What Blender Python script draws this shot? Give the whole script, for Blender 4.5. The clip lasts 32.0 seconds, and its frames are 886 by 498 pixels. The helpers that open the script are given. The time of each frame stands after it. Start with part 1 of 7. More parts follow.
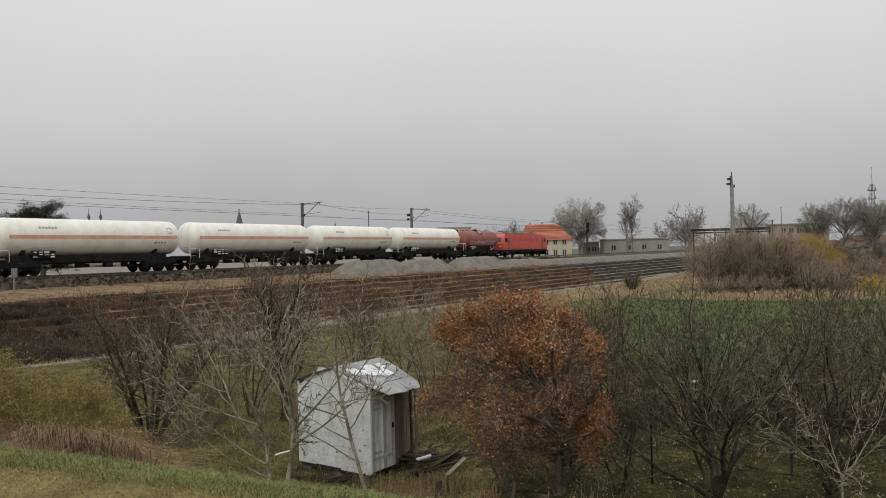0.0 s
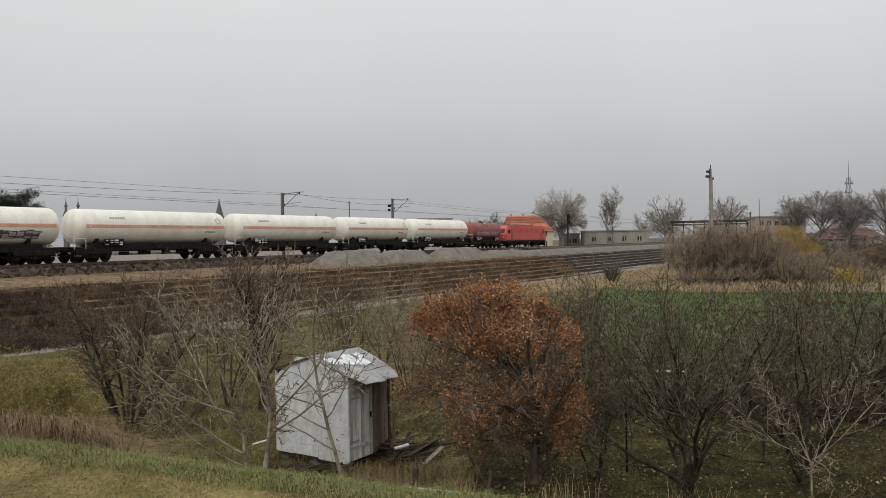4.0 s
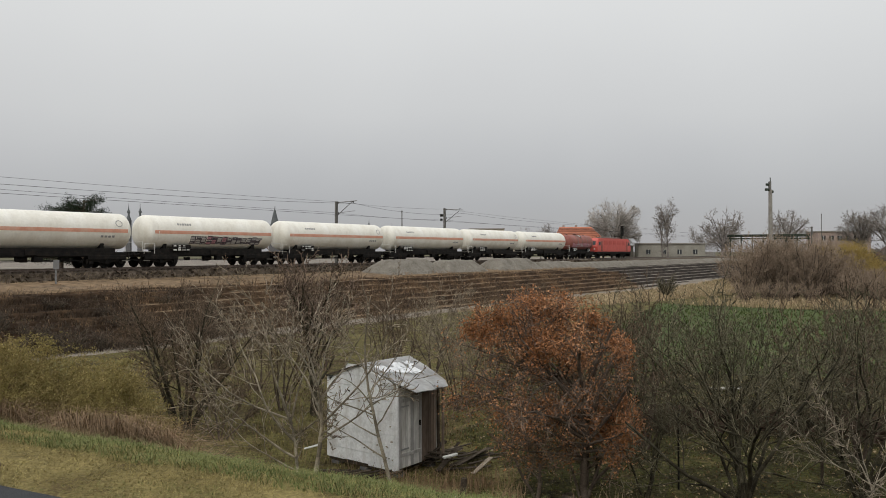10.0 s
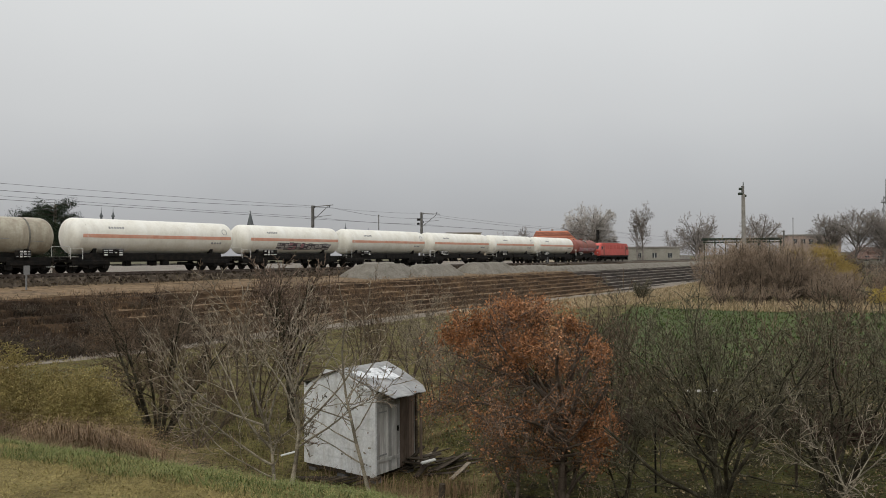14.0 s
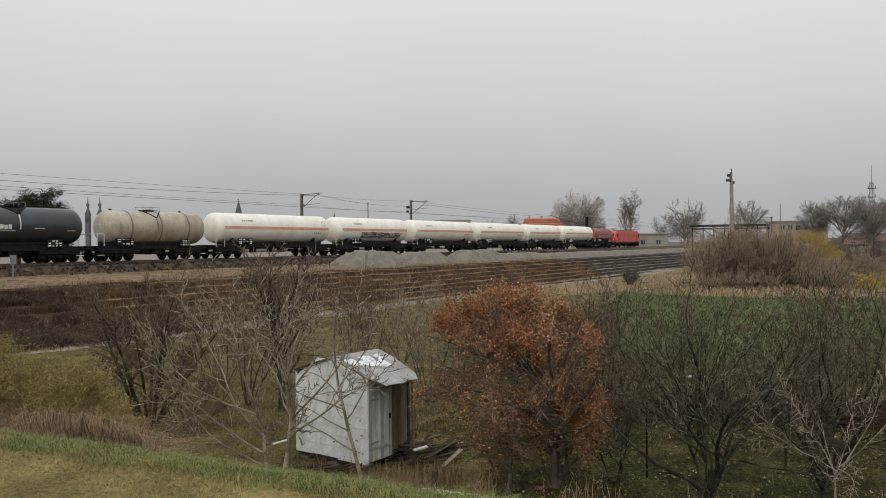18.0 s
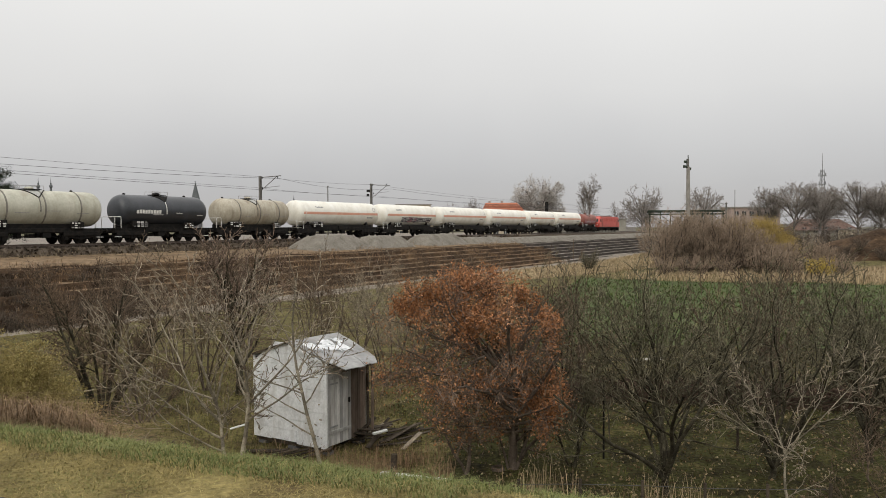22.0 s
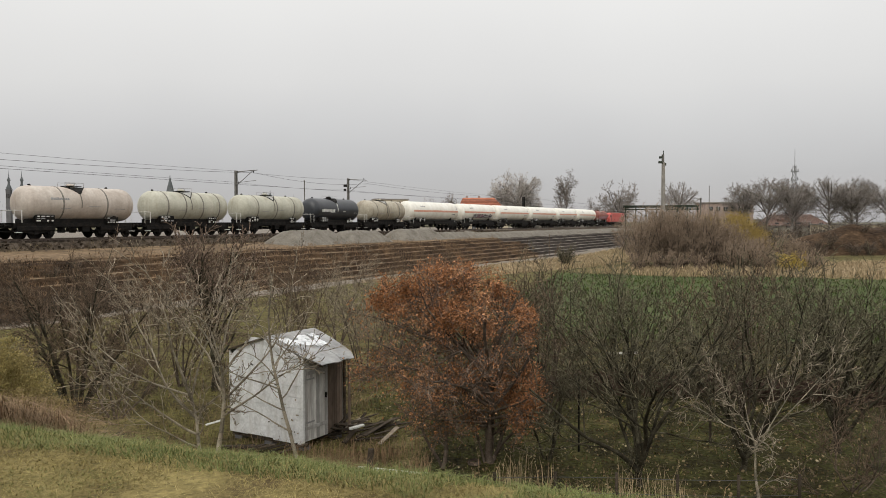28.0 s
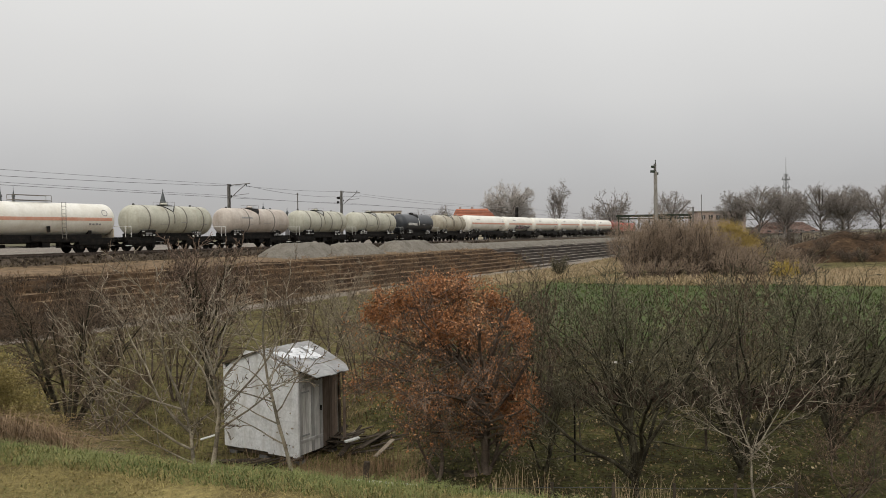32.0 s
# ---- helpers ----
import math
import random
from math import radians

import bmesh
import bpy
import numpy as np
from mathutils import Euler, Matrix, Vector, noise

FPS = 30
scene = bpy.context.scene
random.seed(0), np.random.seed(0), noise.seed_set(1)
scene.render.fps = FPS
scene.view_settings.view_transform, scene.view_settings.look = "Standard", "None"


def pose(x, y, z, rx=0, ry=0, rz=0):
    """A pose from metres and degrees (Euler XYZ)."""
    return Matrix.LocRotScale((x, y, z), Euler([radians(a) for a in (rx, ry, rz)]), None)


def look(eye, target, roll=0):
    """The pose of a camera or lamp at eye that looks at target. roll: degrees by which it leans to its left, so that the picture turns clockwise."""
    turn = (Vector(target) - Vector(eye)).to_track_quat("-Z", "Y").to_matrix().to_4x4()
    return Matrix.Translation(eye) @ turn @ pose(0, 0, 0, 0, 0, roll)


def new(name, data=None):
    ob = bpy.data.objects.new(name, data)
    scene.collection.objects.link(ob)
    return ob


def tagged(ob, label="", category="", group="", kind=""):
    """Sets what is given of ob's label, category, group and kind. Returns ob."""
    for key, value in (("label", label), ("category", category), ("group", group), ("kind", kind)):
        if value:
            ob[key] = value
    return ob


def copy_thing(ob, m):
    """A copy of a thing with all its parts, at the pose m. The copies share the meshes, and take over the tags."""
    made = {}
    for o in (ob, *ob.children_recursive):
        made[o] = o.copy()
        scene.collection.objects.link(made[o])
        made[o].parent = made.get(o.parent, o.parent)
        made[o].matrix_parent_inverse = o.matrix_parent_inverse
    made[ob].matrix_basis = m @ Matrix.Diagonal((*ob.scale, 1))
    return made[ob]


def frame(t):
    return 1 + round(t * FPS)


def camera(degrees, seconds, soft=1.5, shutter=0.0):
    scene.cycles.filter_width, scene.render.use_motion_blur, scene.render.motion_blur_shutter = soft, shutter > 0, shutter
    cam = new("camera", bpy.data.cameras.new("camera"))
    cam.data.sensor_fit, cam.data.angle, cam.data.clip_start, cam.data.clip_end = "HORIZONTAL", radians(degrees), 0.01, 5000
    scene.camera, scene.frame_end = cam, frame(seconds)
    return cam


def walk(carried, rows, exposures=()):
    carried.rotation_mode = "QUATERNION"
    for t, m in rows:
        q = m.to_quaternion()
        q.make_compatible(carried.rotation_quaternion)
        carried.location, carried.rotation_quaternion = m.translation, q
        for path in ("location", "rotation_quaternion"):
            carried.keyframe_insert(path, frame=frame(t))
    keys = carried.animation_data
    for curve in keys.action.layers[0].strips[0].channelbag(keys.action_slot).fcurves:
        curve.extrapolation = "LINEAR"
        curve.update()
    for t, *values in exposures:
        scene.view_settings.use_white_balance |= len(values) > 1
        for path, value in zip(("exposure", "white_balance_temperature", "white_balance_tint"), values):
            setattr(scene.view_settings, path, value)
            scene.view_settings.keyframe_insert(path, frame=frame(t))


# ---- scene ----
cam = camera(60.0, 32.0, 0.9)
walk(cam, [
    (0.0, pose(-0.023, 0.051, 5.618, 90.16, 1.26, -0.29)),
    (0.5, pose(-0.027, 0.057, 5.620, 90.27, 1.08, -0.07)),
    (1.0, pose(-0.035, 0.062, 5.627, 90.41, 0.93, -0.16)),
    (1.5, pose(-0.023, 0.062, 5.641, 90.41, 0.99, -0.47)),
    (2.0, pose(-0.021, 0.051, 5.624, 90.40, 0.96, -0.82)),
    (2.5, pose(-0.048, 0.053, 5.619, 90.29, 1.02, -1.03)),
    (3.0, pose(-0.033, 0.031, 5.612, 90.27, 1.21, -1.60)),
    (3.5, pose(0.029, 0.020, 5.584, 89.88, 1.10, -1.89)),
    (5.5, pose(0.085, 0.017, 5.609, 89.04, 0.48, -0.22)),
    (6.0, pose(0.083, 0.007, 5.609, 89.10, 0.42, -0.11)),
    (6.5, pose(0.086, -0.014, 5.597, 89.22, 0.39, 0.09)),
    (7.0, pose(0.080, -0.030, 5.598, 89.17, 0.42, 0.34)),
    (7.5, pose(0.075, -0.045, 5.599, 89.23, 0.38, 0.59)),
    (8.0, pose(0.063, -0.049, 5.598, 89.34, 0.35, 0.75)),
    (8.5, pose(0.069, -0.057, 5.599, 89.43, 0.39, 0.83)),
    (9.0, pose(0.056, -0.069, 5.595, 89.59, 0.26, 1.38)),
    (9.5, pose(0.040, -0.089, 5.593, 89.86, 0.19, 1.76)),
    (10.0, pose(0.052, -0.093, 5.596, 90.24, 0.13, 2.17)),
    (10.5, pose(0.054, -0.106, 5.584, 90.55, 0.27, 2.49)),
    (11.0, pose(0.039, -0.102, 5.621, 90.55, 0.23, 2.58)),
    (11.5, pose(0.037, -0.091, 5.612, 90.48, 0.33, 2.61)),
    (12.0, pose(0.029, -0.082, 5.615, 90.39, 0.38, 2.24)),
    (12.5, pose(0.045, -0.079, 5.610, 90.38, 0.38, 1.34)),
    (13.0, pose(0.035, -0.078, 5.620, 90.48, 0.29, 0.95)),
    (13.5, pose(0.026, -0.072, 5.624, 90.53, 0.25, 0.67)),
    (14.0, pose(0.029, -0.059, 5.620, 90.53, 0.26, 0.44)),
    (14.5, pose(-0.010, -0.024, 5.618, 90.38, 0.59, 0.06)),
    (15.0, pose(-0.029, 0.004, 5.616, 90.25, 0.88, -0.95)),
    (15.5, pose(-0.023, 0.013, 5.604, 90.05, 1.00, -2.07)),
    (17.5, pose(-0.016, -0.015, 5.617, 89.44, 0.57, -1.70)),
    (18.0, pose(-0.027, -0.012, 5.609, 89.61, 0.52, -0.37)),
    (18.5, pose(-0.024, -0.008, 5.609, 89.78, 0.50, -0.35)),
    (19.0, pose(-0.025, -0.007, 5.609, 89.89, 0.34, -1.39)),
    (19.5, pose(-0.010, 0.002, 5.598, 89.99, 0.37, -1.94)),
    (20.0, pose(-0.006, 0.024, 5.600, 89.88, 0.33, -2.30)),
    (20.5, pose(0.002, 0.030, 5.593, 89.66, 0.41, -2.55)),
    (21.0, pose(-0.005, 0.041, 5.592, 89.42, 0.34, -2.83)),
    (21.5, pose(-0.007, 0.049, 5.595, 88.78, 0.33, -3.09)),
    (22.0, pose(-0.014, 0.054, 5.591, 88.41, 0.25, -3.31)),
    (22.5, pose(-0.009, 0.042, 5.591, 88.22, 0.26, -3.48)),
    (23.0, pose(-0.011, 0.044, 5.588, 88.16, 0.21, -3.61)),
    (23.5, pose(-0.012, 0.042, 5.587, 88.11, 0.21, -3.73)),
    (24.0, pose(-0.012, 0.049, 5.591, 88.02, 0.15, -3.87)),
    (24.5, pose(-0.004, 0.029, 5.585, 88.01, 0.14, -3.93)),
    (25.0, pose(-0.005, 0.024, 5.587, 88.08, 0.08, -4.00)),
    (25.5, pose(-0.007, 0.026, 5.590, 88.08, 0.16, -4.03)),
    (27.5, pose(-0.010, 0.012, 5.593, 87.97, 0.19, -5.02)),
    (28.0, pose(-0.000, 0.000, 5.600, 88.02, 0.20, -5.00)),
    (28.5, pose(-0.013, 0.014, 5.590, 88.09, 0.25, -4.92)),
    (29.0, pose(-0.008, 0.013, 5.585, 88.12, 0.31, -4.79)),
    (29.5, pose(-0.005, 0.019, 5.587, 88.16, 0.34, -4.66)),
    (30.0, pose(-0.011, 0.024, 5.593, 88.23, 0.43, -4.64)),
    (30.5, pose(-0.009, 0.040, 5.583, 88.39, 0.50, -4.70)),
    (31.0, pose(-0.010, 0.042, 5.589, 88.57, 0.54, -5.13)),
    (31.5, pose(-0.003, 0.019, 5.590, 88.69, 0.66, -5.57)),
    (32.0, pose(-0.001, -0.011, 5.596, 88.86, 0.80, -5.48)),
], [(0.0, -0.05, 6500, 7), (3.5, -0.06, 6500, 7), (6.0, 0.05, 6600, 8), (9.0, 0.05, 6600, 8), (10.5, -0.07, 6500, 7), (14.5, -0.06, 6500, 7), (18.0, -0.01, 6550, 8),
    (20.0, 0.02, 6600, 8), (21.0, 0.04, 6600, 8), (22.0, 0.2, 6700, 8), (25.5, 0.2, 6700, 8), (30.5, 0.2, 6700, 8), (32.0, 0.05, 6700, 8)])

# ---------------------------------------------------------------- light
world = bpy.data.worlds.new("overcast_sky")
scene.world = world
world.use_nodes = True
wn, wl = world.node_tree.nodes, world.node_tree.links
wn.clear()
w_out = wn.new("ShaderNodeOutputWorld")
w_bg = wn.new("ShaderNodeBackground")
w_sky = wn.new("ShaderNodeTexSky")
w_sky.sky_type = "NISHITA"
w_sky.sun_disc = False
w_sky.sun_elevation, w_sky.sun_rotation = radians(42), radians(200)
w_mix = wn.new("ShaderNodeMix")
w_mix.data_type = "RGBA"
w_co = wn.new("ShaderNodeTexCoord")
w_xyz = wn.new("ShaderNodeSeparateXYZ")
w_ramp = wn.new("ShaderNodeValToRGB")
w_noise = wn.new("ShaderNodeTexNoise")
w_noise.inputs["Scale"].default_value = 2.2
w_noise.inputs["Detail"].default_value = 4
w_add = wn.new("ShaderNodeMath")
w_add.operation = "MULTIPLY_ADD"
w_add.inputs[1].default_value = 0.10
cr = w_ramp.color_ramp
cr.elements[0].position, cr.elements[0].color = 0.0, (3.53, 3.475, 3.72, 1)
cr.elements[1].position, cr.elements[1].color = 1.0, (13.5, 13.35, 13.4, 1)
for at_, col in ((0.10, (4.42, 4.365, 4.61, 1)), (0.22, (6.45, 6.37, 6.45, 1)), (0.34, (7.7, 7.645, 7.70, 1))):
    el = cr.elements.new(at_)
    el.color = col
wl.new(w_co.outputs["Generated"], w_xyz.inputs[0])
wl.new(w_co.outputs["Generated"], w_noise.inputs["Vector"])
wl.new(w_noise.outputs["Fac"], w_add.inputs[0])
wl.new(w_xyz.outputs["Z"], w_add.inputs[2])
wl.new(w_add.outputs[0], w_ramp.inputs[0])
wl.new(w_sky.outputs[0], w_mix.inputs["A"])
wl.new(w_ramp.outputs[0], w_mix.inputs["B"])
w_mix.inputs["Factor"].default_value = 0.93
wl.new(w_mix.outputs["Result"], w_bg.inputs["Color"])
w_bg.inputs["Strength"].default_value = 0.1
wl.new(w_bg.outputs[0], w_out.inputs[0])
sun_data = bpy.data.lights.new("sun", "SUN")
sun_data.energy, sun_data.angle, sun_data.color = 0.9, radians(45), (1.0, 0.97, 0.92)
sun = new("sun", sun_data)
sun.matrix_world = look((0, 0, 60), (22, 62, 0))
scene.view_settings.exposure = 0.0

# ---------------------------------------------------------------- materials
def surface(name, cols, scale=3.0, rough=0.85, bump=0.3, metal=0.0, fine=40.0, rand="", stretch=(1, 1, 1), space="Object",
            spread=0.25, dist=0.02, spec=0.12, streak=None, vary=(0.62, 1.38)):
    """A node material: a slow noise picks among cols, a fine one adds grain; rand 'island' or 'object' varies pieces."""
    m = bpy.data.materials.new(name)
    m.use_nodes = True
    nt = m.node_tree
    N, L = nt.nodes, nt.links
    b = N["Principled BSDF"]
    co = N.new("ShaderNodeTexCoord")
    mp = N.new("ShaderNodeMapping")
    mp.inputs["Scale"].default_value = stretch
    L.new(co.outputs[space], mp.inputs[0])
    n1, n2 = N.new("ShaderNodeTexNoise"), N.new("ShaderNodeTexNoise")
    n1.inputs["Scale"].default_value, n1.inputs["Detail"].default_value = scale, 5
    n2.inputs["Scale"].default_value, n2.inputs["Detail"].default_value = fine, 3
    n1.inputs["Roughness"].default_value = 0.62
    L.new(mp.outputs[0], n1.inputs["Vector"])
    L.new(mp.outputs[0], n2.inputs["Vector"])
    r = N.new("ShaderNodeValToRGB")
    e = r.color_ramp.elements
    k = len(cols)
    while len(e) < k:
        e.new(0.5)
    for i, c in enumerate(cols):
        e[i].position = 0.32 + 0.36 * i / max(1, k - 1)
        e[i].color = (*c, 1)
    L.new(n1.outputs["Fac"], r.inputs[0])
    col = r.outputs[0]
    mr = N.new("ShaderNodeMapRange")
    mr.inputs[1].default_value, mr.inputs[2].default_value = 0.25, 0.75
    mr.inputs[3].default_value, mr.inputs[4].default_value = 1 - spread, 1 + spread
    L.new(n2.outputs["Fac"], mr.inputs[0])
    gain = mr.outputs[0]
    if rand:
        if rand == "island":
            src = N.new("ShaderNodeNewGeometry").outputs["Random Per Island"]
        else:
            src = N.new("ShaderNodeObjectInfo").outputs["Random"]
        m2 = N.new("ShaderNodeMapRange")
        m2.inputs[3].default_value, m2.inputs[4].default_value = vary
        L.new(src, m2.inputs[0])
        mm = N.new("ShaderNodeMath")
        mm.operation = "MULTIPLY"
        L.new(gain, mm.inputs[0])
        L.new(m2.outputs[0], mm.inputs[1])
        gain = mm.outputs[0]
    mx = N.new("ShaderNodeVectorMath")
    mx.operation = "SCALE"
    L.new(col, mx.inputs[0])
    L.new(gain, mx.inputs["Scale"])
    col = mx.outputs[0]
    if streak:
        # run-down dirt: noise drawn out along z
        colour, amount, sc = streak
        sm = N.new("ShaderNodeMapping")
        sm.inputs["Scale"].default_value = sc
        L.new(co.outputs[space], sm.inputs[0])
        sn = N.new("ShaderNodeTexNoise")
        sn.inputs["Scale"].default_value, sn.inputs["Detail"].default_value = 1.0, 6
        L.new(sm.outputs[0], sn.inputs["Vector"])
        sr = N.new("ShaderNodeMapRange")
        sr.inputs[1].default_value, sr.inputs[2].default_value = 0.48, 0.72
        sr.inputs[4].default_value = amount
        L.new(sn.outputs["Fac"], sr.inputs[0])
        sx = N.new("ShaderNodeMix")
        sx.data_type = "RGBA"
        L.new(sr.outputs[0], sx.inputs["Factor"])
        L.new(col, sx.inputs["A"])
        sx.inputs["B"].default_value = (*colour, 1)
        col = sx.outputs["Result"]
    L.new(col, b.inputs["Base Color"])
    b.inputs["Roughness"].default_value = rough
    b.inputs["Metallic"].default_value = metal
    b.inputs["Specular IOR Level"].default_value = spec
    if bump:
        bp = N.new("ShaderNodeBump")
        bp.inputs["Strength"].default_value, bp.inputs["Distance"].default_value = bump, dist
        L.new(n2.outputs["Fac"], bp.inputs["Height"])
        L.new(bp.outputs[0], b.inputs["Normal"])
    return m


M = {}
M["meadow"] = surface("meadow_soil", [(0.04, 0.031, 0.016), (0.085, 0.067, 0.029), (0.11, 0.098, 0.035), (0.165, 0.13, 0.063)], 0.7, 0.95, 0.8, fine=9, spread=0.7, dist=0.08)
M["turf"] = surface("verge_turf", [(0.11, 0.08, 0.036), (0.205, 0.165, 0.066), (0.27, 0.215, 0.09)], 1.6, 0.95, 0.8, fine=22, spread=0.45, dist=0.03)
M["soil"] = surface("embankment_soil", [(0.09, 0.064, 0.041), (0.14, 0.098, 0.06), (0.20, 0.141, 0.088), (0.13, 0.095, 0.066)], 0.16, 0.95, 0.9, fine=2.2, spread=0.55, dist=0.15)
M["cut"] = surface("dark_cut_soil", [(0.028, 0.019, 0.013), (0.06, 0.038, 0.023), (0.11, 0.07, 0.04)], 0.35, 0.95, 0.9, fine=2.0, spread=0.5, dist=0.15, stretch=(1, 1, 2))
M["farland"] = surface("distant_land", [(0.09, 0.085, 0.05), (0.12, 0.11, 0.07)], 0.02, 0.95, 0.2, fine=0.3)
M["path"] = surface("pale_track", [(0.14, 0.115, 0.088), (0.205, 0.175, 0.142), (0.26, 0.228, 0.19)], 0.5, 0.95, 0.6, fine=6, spread=0.3, dist=0.05)
M["asphalt"] = surface("asphalt", [(0.035, 0.036, 0.04), (0.055, 0.056, 0.06)], 1.5, 0.9, 0.5, fine=120, spread=0.3)
M["field"] = surface("young_crop", [(0.05, 0.066, 0.022), (0.063, 0.082, 0.028), (0.078, 0.088, 0.034)], 0.15, 0.9, 0.8, fine=5, spread=0.35, dist=0.1)
M["crop"] = surface("crop_blades", [(0.055, 0.08, 0.025), (0.082, 0.10, 0.035)], 0.3, 0.8, 0, rand="island", fine=3)
M["gravel"] = surface("grey_gravel", [(0.15, 0.135, 0.112), (0.20, 0.182, 0.155), (0.245, 0.225, 0.19)], 0.8, 0.95, 1.0, fine=9, spread=0.3, dist=0.1)
M["ballast"] = surface("track_ballast", [(0.035, 0.027, 0.02), (0.075, 0.058, 0.043), (0.14, 0.112, 0.088)], 1.3, 0.95, 0.35, fine=11, spread=0.3, dist=0.03)
M["rail"] = surface("rail_steel", [(0.10, 0.07, 0.055), (0.16, 0.13, 0.11)], 4, 0.55, 0.2, 0.6, spec=0.35)
M["sleeper"] = surface("concrete_sleeper", [(0.07, 0.056, 0.045), (0.12, 0.098, 0.08)], 4, 0.9, 0.4, rand="object")
M["bark_grey"] = surface("pale_bark", [(0.15, 0.125, 0.09), (0.26, 0.225, 0.17), (0.33, 0.295, 0.23)], 5, 0.9, 0.6, fine=60, spread=0.4, rand="island")
M["bark_dark"] = surface("dark_bark", [(0.022, 0.018, 0.012), (0.048, 0.042, 0.028), (0.10, 0.09, 0.062)], 5, 0.9, 0.6, fine=60, spread=0.45, rand="island", vary=(0.5, 1.5))
M["bark_brown"] = surface("brown_bark", [(0.07, 0.053, 0.042), (0.11, 0.085, 0.066), (0.15, 0.12, 0.093)], 5, 0.9, 0.5, fine=60, spread=0.35, rand="island")
M["twig_brown"] = surface("brown_twigs", [(0.09, 0.064, 0.044), (0.17, 0.125, 0.088)], 2, 0.9, 0, rand="island", vary=(0.4, 1.7))
M["twig_red"] = surface("reddish_twigs", [(0.12, 0.07, 0.054), (0.17, 0.105, 0.08)], 2, 0.9, 0, rand="island")
M["twig_rosy"] = surface("rosy_brown_twigs", [(0.13, 0.092, 0.068), (0.23, 0.17, 0.13)], 2, 0.9, 0, rand="island", vary=(0.5, 1.5))
M["twig_haze"] = surface("grey_brown_twigs", [(0.21, 0.155, 0.112), (0.31, 0.238, 0.175)], 0.6, 0.9, 0, rand="island", vary=(0.8, 1.2))
M["twig_dark"] = surface("dark_twigs", [(0.078, 0.069, 0.045), (0.165, 0.147, 0.098)], 0.8, 0.9, 0, rand="island", vary=(0.4, 1.6))
M["twig_pale"] = surface("pale_twigs", [(0.20, 0.162, 0.118), (0.33, 0.28, 0.215)], 2, 0.9, 0, rand="island", vary=(0.45, 1.45))
M["twig_olive"] = surface("olive_twigs", [(0.19, 0.14, 0.062), (0.27, 0.215, 0.078), (0.28, 0.20, 0.098)], 1.2, 0.85, 0, rand="island", vary=(0.5, 1.4))
M["bud_olive"] = surface("olive_buds", [(0.22, 0.155, 0.075), (0.26, 0.215, 0.078), (0.31, 0.245, 0.115)], 1.4, 0.8, 0, rand="island", vary=(0.6, 1.35))
M["twig_yellow"] = surface("yellow_twigs", [(0.30, 0.215, 0.072), (0.42, 0.31, 0.105)], 1.0, 0.85, 0, rand="island", vary=(0.8, 1.2))
M["forsythia"] = surface("yellow_blossom", [(0.38, 0.28, 0.06), (0.48, 0.37, 0.11)], 2.0, 0.8, 0, rand="island")
M["oak_leaf"] = surface("dry_brown_leaves", [(0.25, 0.11, 0.047), (0.37, 0.172, 0.08), (0.46, 0.255, 0.14)], 1.1, 0.75, 0, rand="island", vary=(0.5, 1.4))
M["pine"] = surface("pine_needles", [(0.016, 0.024, 0.014), (0.032, 0.045, 0.024)], 0.8, 0.8, 0, rand="island")
M["grass_green"] = surface("green_grass", [(0.12, 0.14, 0.047), (0.19, 0.20, 0.076)], 1.0, 0.75, 0, rand="island", vary=(0.75, 1.25))
M["grass_yellow"] = surface("faded_grass", [(0.20, 0.165, 0.062), (0.29, 0.235, 0.098), (0.25, 0.225, 0.078)], 0.8, 0.8, 0, rand="island")
M["grass_rank"] = surface("rank_grass", [(0.08, 0.07, 0.026), (0.135, 0.122, 0.042), (0.20, 0.165, 0.072)], 0.7, 0.85, 0, rand="island", vary=(0.35, 1.7))
M["grass_olive"] = surface("olive_grass", [(0.15, 0.155, 0.055), (0.21, 0.195, 0.075)], 1.0, 0.8, 0, rand="island", vary=(0.8, 1.2))
M["grass_rust"] = surface("rust_brown_grass", [(0.15, 0.098, 0.056), (0.23, 0.158, 0.096), (0.30, 0.22, 0.138)], 0.8, 0.85, 0, rand="island", vary=(0.5, 1.4))
M["grass_dry"] = surface("dry_brown_grass", [(0.20, 0.13, 0.078), (0.31, 0.21, 0.13)], 0.8, 0.85, 0, rand="island")
M["grass_meadow"] = surface("meadow_grass", [(0.10, 0.084, 0.03), (0.16, 0.14, 0.048), (0.22, 0.178, 0.082)], 0.5, 0.85, 0, rand="island", vary=(0.4, 1.6))
M["grass_bank"] = surface("brown_weeds", [(0.07, 0.055, 0.033), (0.13, 0.10, 0.06), (0.22, 0.175, 0.115)], 0.4, 0.85, 0, rand="island", vary=(0.4, 1.6))
M["reed"] = surface("pale_reed", [(0.32, 0.24, 0.145), (0.44, 0.345, 0.22)], 0.3, 0.85, 0, rand="island")
M["litter"] = surface("fallen_leaves", [(0.10, 0.07, 0.035), (0.22, 0.16, 0.09), (0.36, 0.30, 0.2)], 1, 0.9, 0, rand="island", vary=(0.4, 1.5))
M["tank_white"] = surface("white_tank_paint", [(0.72, 0.685, 0.60), (0.80, 0.775, 0.70), (0.85, 0.83, 0.77)], 0.5, 0.38, 0.05, fine=6, spread=0.06, streak=((0.50, 0.44, 0.35), 0.28, (1.4, 1.4, 0.16)), spec=0.35)
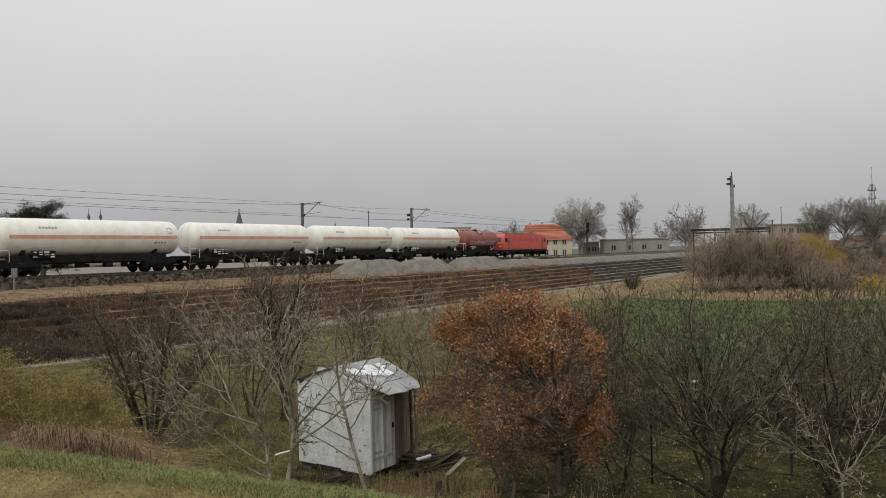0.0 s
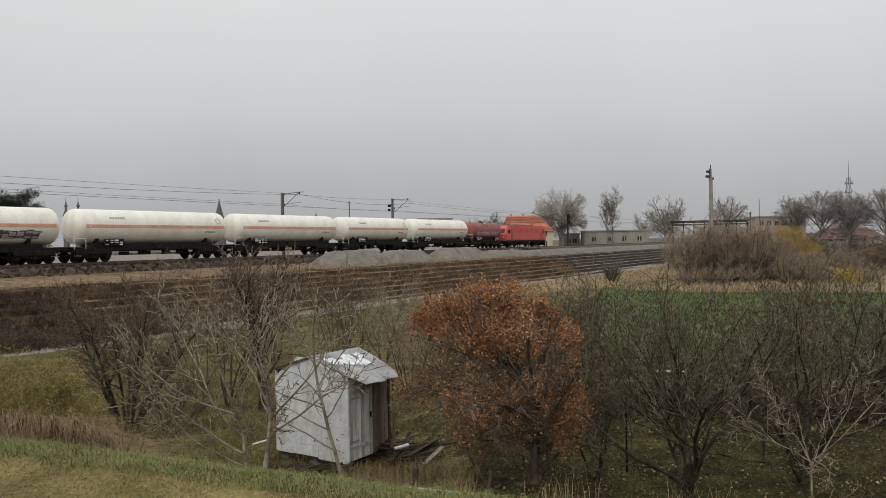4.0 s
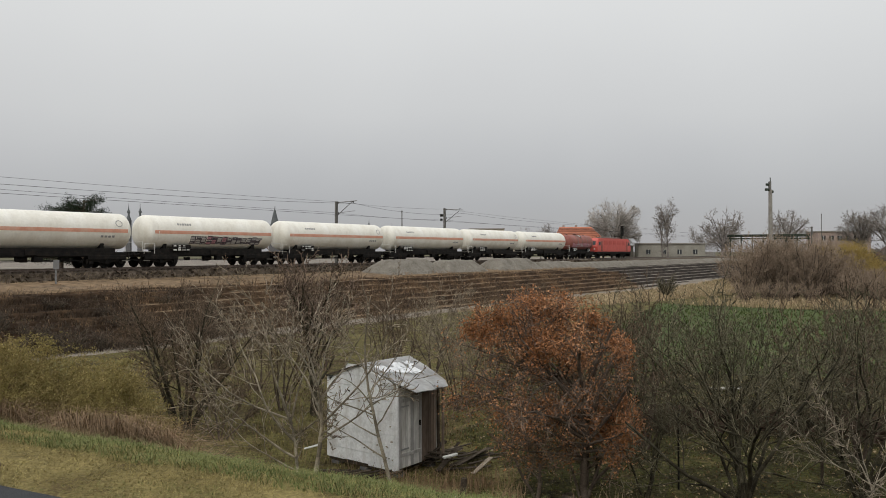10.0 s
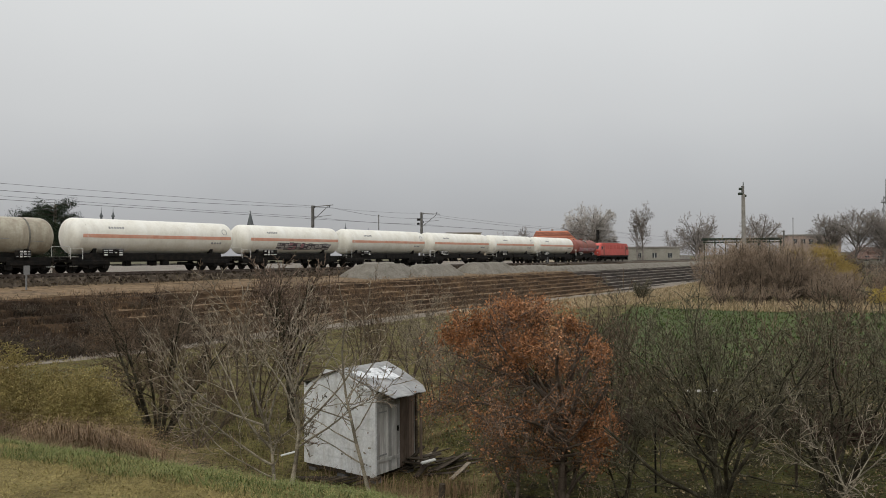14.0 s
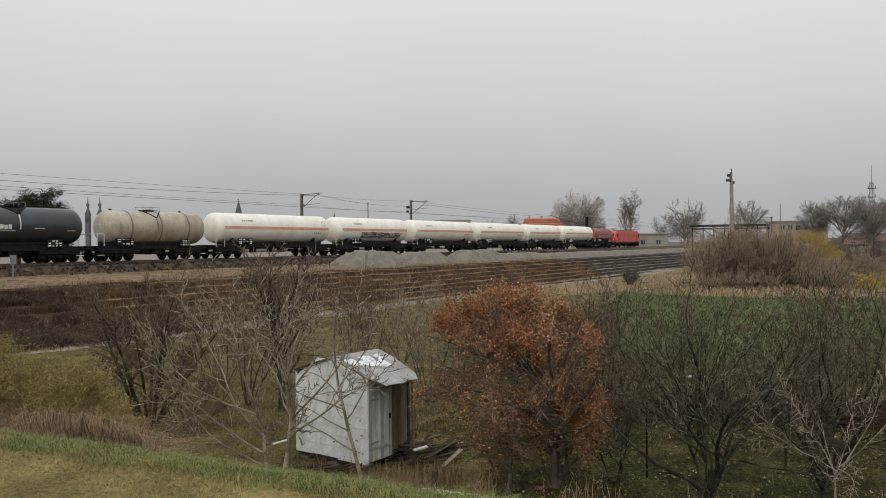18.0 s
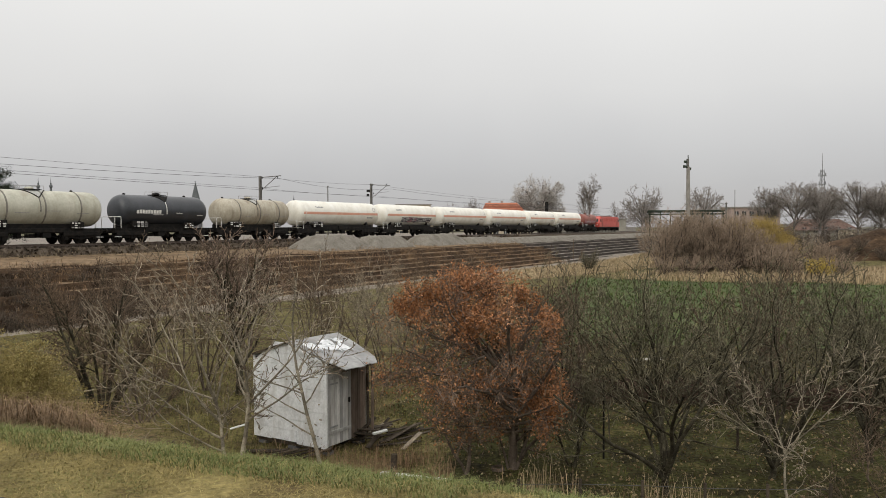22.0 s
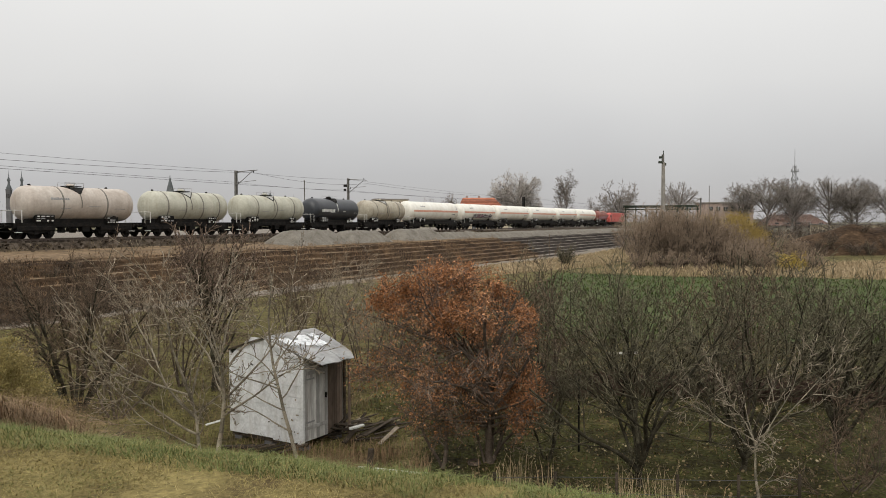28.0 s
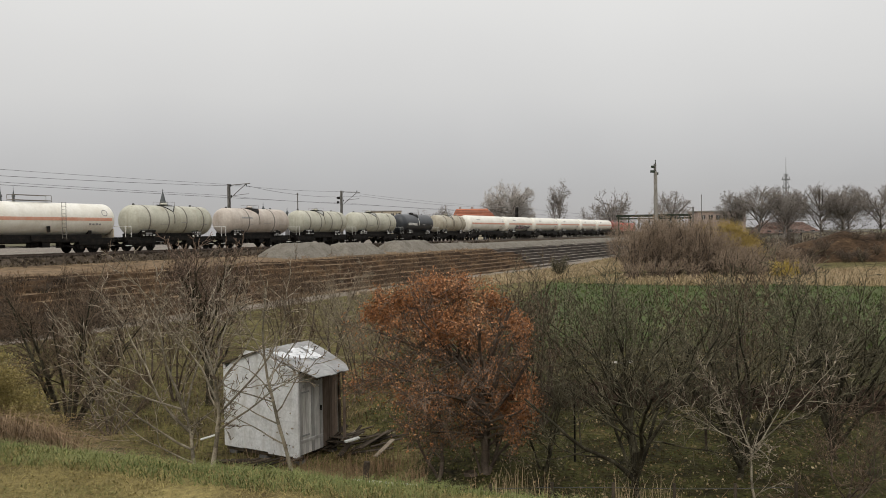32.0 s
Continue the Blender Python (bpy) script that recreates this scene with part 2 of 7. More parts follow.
M["tank_grey"] = surface("weathered_grey_tank_paint", [(0.37, 0.36, 0.29), (0.46, 0.45, 0.37), (0.53, 0.52, 0.44)], 0.6, 0.6, 0.1, fine=6, spread=0.1, rand="", streak=((0.26, 0.22, 0.16), 0.5, (1.6, 1.6, 0.2)), spec=0.35)
M["tank_beige"] = surface("rust_streaked_beige_tank_paint", [(0.30, 0.265, 0.20), (0.41, 0.37, 0.29), (0.49, 0.455, 0.37)], 0.6, 0.6, 0.1, fine=6, spread=0.12, streak=((0.19, 0.14, 0.095), 0.6, (1.8, 1.8, 0.2)), spec=0.35)
M["tank_black"] = surface("dark_blue_grey_tank_paint", [(0.024, 0.027, 0.032), (0.042, 0.046, 0.054)], 0.7, 0.36, 0.05, fine=6, spread=0.12, spec=0.5)
M["apron_grey"] = surface("dull_grey_apron_paint", [(0.33, 0.33, 0.31), (0.43, 0.43, 0.40)], 0.8, 0.6, 0.1, fine=6, spread=0.1, spec=0.3)
M["tank_red"] = surface("dull_red_tank_paint", [(0.22, 0.07, 0.055), (0.30, 0.105, 0.08)], 0.7, 0.6, 0.1, fine=6, spread=0.15, streak=((0.12, 0.06, 0.05), 0.45, (1.5, 1.5, 0.2)), spec=0.35)
M["stripe"] = surface("orange_stripe_paint", [(0.60, 0.285, 0.19), (0.69, 0.365, 0.26)], 1.2, 0.5, 0.0, fine=5, spread=0.1, streak=((0.6, 0.47, 0.37), 0.5, (1.5, 1.5, 0.4)), spec=0.35)
M["iron"] = surface("dark_running_gear", [(0.006, 0.006, 0.006), (0.013, 0.012, 0.011), (0.026, 0.021, 0.017)], 2.5, 0.7, 0.3, fine=20, spread=0.3)
M["frame_grey"] = surface("dusty_grey_frame", [(0.14, 0.13, 0.115), (0.24, 0.225, 0.195)], 2, 0.7, 0.2)
M["plate_white"] = surface("white_marking_plate", [(0.6, 0.6, 0.57), (0.72, 0.71, 0.68)], 3, 0.6, 0)
M["mark"] = surface("grey_marking", [(0.24, 0.24, 0.24), (0.34, 0.335, 0.33)], 3, 0.7, 0)
M["graffiti_pink"] = surface("graffiti_pink", [(0.36, 0.16, 0.19), (0.46, 0.26, 0.29)], 3, 0.5, 0)
M["graffiti_black"] = surface("graffiti_outline", [(0.05, 0.045, 0.055), (0.12, 0.1, 0.11)], 3, 0.5, 0)
M["graffiti_pale"] = surface("graffiti_pale", [(0.36, 0.35, 0.34), (0.5, 0.48, 0.46)], 3, 0.5, 0)
M["loco_red"] = surface("traffic_red_paint", [(0.48, 0.07, 0.055), (0.58, 0.10, 0.08)], 1, 0.4, 0.05, fine=6, spread=0.12, spec=0.5)
M["loco_dull"] = surface("dusty_red_paint", [(0.44, 0.068, 0.054), (0.53, 0.095, 0.076)], 1, 0.5, 0.05, fine=6, spread=0.12, spec=0.4)
M["glass"] = surface("dark_cab_glass", [(0.012, 0.014, 0.017), (0.02, 0.022, 0.026)], 2, 0.08, 0, spec=0.6)
M["roof_red"] = surface("red_roof_tiles", [(0.28, 0.105, 0.066), (0.38, 0.15, 0.095)], 0.4, 0.85, 0.4, fine=4, spread=0.25, rand="object")
M["roof_dull"] = surface("dull_brown_roof_tiles", [(0.13, 0.085, 0.07), (0.18, 0.12, 0.10)], 0.4, 0.85, 0.4, fine=4, spread=0.25)
M["wall_cream"] = surface("cream_render", [(0.42, 0.36, 0.27), (0.52, 0.46, 0.36)], 0.5, 0.9, 0.2, fine=6)
M["wall_dun"] = surface("dun_plaster", [(0.25, 0.235, 0.20), (0.33, 0.315, 0.27)], 0.4, 0.9, 0.2, fine=4)
# Brick, church stone and spire sheet are paled: distance haze put into the colour.
M["wall_brick"] = surface("hazed_brick_wall", [(0.31, 0.24, 0.21), (0.40, 0.32, 0.285)], 0.4, 0.9, 0.2, fine=5)
M["stone_dark"] = surface("hazed_church_stone", [(0.11, 0.108, 0.112), (0.16, 0.155, 0.158)], 0.3, 0.9, 0.2)
M["copper"] = surface("hazed_spire_sheet", [(0.10, 0.108, 0.112), (0.14, 0.148, 0.15)], 0.3, 0.8, 0.2)
M["steel_dark"] = surface("dark_green_steel", [(0.030, 0.040, 0.030), (0.055, 0.066, 0.05)], 1.5, 0.7, 0.2)
M["steel_grey"] = surface("weathered_steel", [(0.12, 0.115, 0.105), (0.2, 0.19, 0.175)], 2, 0.6, 0.2, 0.3)
M["concrete"] = surface("pole_concrete", [(0.22, 0.205, 0.185), (0.33, 0.31, 0.28)], 1.5, 0.9, 0.4, fine=12)
M["wire"] = surface("wire_metal", [(0.08, 0.08, 0.08), (0.12, 0.12, 0.12)], 1, 0.6, 0, 0.5)
M["shed_white"] = surface("peeling_white_boards", [(0.58, 0.585, 0.58), (0.72, 0.725, 0.725), (0.80, 0.805, 0.81)], 2.0, 0.75, 0.3, fine=16, spread=0.10, rand="", streak=((0.36, 0.32, 0.27), 0.45, (4, 4, 0.9)), dist=0.006)
M["shed_grey"] = surface("grey_weathered_boards", [(0.33, 0.32, 0.305), (0.46, 0.45, 0.43), (0.54, 0.53, 0.51)], 3, 0.8, 0.4, fine=25, spread=0.18, rand="object", stretch=(1, 1, 0.2), streak=((0.2, 0.175, 0.15), 0.45, (6, 6, 0.7)), dist=0.006)
M["shed_roof"] = surface("zinc_sheet", [(0.19, 0.19, 0.185), (0.28, 0.28, 0.275), (0.36, 0.36, 0.355)], 1.6, 0.38, 0.25, 0.3, fine=8, spread=0.15, dist=0.01, streak=((0.17, 0.12, 0.085), 0.5, (1.5, 3, 3)), spec=0.35)
M["wood_dark"] = surface("rotting_wood", [(0.028, 0.022, 0.016), (0.06, 0.047, 0.035), (0.10, 0.08, 0.06)], 3, 0.9, 0.6, fine=30, spread=0.4, rand="object", dist=0.01)
M["wood_pale"] = surface("weathered_plank", [(0.22, 0.18, 0.135), (0.33, 0.28, 0.22)], 3, 0.85, 0.5, fine=30, spread=0.3, dist=0.01)
M["wood_brown"] = surface("brown_shed_boards", [(0.10, 0.072, 0.055), (0.165, 0.125, 0.098), (0.21, 0.165, 0.13)], 3, 0.85, 0.4, fine=25, spread=0.2, rand="object", stretch=(1, 1, 0.2), dist=0.006)
# Near-black colour stands for the unlit depth of gaps and openings.
M["gap_dark"] = surface("unlit_boards", [(0.02, 0.018, 0.015), (0.035, 0.03, 0.025)], 3, 0.9, 0)
M["plastic_white"] = surface("dirty_white_plastic", [(0.5, 0.5, 0.48), (0.64, 0.64, 0.62)], 3, 0.6, 0.1)
M["window"] = surface("house_window_glass", [(0.03, 0.035, 0.04), (0.06, 0.065, 0.07)], 1, 0.15, 0, spec=0.6)
M["tread"] = surface("pale_grey_soil", [(0.14, 0.12, 0.10), (0.21, 0.185, 0.16), (0.26, 0.235, 0.20)], 0.3, 0.95, 0.7, fine=3, spread=0.35, dist=0.1)
M["far_soil"] = surface("black_step_soil", [(0.018, 0.015, 0.013), (0.04, 0.033, 0.028), (0.07, 0.055, 0.045)], 0.35, 0.9, 0.7, fine=2.5, spread=0.4, dist=0.1)
# Far twigs and bark are lightened to carry the haze of distance.
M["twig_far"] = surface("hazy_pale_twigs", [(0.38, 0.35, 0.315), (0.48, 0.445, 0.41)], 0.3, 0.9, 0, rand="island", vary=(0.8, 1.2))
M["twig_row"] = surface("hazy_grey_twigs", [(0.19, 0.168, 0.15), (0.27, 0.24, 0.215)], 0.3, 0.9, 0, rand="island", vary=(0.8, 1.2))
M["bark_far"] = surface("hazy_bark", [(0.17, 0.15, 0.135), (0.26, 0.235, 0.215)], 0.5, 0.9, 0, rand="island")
# Orchard soil and moss blades: the branches' shade is put into both colours.
M["orchard"] = surface("shaded_mossy_soil", [(0.015, 0.013, 0.006), (0.038, 0.033, 0.012), (0.053, 0.053, 0.016), (0.105, 0.082, 0.035)], 0.9, 0.95, 0.9, fine=11, spread=0.75, dist=0.1)
M["moss"] = surface("shaded_moss_grass", [(0.052, 0.058, 0.015), (0.10, 0.10, 0.027), (0.165, 0.13, 0.052)], 0.5, 0.85, 0, rand="island", vary=(0.3, 1.7))
M["brush_cut"] = surface("dark_red_cut_twigs", [(0.055, 0.036, 0.026), (0.095, 0.064, 0.046)], 2, 0.9, 0, rand="island")
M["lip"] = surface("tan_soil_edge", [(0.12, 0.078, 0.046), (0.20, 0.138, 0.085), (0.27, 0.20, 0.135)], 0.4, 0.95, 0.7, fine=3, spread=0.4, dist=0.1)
# Pale grey, lightened for the haze in front of the radio tower.
M["steel_hazy"] = surface("hazy_grey_steel", [(0.20, 0.20, 0.20), (0.27, 0.27, 0.27)], 2, 0.6, 0.1, 0.2)
M["tank_rose"] = surface("faded_rosy_beige_tank_paint", [(0.42, 0.36, 0.31), (0.50, 0.44, 0.385), (0.56, 0.51, 0.455)], 0.6, 0.6, 0.1, fine=6, spread=0.1, streak=((0.3, 0.235, 0.19), 0.5, (1.6, 1.6, 0.2)), spec=0.35)
# The shed roof's bright reflection, put into a colour of its own.
M["zinc_glare"] = surface("zinc_reflection", [(0.40, 0.41, 0.42), (0.66, 0.67, 0.68), (0.74, 0.75, 0.76)], 5, 0.3, 0.2, 0.3, fine=10, spread=0.15, spec=0.5)
M["brush_fine"] = surface("dark_bramble", [(0.026, 0.02, 0.015), (0.062, 0.047, 0.035), (0.115, 0.086, 0.063)], 0.6, 0.9, 0, rand="island", vary=(0.5, 1.6))
M["brush_dark"] = surface("dark_brush_twigs", [(0.068, 0.053, 0.041), (0.12, 0.094, 0.073)], 2, 0.9, 0, rand="island", vary=(0.5, 1.6))

# ---------------------------------------------------------------- building helpers
RAIL_Z = 4.41
TH = radians(32.16)
UX, UY = math.sin(TH), math.cos(TH)          # along the track, the way the train goes
NX, NY = math.cos(TH), -math.sin(TH)         # across the track, to its right
OFF = 56.65
HEAD = 90 - 32.16


def plan(s, e):
    """x, y of the place s metres along the track and e metres to its right."""
    return -NX * (OFF - e) + UX * s, -NY * (OFF - e) + UY * s


AXIS = -1.2                                 # the track's middle


def track_pose(s, e=AXIS, z=RAIL_Z, turn=0.0):
    x, y = plan(s, e)
    return pose(x, y, z, 0, 0, HEAD + turn)


def smooth(a, b, v):
    k = min(1.0, max(0.0, (v - a) / (b - a)))
    return k * k * (3 - 2 * k)


def crest(x, y):
    """Metres beyond the edge of the road embankment."""
    return (0.465 * x + y - 5.0) / 1.103


STEPS = [(8.4, 2.95), (9.25, 2.5), (10.05, 2.05), (10.85, 1.6), (11.7, 1.15), (12.5, 0.7), (13.3, 0.25)]


def step_height(e):
    if e < 2.2:
        return 3.55
    if e < 8.4:
        return 3.55 - 0.35 * (e - 2.2) / 6.2
    z = 3.2
    for i, (at_e, low) in enumerate(STEPS):
        if e >= at_e + 0.14:
            z = low
        elif e >= at_e:
            top = 3.2 if i == 0 else STEPS[i - 1][1]
            z = top + (low - top) * (e - at_e) / 0.14
    if e > 13.6:
        z = 0.25 * (1 - smooth(13.6, 14.4, e))
    return z


def wander(s, e):
    """How far the edges of the steps stray from their line."""
    calm = 1 - 0.6 * smooth(45, 100, s)
    return 0.5 * noise.noise((s * 0.09, e * 0.12, 3.1)) * (0.4 + 0.6 * calm) + calm * (0.24 * noise.noise((s * 0.14, e * 0.7, 7.7)) + 0.06 * noise.noise((s * 0.7, e * 0.9, 2.2)))


def ground_z(x, y):
    e = OFF + NX * x + NY * y
    s = UX * x + UY * y
    z = step_height(e + wander(s, e))
    if 8.0 < e < 13.6:
        calm = 1 - 0.7 * smooth(45, 100, s)
        z += calm * (0.16 * noise.noise((s * 0.33, e * 0.8, 1.9)) + 0.07 * noise.noise((s * 1.3, e * 2.1, 4.4)))
    c = crest(x, y)
    if e > 14:
        z = 0.10 * noise.noise((x * 0.25, y * 0.25, 0)) + 0.25 * noise.noise((x * 0.05, y * 0.05, 5))
        z += (-0.2 - z) * (1 - smooth(2.0, 4.5, math.hypot(x + 2.2, y - 20.0)))
        up = 1 - smooth(-0.2, 6.0, c) if c > -0.2 else 1.0
        z = z * (1 - up) + 3.9 * up
        if c < 1.2:
            z += 0.035 * noise.noise((x * 1.3, y * 1.3, 1)) * smooth(-1.4, -0.9, c)
    return z


def fast_mesh(name, verts, faces, flat=True):
    verts, faces = np.asarray(verts, dtype=np.float32), np.asarray(faces, dtype=np.int32)
    me = bpy.data.meshes.new(name)
    me.vertices.add(len(verts))
    me.vertices.foreach_set("co", verts.ravel())
    me.loops.add(faces.size)
    me.loops.foreach_set("vertex_index", faces.ravel())
    me.polygons.add(len(faces))
    me.polygons.foreach_set("loop_start", np.arange(len(faces), dtype=np.int32) * faces.shape[1])
    if not flat:
        me.polygons.foreach_set("use_smooth", np.ones(len(faces), dtype=bool))
    me.update(calc_edges=True)
    return me


def from_bm(name, bm, material=None, soft=False):
    me = bpy.data.meshes.new(name)
    bm.to_mesh(me)
    bm.free()
    if material:
        me.materials.append(material)
    if soft:
        me.polygons.foreach_set("use_smooth", np.ones(len(me.polygons), dtype=bool))
        me.set_sharp_from_angle(angle=radians(40))
    return me


def part(name, shape, material, parent, label="", soft=False, at=None):
    """Links a bmesh or a mesh as one object under a thing or a part."""
    me = shape
    if isinstance(shape, bmesh.types.BMesh):
        me = from_bm(name, shape, material, soft)
    elif material and not me.materials:
        me.materials.append(material)
    ob = new(name, me)
    ob.parent = parent
    if at is not None:
        ob.matrix_basis = at
    if label:
        ob["label"] = label
    return ob


def thing(name, label, category, group="", kind="", at=None):
    ob = new(name)
    ob.empty_display_size = 0.2
    if at is not None:
        ob.matrix_basis = at
    return tagged(ob, label, category, group, kind)


def box(size, centre=(0, 0, 0), bevel=0.0, bm=None, turn=None):
    """A box, bevelled where asked, added to bm."""
    own = bmesh.new() if bm is None else bm
    m = Matrix.Translation(centre)
    if turn:
        m = m @ Euler([radians(a) for a in turn]).to_matrix().to_4x4()
    g = bmesh.ops.create_cube(own, size=1.0, matrix=m @ Matrix.Diagonal((*size, 1)))
    if bevel:
        vs = set(g["verts"])
        edges = [ed for ed in own.edges if ed.verts[0] in vs and ed.verts[1] in vs]
        bmesh.ops.bevel(own, geom=edges, offset=bevel, segments=2, affect="EDGES", profile=0.5)
    return own


def rod(p, q, r, bm=None, sides=8, r2=None):
    own = bmesh.new() if bm is None else bm
    p, q = Vector(p), Vector(q)
    d = q - p
    m = Matrix.Translation((p + q) / 2) @ d.to_track_quat("Z", "Y").to_matrix().to_4x4()
    bmesh.ops.create_cone(own, cap_ends=True, segments=sides, radius1=r, radius2=r if r2 is None else r2, depth=d.length, matrix=m)
    return own


def lathe(profile, sides=32, axis="X", bm=None, centre=(0, 0, 0)):
    """Turns a profile of (along, radius) about an axis."""
    own = bmesh.new() if bm is None else bm
    rings = []
    cx, cy, cz = centre
    for a, r in profile:
        ring = []
        for i in range(sides):
            w = 2 * math.pi * i / sides
            if axis == "X":
                ring.append(own.verts.new((cx + a, cy + r * math.sin(w), cz + r * math.cos(w))))
            elif axis == "Y":
                ring.append(own.verts.new((cx + r * math.sin(w), cy + a, cz + r * math.cos(w))))
            else:
                ring.append(own.verts.new((cx + r * math.cos(w), cy + r * math.sin(w), cz + a)))
        rings.append(ring)
    for a, b in zip(rings, rings[1:]):
        for i in range(sides):
            j = (i + 1) % sides
            own.faces.new((a[i], a[j], b[j], b[i]))
    own.faces.new(rings[0][::-1])
    own.faces.new(rings[-1])
    bmesh.ops.recalc_face_normals(own, faces=own.faces)
    return own


def prism(outline, depth, bm=None, axis="Y", centre=0.0):
    """An outline in x, z drawn out along y (or in y, z along x)."""
    own = bmesh.new() if bm is None else bm
    a, b = [], []
    for p, q in outline:
        if axis == "Y":
            a.append(own.verts.new((p, centre - depth / 2, q)))
            b.append(own.verts.new((p, centre + depth / 2, q)))
        else:
            a.append(own.verts.new((centre - depth / 2, p, q)))
            b.append(own.verts.new((centre + depth / 2, p, q)))
    n = len(outline)
    fs = [own.faces.new(a), own.faces.new(b[::-1])]
    for i in range(n):
        j = (i + 1) % n
        fs.append(own.faces.new((a[j], a[i], b[i], b[j])))
    bmesh.ops.recalc_face_normals(own, faces=fs)
    return own


# ---- plants: tubes for wood, small blades for leaves and grass
def tubes(name, segs, sides):
    """One mesh of tapered tubes from rows of x0 y0 z0 x1 y1 z1 r0 r1."""
    a = np.asarray(segs, dtype=np.float64)
    p, q, r0, r1 = a[:, 0:3], a[:, 3:6], a[:, 6], a[:, 7]
    d = q - p
    d /= np.linalg.norm(d, axis=1, keepdims=True) + 1e-9
    ref = np.where(np.abs(d[:, 2:3]) > 0.9, [[1.0, 0, 0]], [[0, 0, 1.0]])
    u = np.cross(d, ref)
    u /= np.linalg.norm(u, axis=1, keepdims=True) + 1e-9
    v = np.cross(d, u)
    n = len(a)
    V = np.zeros((n, 2, sides, 3))
    for i in range(sides):
        w = 2 * math.pi * i / sides
        o = u * math.cos(w) + v * math.sin(w)
        V[:, 0, i] = p + o * r0[:, None]
        V[:, 1, i] = q + o * r1[:, None]
    base = np.arange(n)[:, None] * (2 * sides)
    F = np.zeros((n, sides, 4), dtype=np.int32)
    for i in range(sides):
        j = (i + 1) % sides
        F[:, i] = base + np.array([[i, j, sides + j, sides + i]])
    return fast_mesh(name, V.reshape(-1, 3), F.reshape(-1, 4), flat=False)


def spikes(name, segs):
    """One mesh of three-sided pointed twigs from rows like those of tubes()."""
    a = np.asarray(segs, dtype=np.float64)
    p, q, r = a[:, 0:3], a[:, 3:6], a[:, 6]
    d = q - p
    d /= np.linalg.norm(d, axis=1, keepdims=True) + 1e-9
    ref = np.where(np.abs(d[:, 2:3]) > 0.9, [[1.0, 0, 0]], [[0, 0, 1.0]])
    u = np.cross(d, ref)
    u /= np.linalg.norm(u, axis=1, keepdims=True) + 1e-9
    v = np.cross(d, u)
    ring = [p + (u * math.cos(w) + v * math.sin(w)) * r[:, None] for w in (0.3, 2.394, 4.489)]
    V = np.stack(ring + [q + d * 0.03], 1)
    b = np.arange(len(a))[:, None] * 4
    F = np.concatenate([b + [[0, 1, 3]], b + [[1, 2, 3]], b + [[2, 0, 3]]], 0)
    return fast_mesh(name, V.reshape(-1, 3), F)


def grow(seed, stems, spec):
    """Branches level by level. stems: rows of x, y, z, dx, dy, dz, length, radius. spec: a dict a level with
    n, jitter, up, kids, bare, angle, ratio, thin. Returns the segments by level and the tips."""
    rng = random.Random(seed)
    out = [[] for _ in spec]
    tips = []

    def go(p, d, length, r, lv):
        sp = spec[lv]
        n = sp["n"]
        step = length / n
        jit, up, last = sp["jitter"], sp["up"], lv + 1 >= len(spec)
        taper = sp.get("taper", 0.35)
        px, py, pz = p
        dx, dy, dz = d
        ra = r
        owed = 0.0
        for i in range(n):
            f = (i + 1) / n
            dx += rng.gauss(0, jit)
            dy += rng.gauss(0, jit)
            dz += rng.gauss(0, jit) + up
            k = 1 / math.sqrt(dx * dx + dy * dy + dz * dz)
            dx, dy, dz = dx * k, dy * k, dz * k
            qx, qy, qz = px + dx * step, py + dy * step, pz + dz * step
            rb = r * (1 - f * (1 - taper))
            out[lv].append((px, py, pz, qx, qy, qz, ra, rb))
            if not last and f > sp["bare"]:
                owed += sp["kids"] / (n * (1 - sp["bare"]))
                while owed >= 1:
                    owed -= 1
                    g = rng.random()
                    bx, by, bz = px + (qx - px) * g, py + (qy - py) * g, pz + (qz - pz) * g
                    ax, ay, az = rng.gauss(0, 1), rng.gauss(0, 1), rng.gauss(0, 1)
                    t = ax * dx + ay * dy + az * dz
                    ax, ay, az = ax - t * dx, ay - t * dy, az - t * dz
                    k = 1 / (math.sqrt(ax * ax + ay * ay + az * az) + 1e-9)
                    w = radians(sp["angle"] * rng.uniform(0.6, 1.35))
                    c, sn = math.cos(w), math.sin(w) * k
                    go((bx, by, bz), (dx * c + ax * sn, dy * c + ay * sn, dz * c + az * sn),
                       length * sp["ratio"] * (1.1 - 0.55 * f) * rng.uniform(0.6, 1.3), rb * sp["thin"] * rng.uniform(0.75, 1.1), lv + 1)
            px, py, pz, ra = qx, qy, qz, rb
        if last:
            tips.append((px, py, pz))
        elif not last:
            go((px, py, pz), (dx, dy, dz), length * sp["ratio"] * 0.7, ra * 0.9, lv + 1)

    trunk = []
    for i, (x, y, z, dx, dy, dz, length, r) in enumerate(stems):
        if z > 0.2 and trunk:
            # a limb starts on the trunk
            p = min(trunk, key=lambda q: abs((q[2] + q[5]) / 2 - z))
            k = min(1.0, max(0.0, (z - p[2]) / max(1e-6, p[5] - p[2])))
            x, y, z = (p[j] + (p[3 + j] - p[j]) * k for j in range(3))
        if i == 1:
            trunk = out[0][:spec[0]["n"]]
            if z > 0.2:
                p = min(trunk, key=lambda q: abs((q[2] + q[5]) / 2 - z))
                k = min(1.0, max(0.0, (z - p[2]) / max(1e-6, p[5] - p[2])))
                x, y, z = (p[j] + (p[3 + j] - p[j]) * k for j in range(3))
        go((x, y, z), (dx, dy, dz), length, r, 0)
    return out, tips


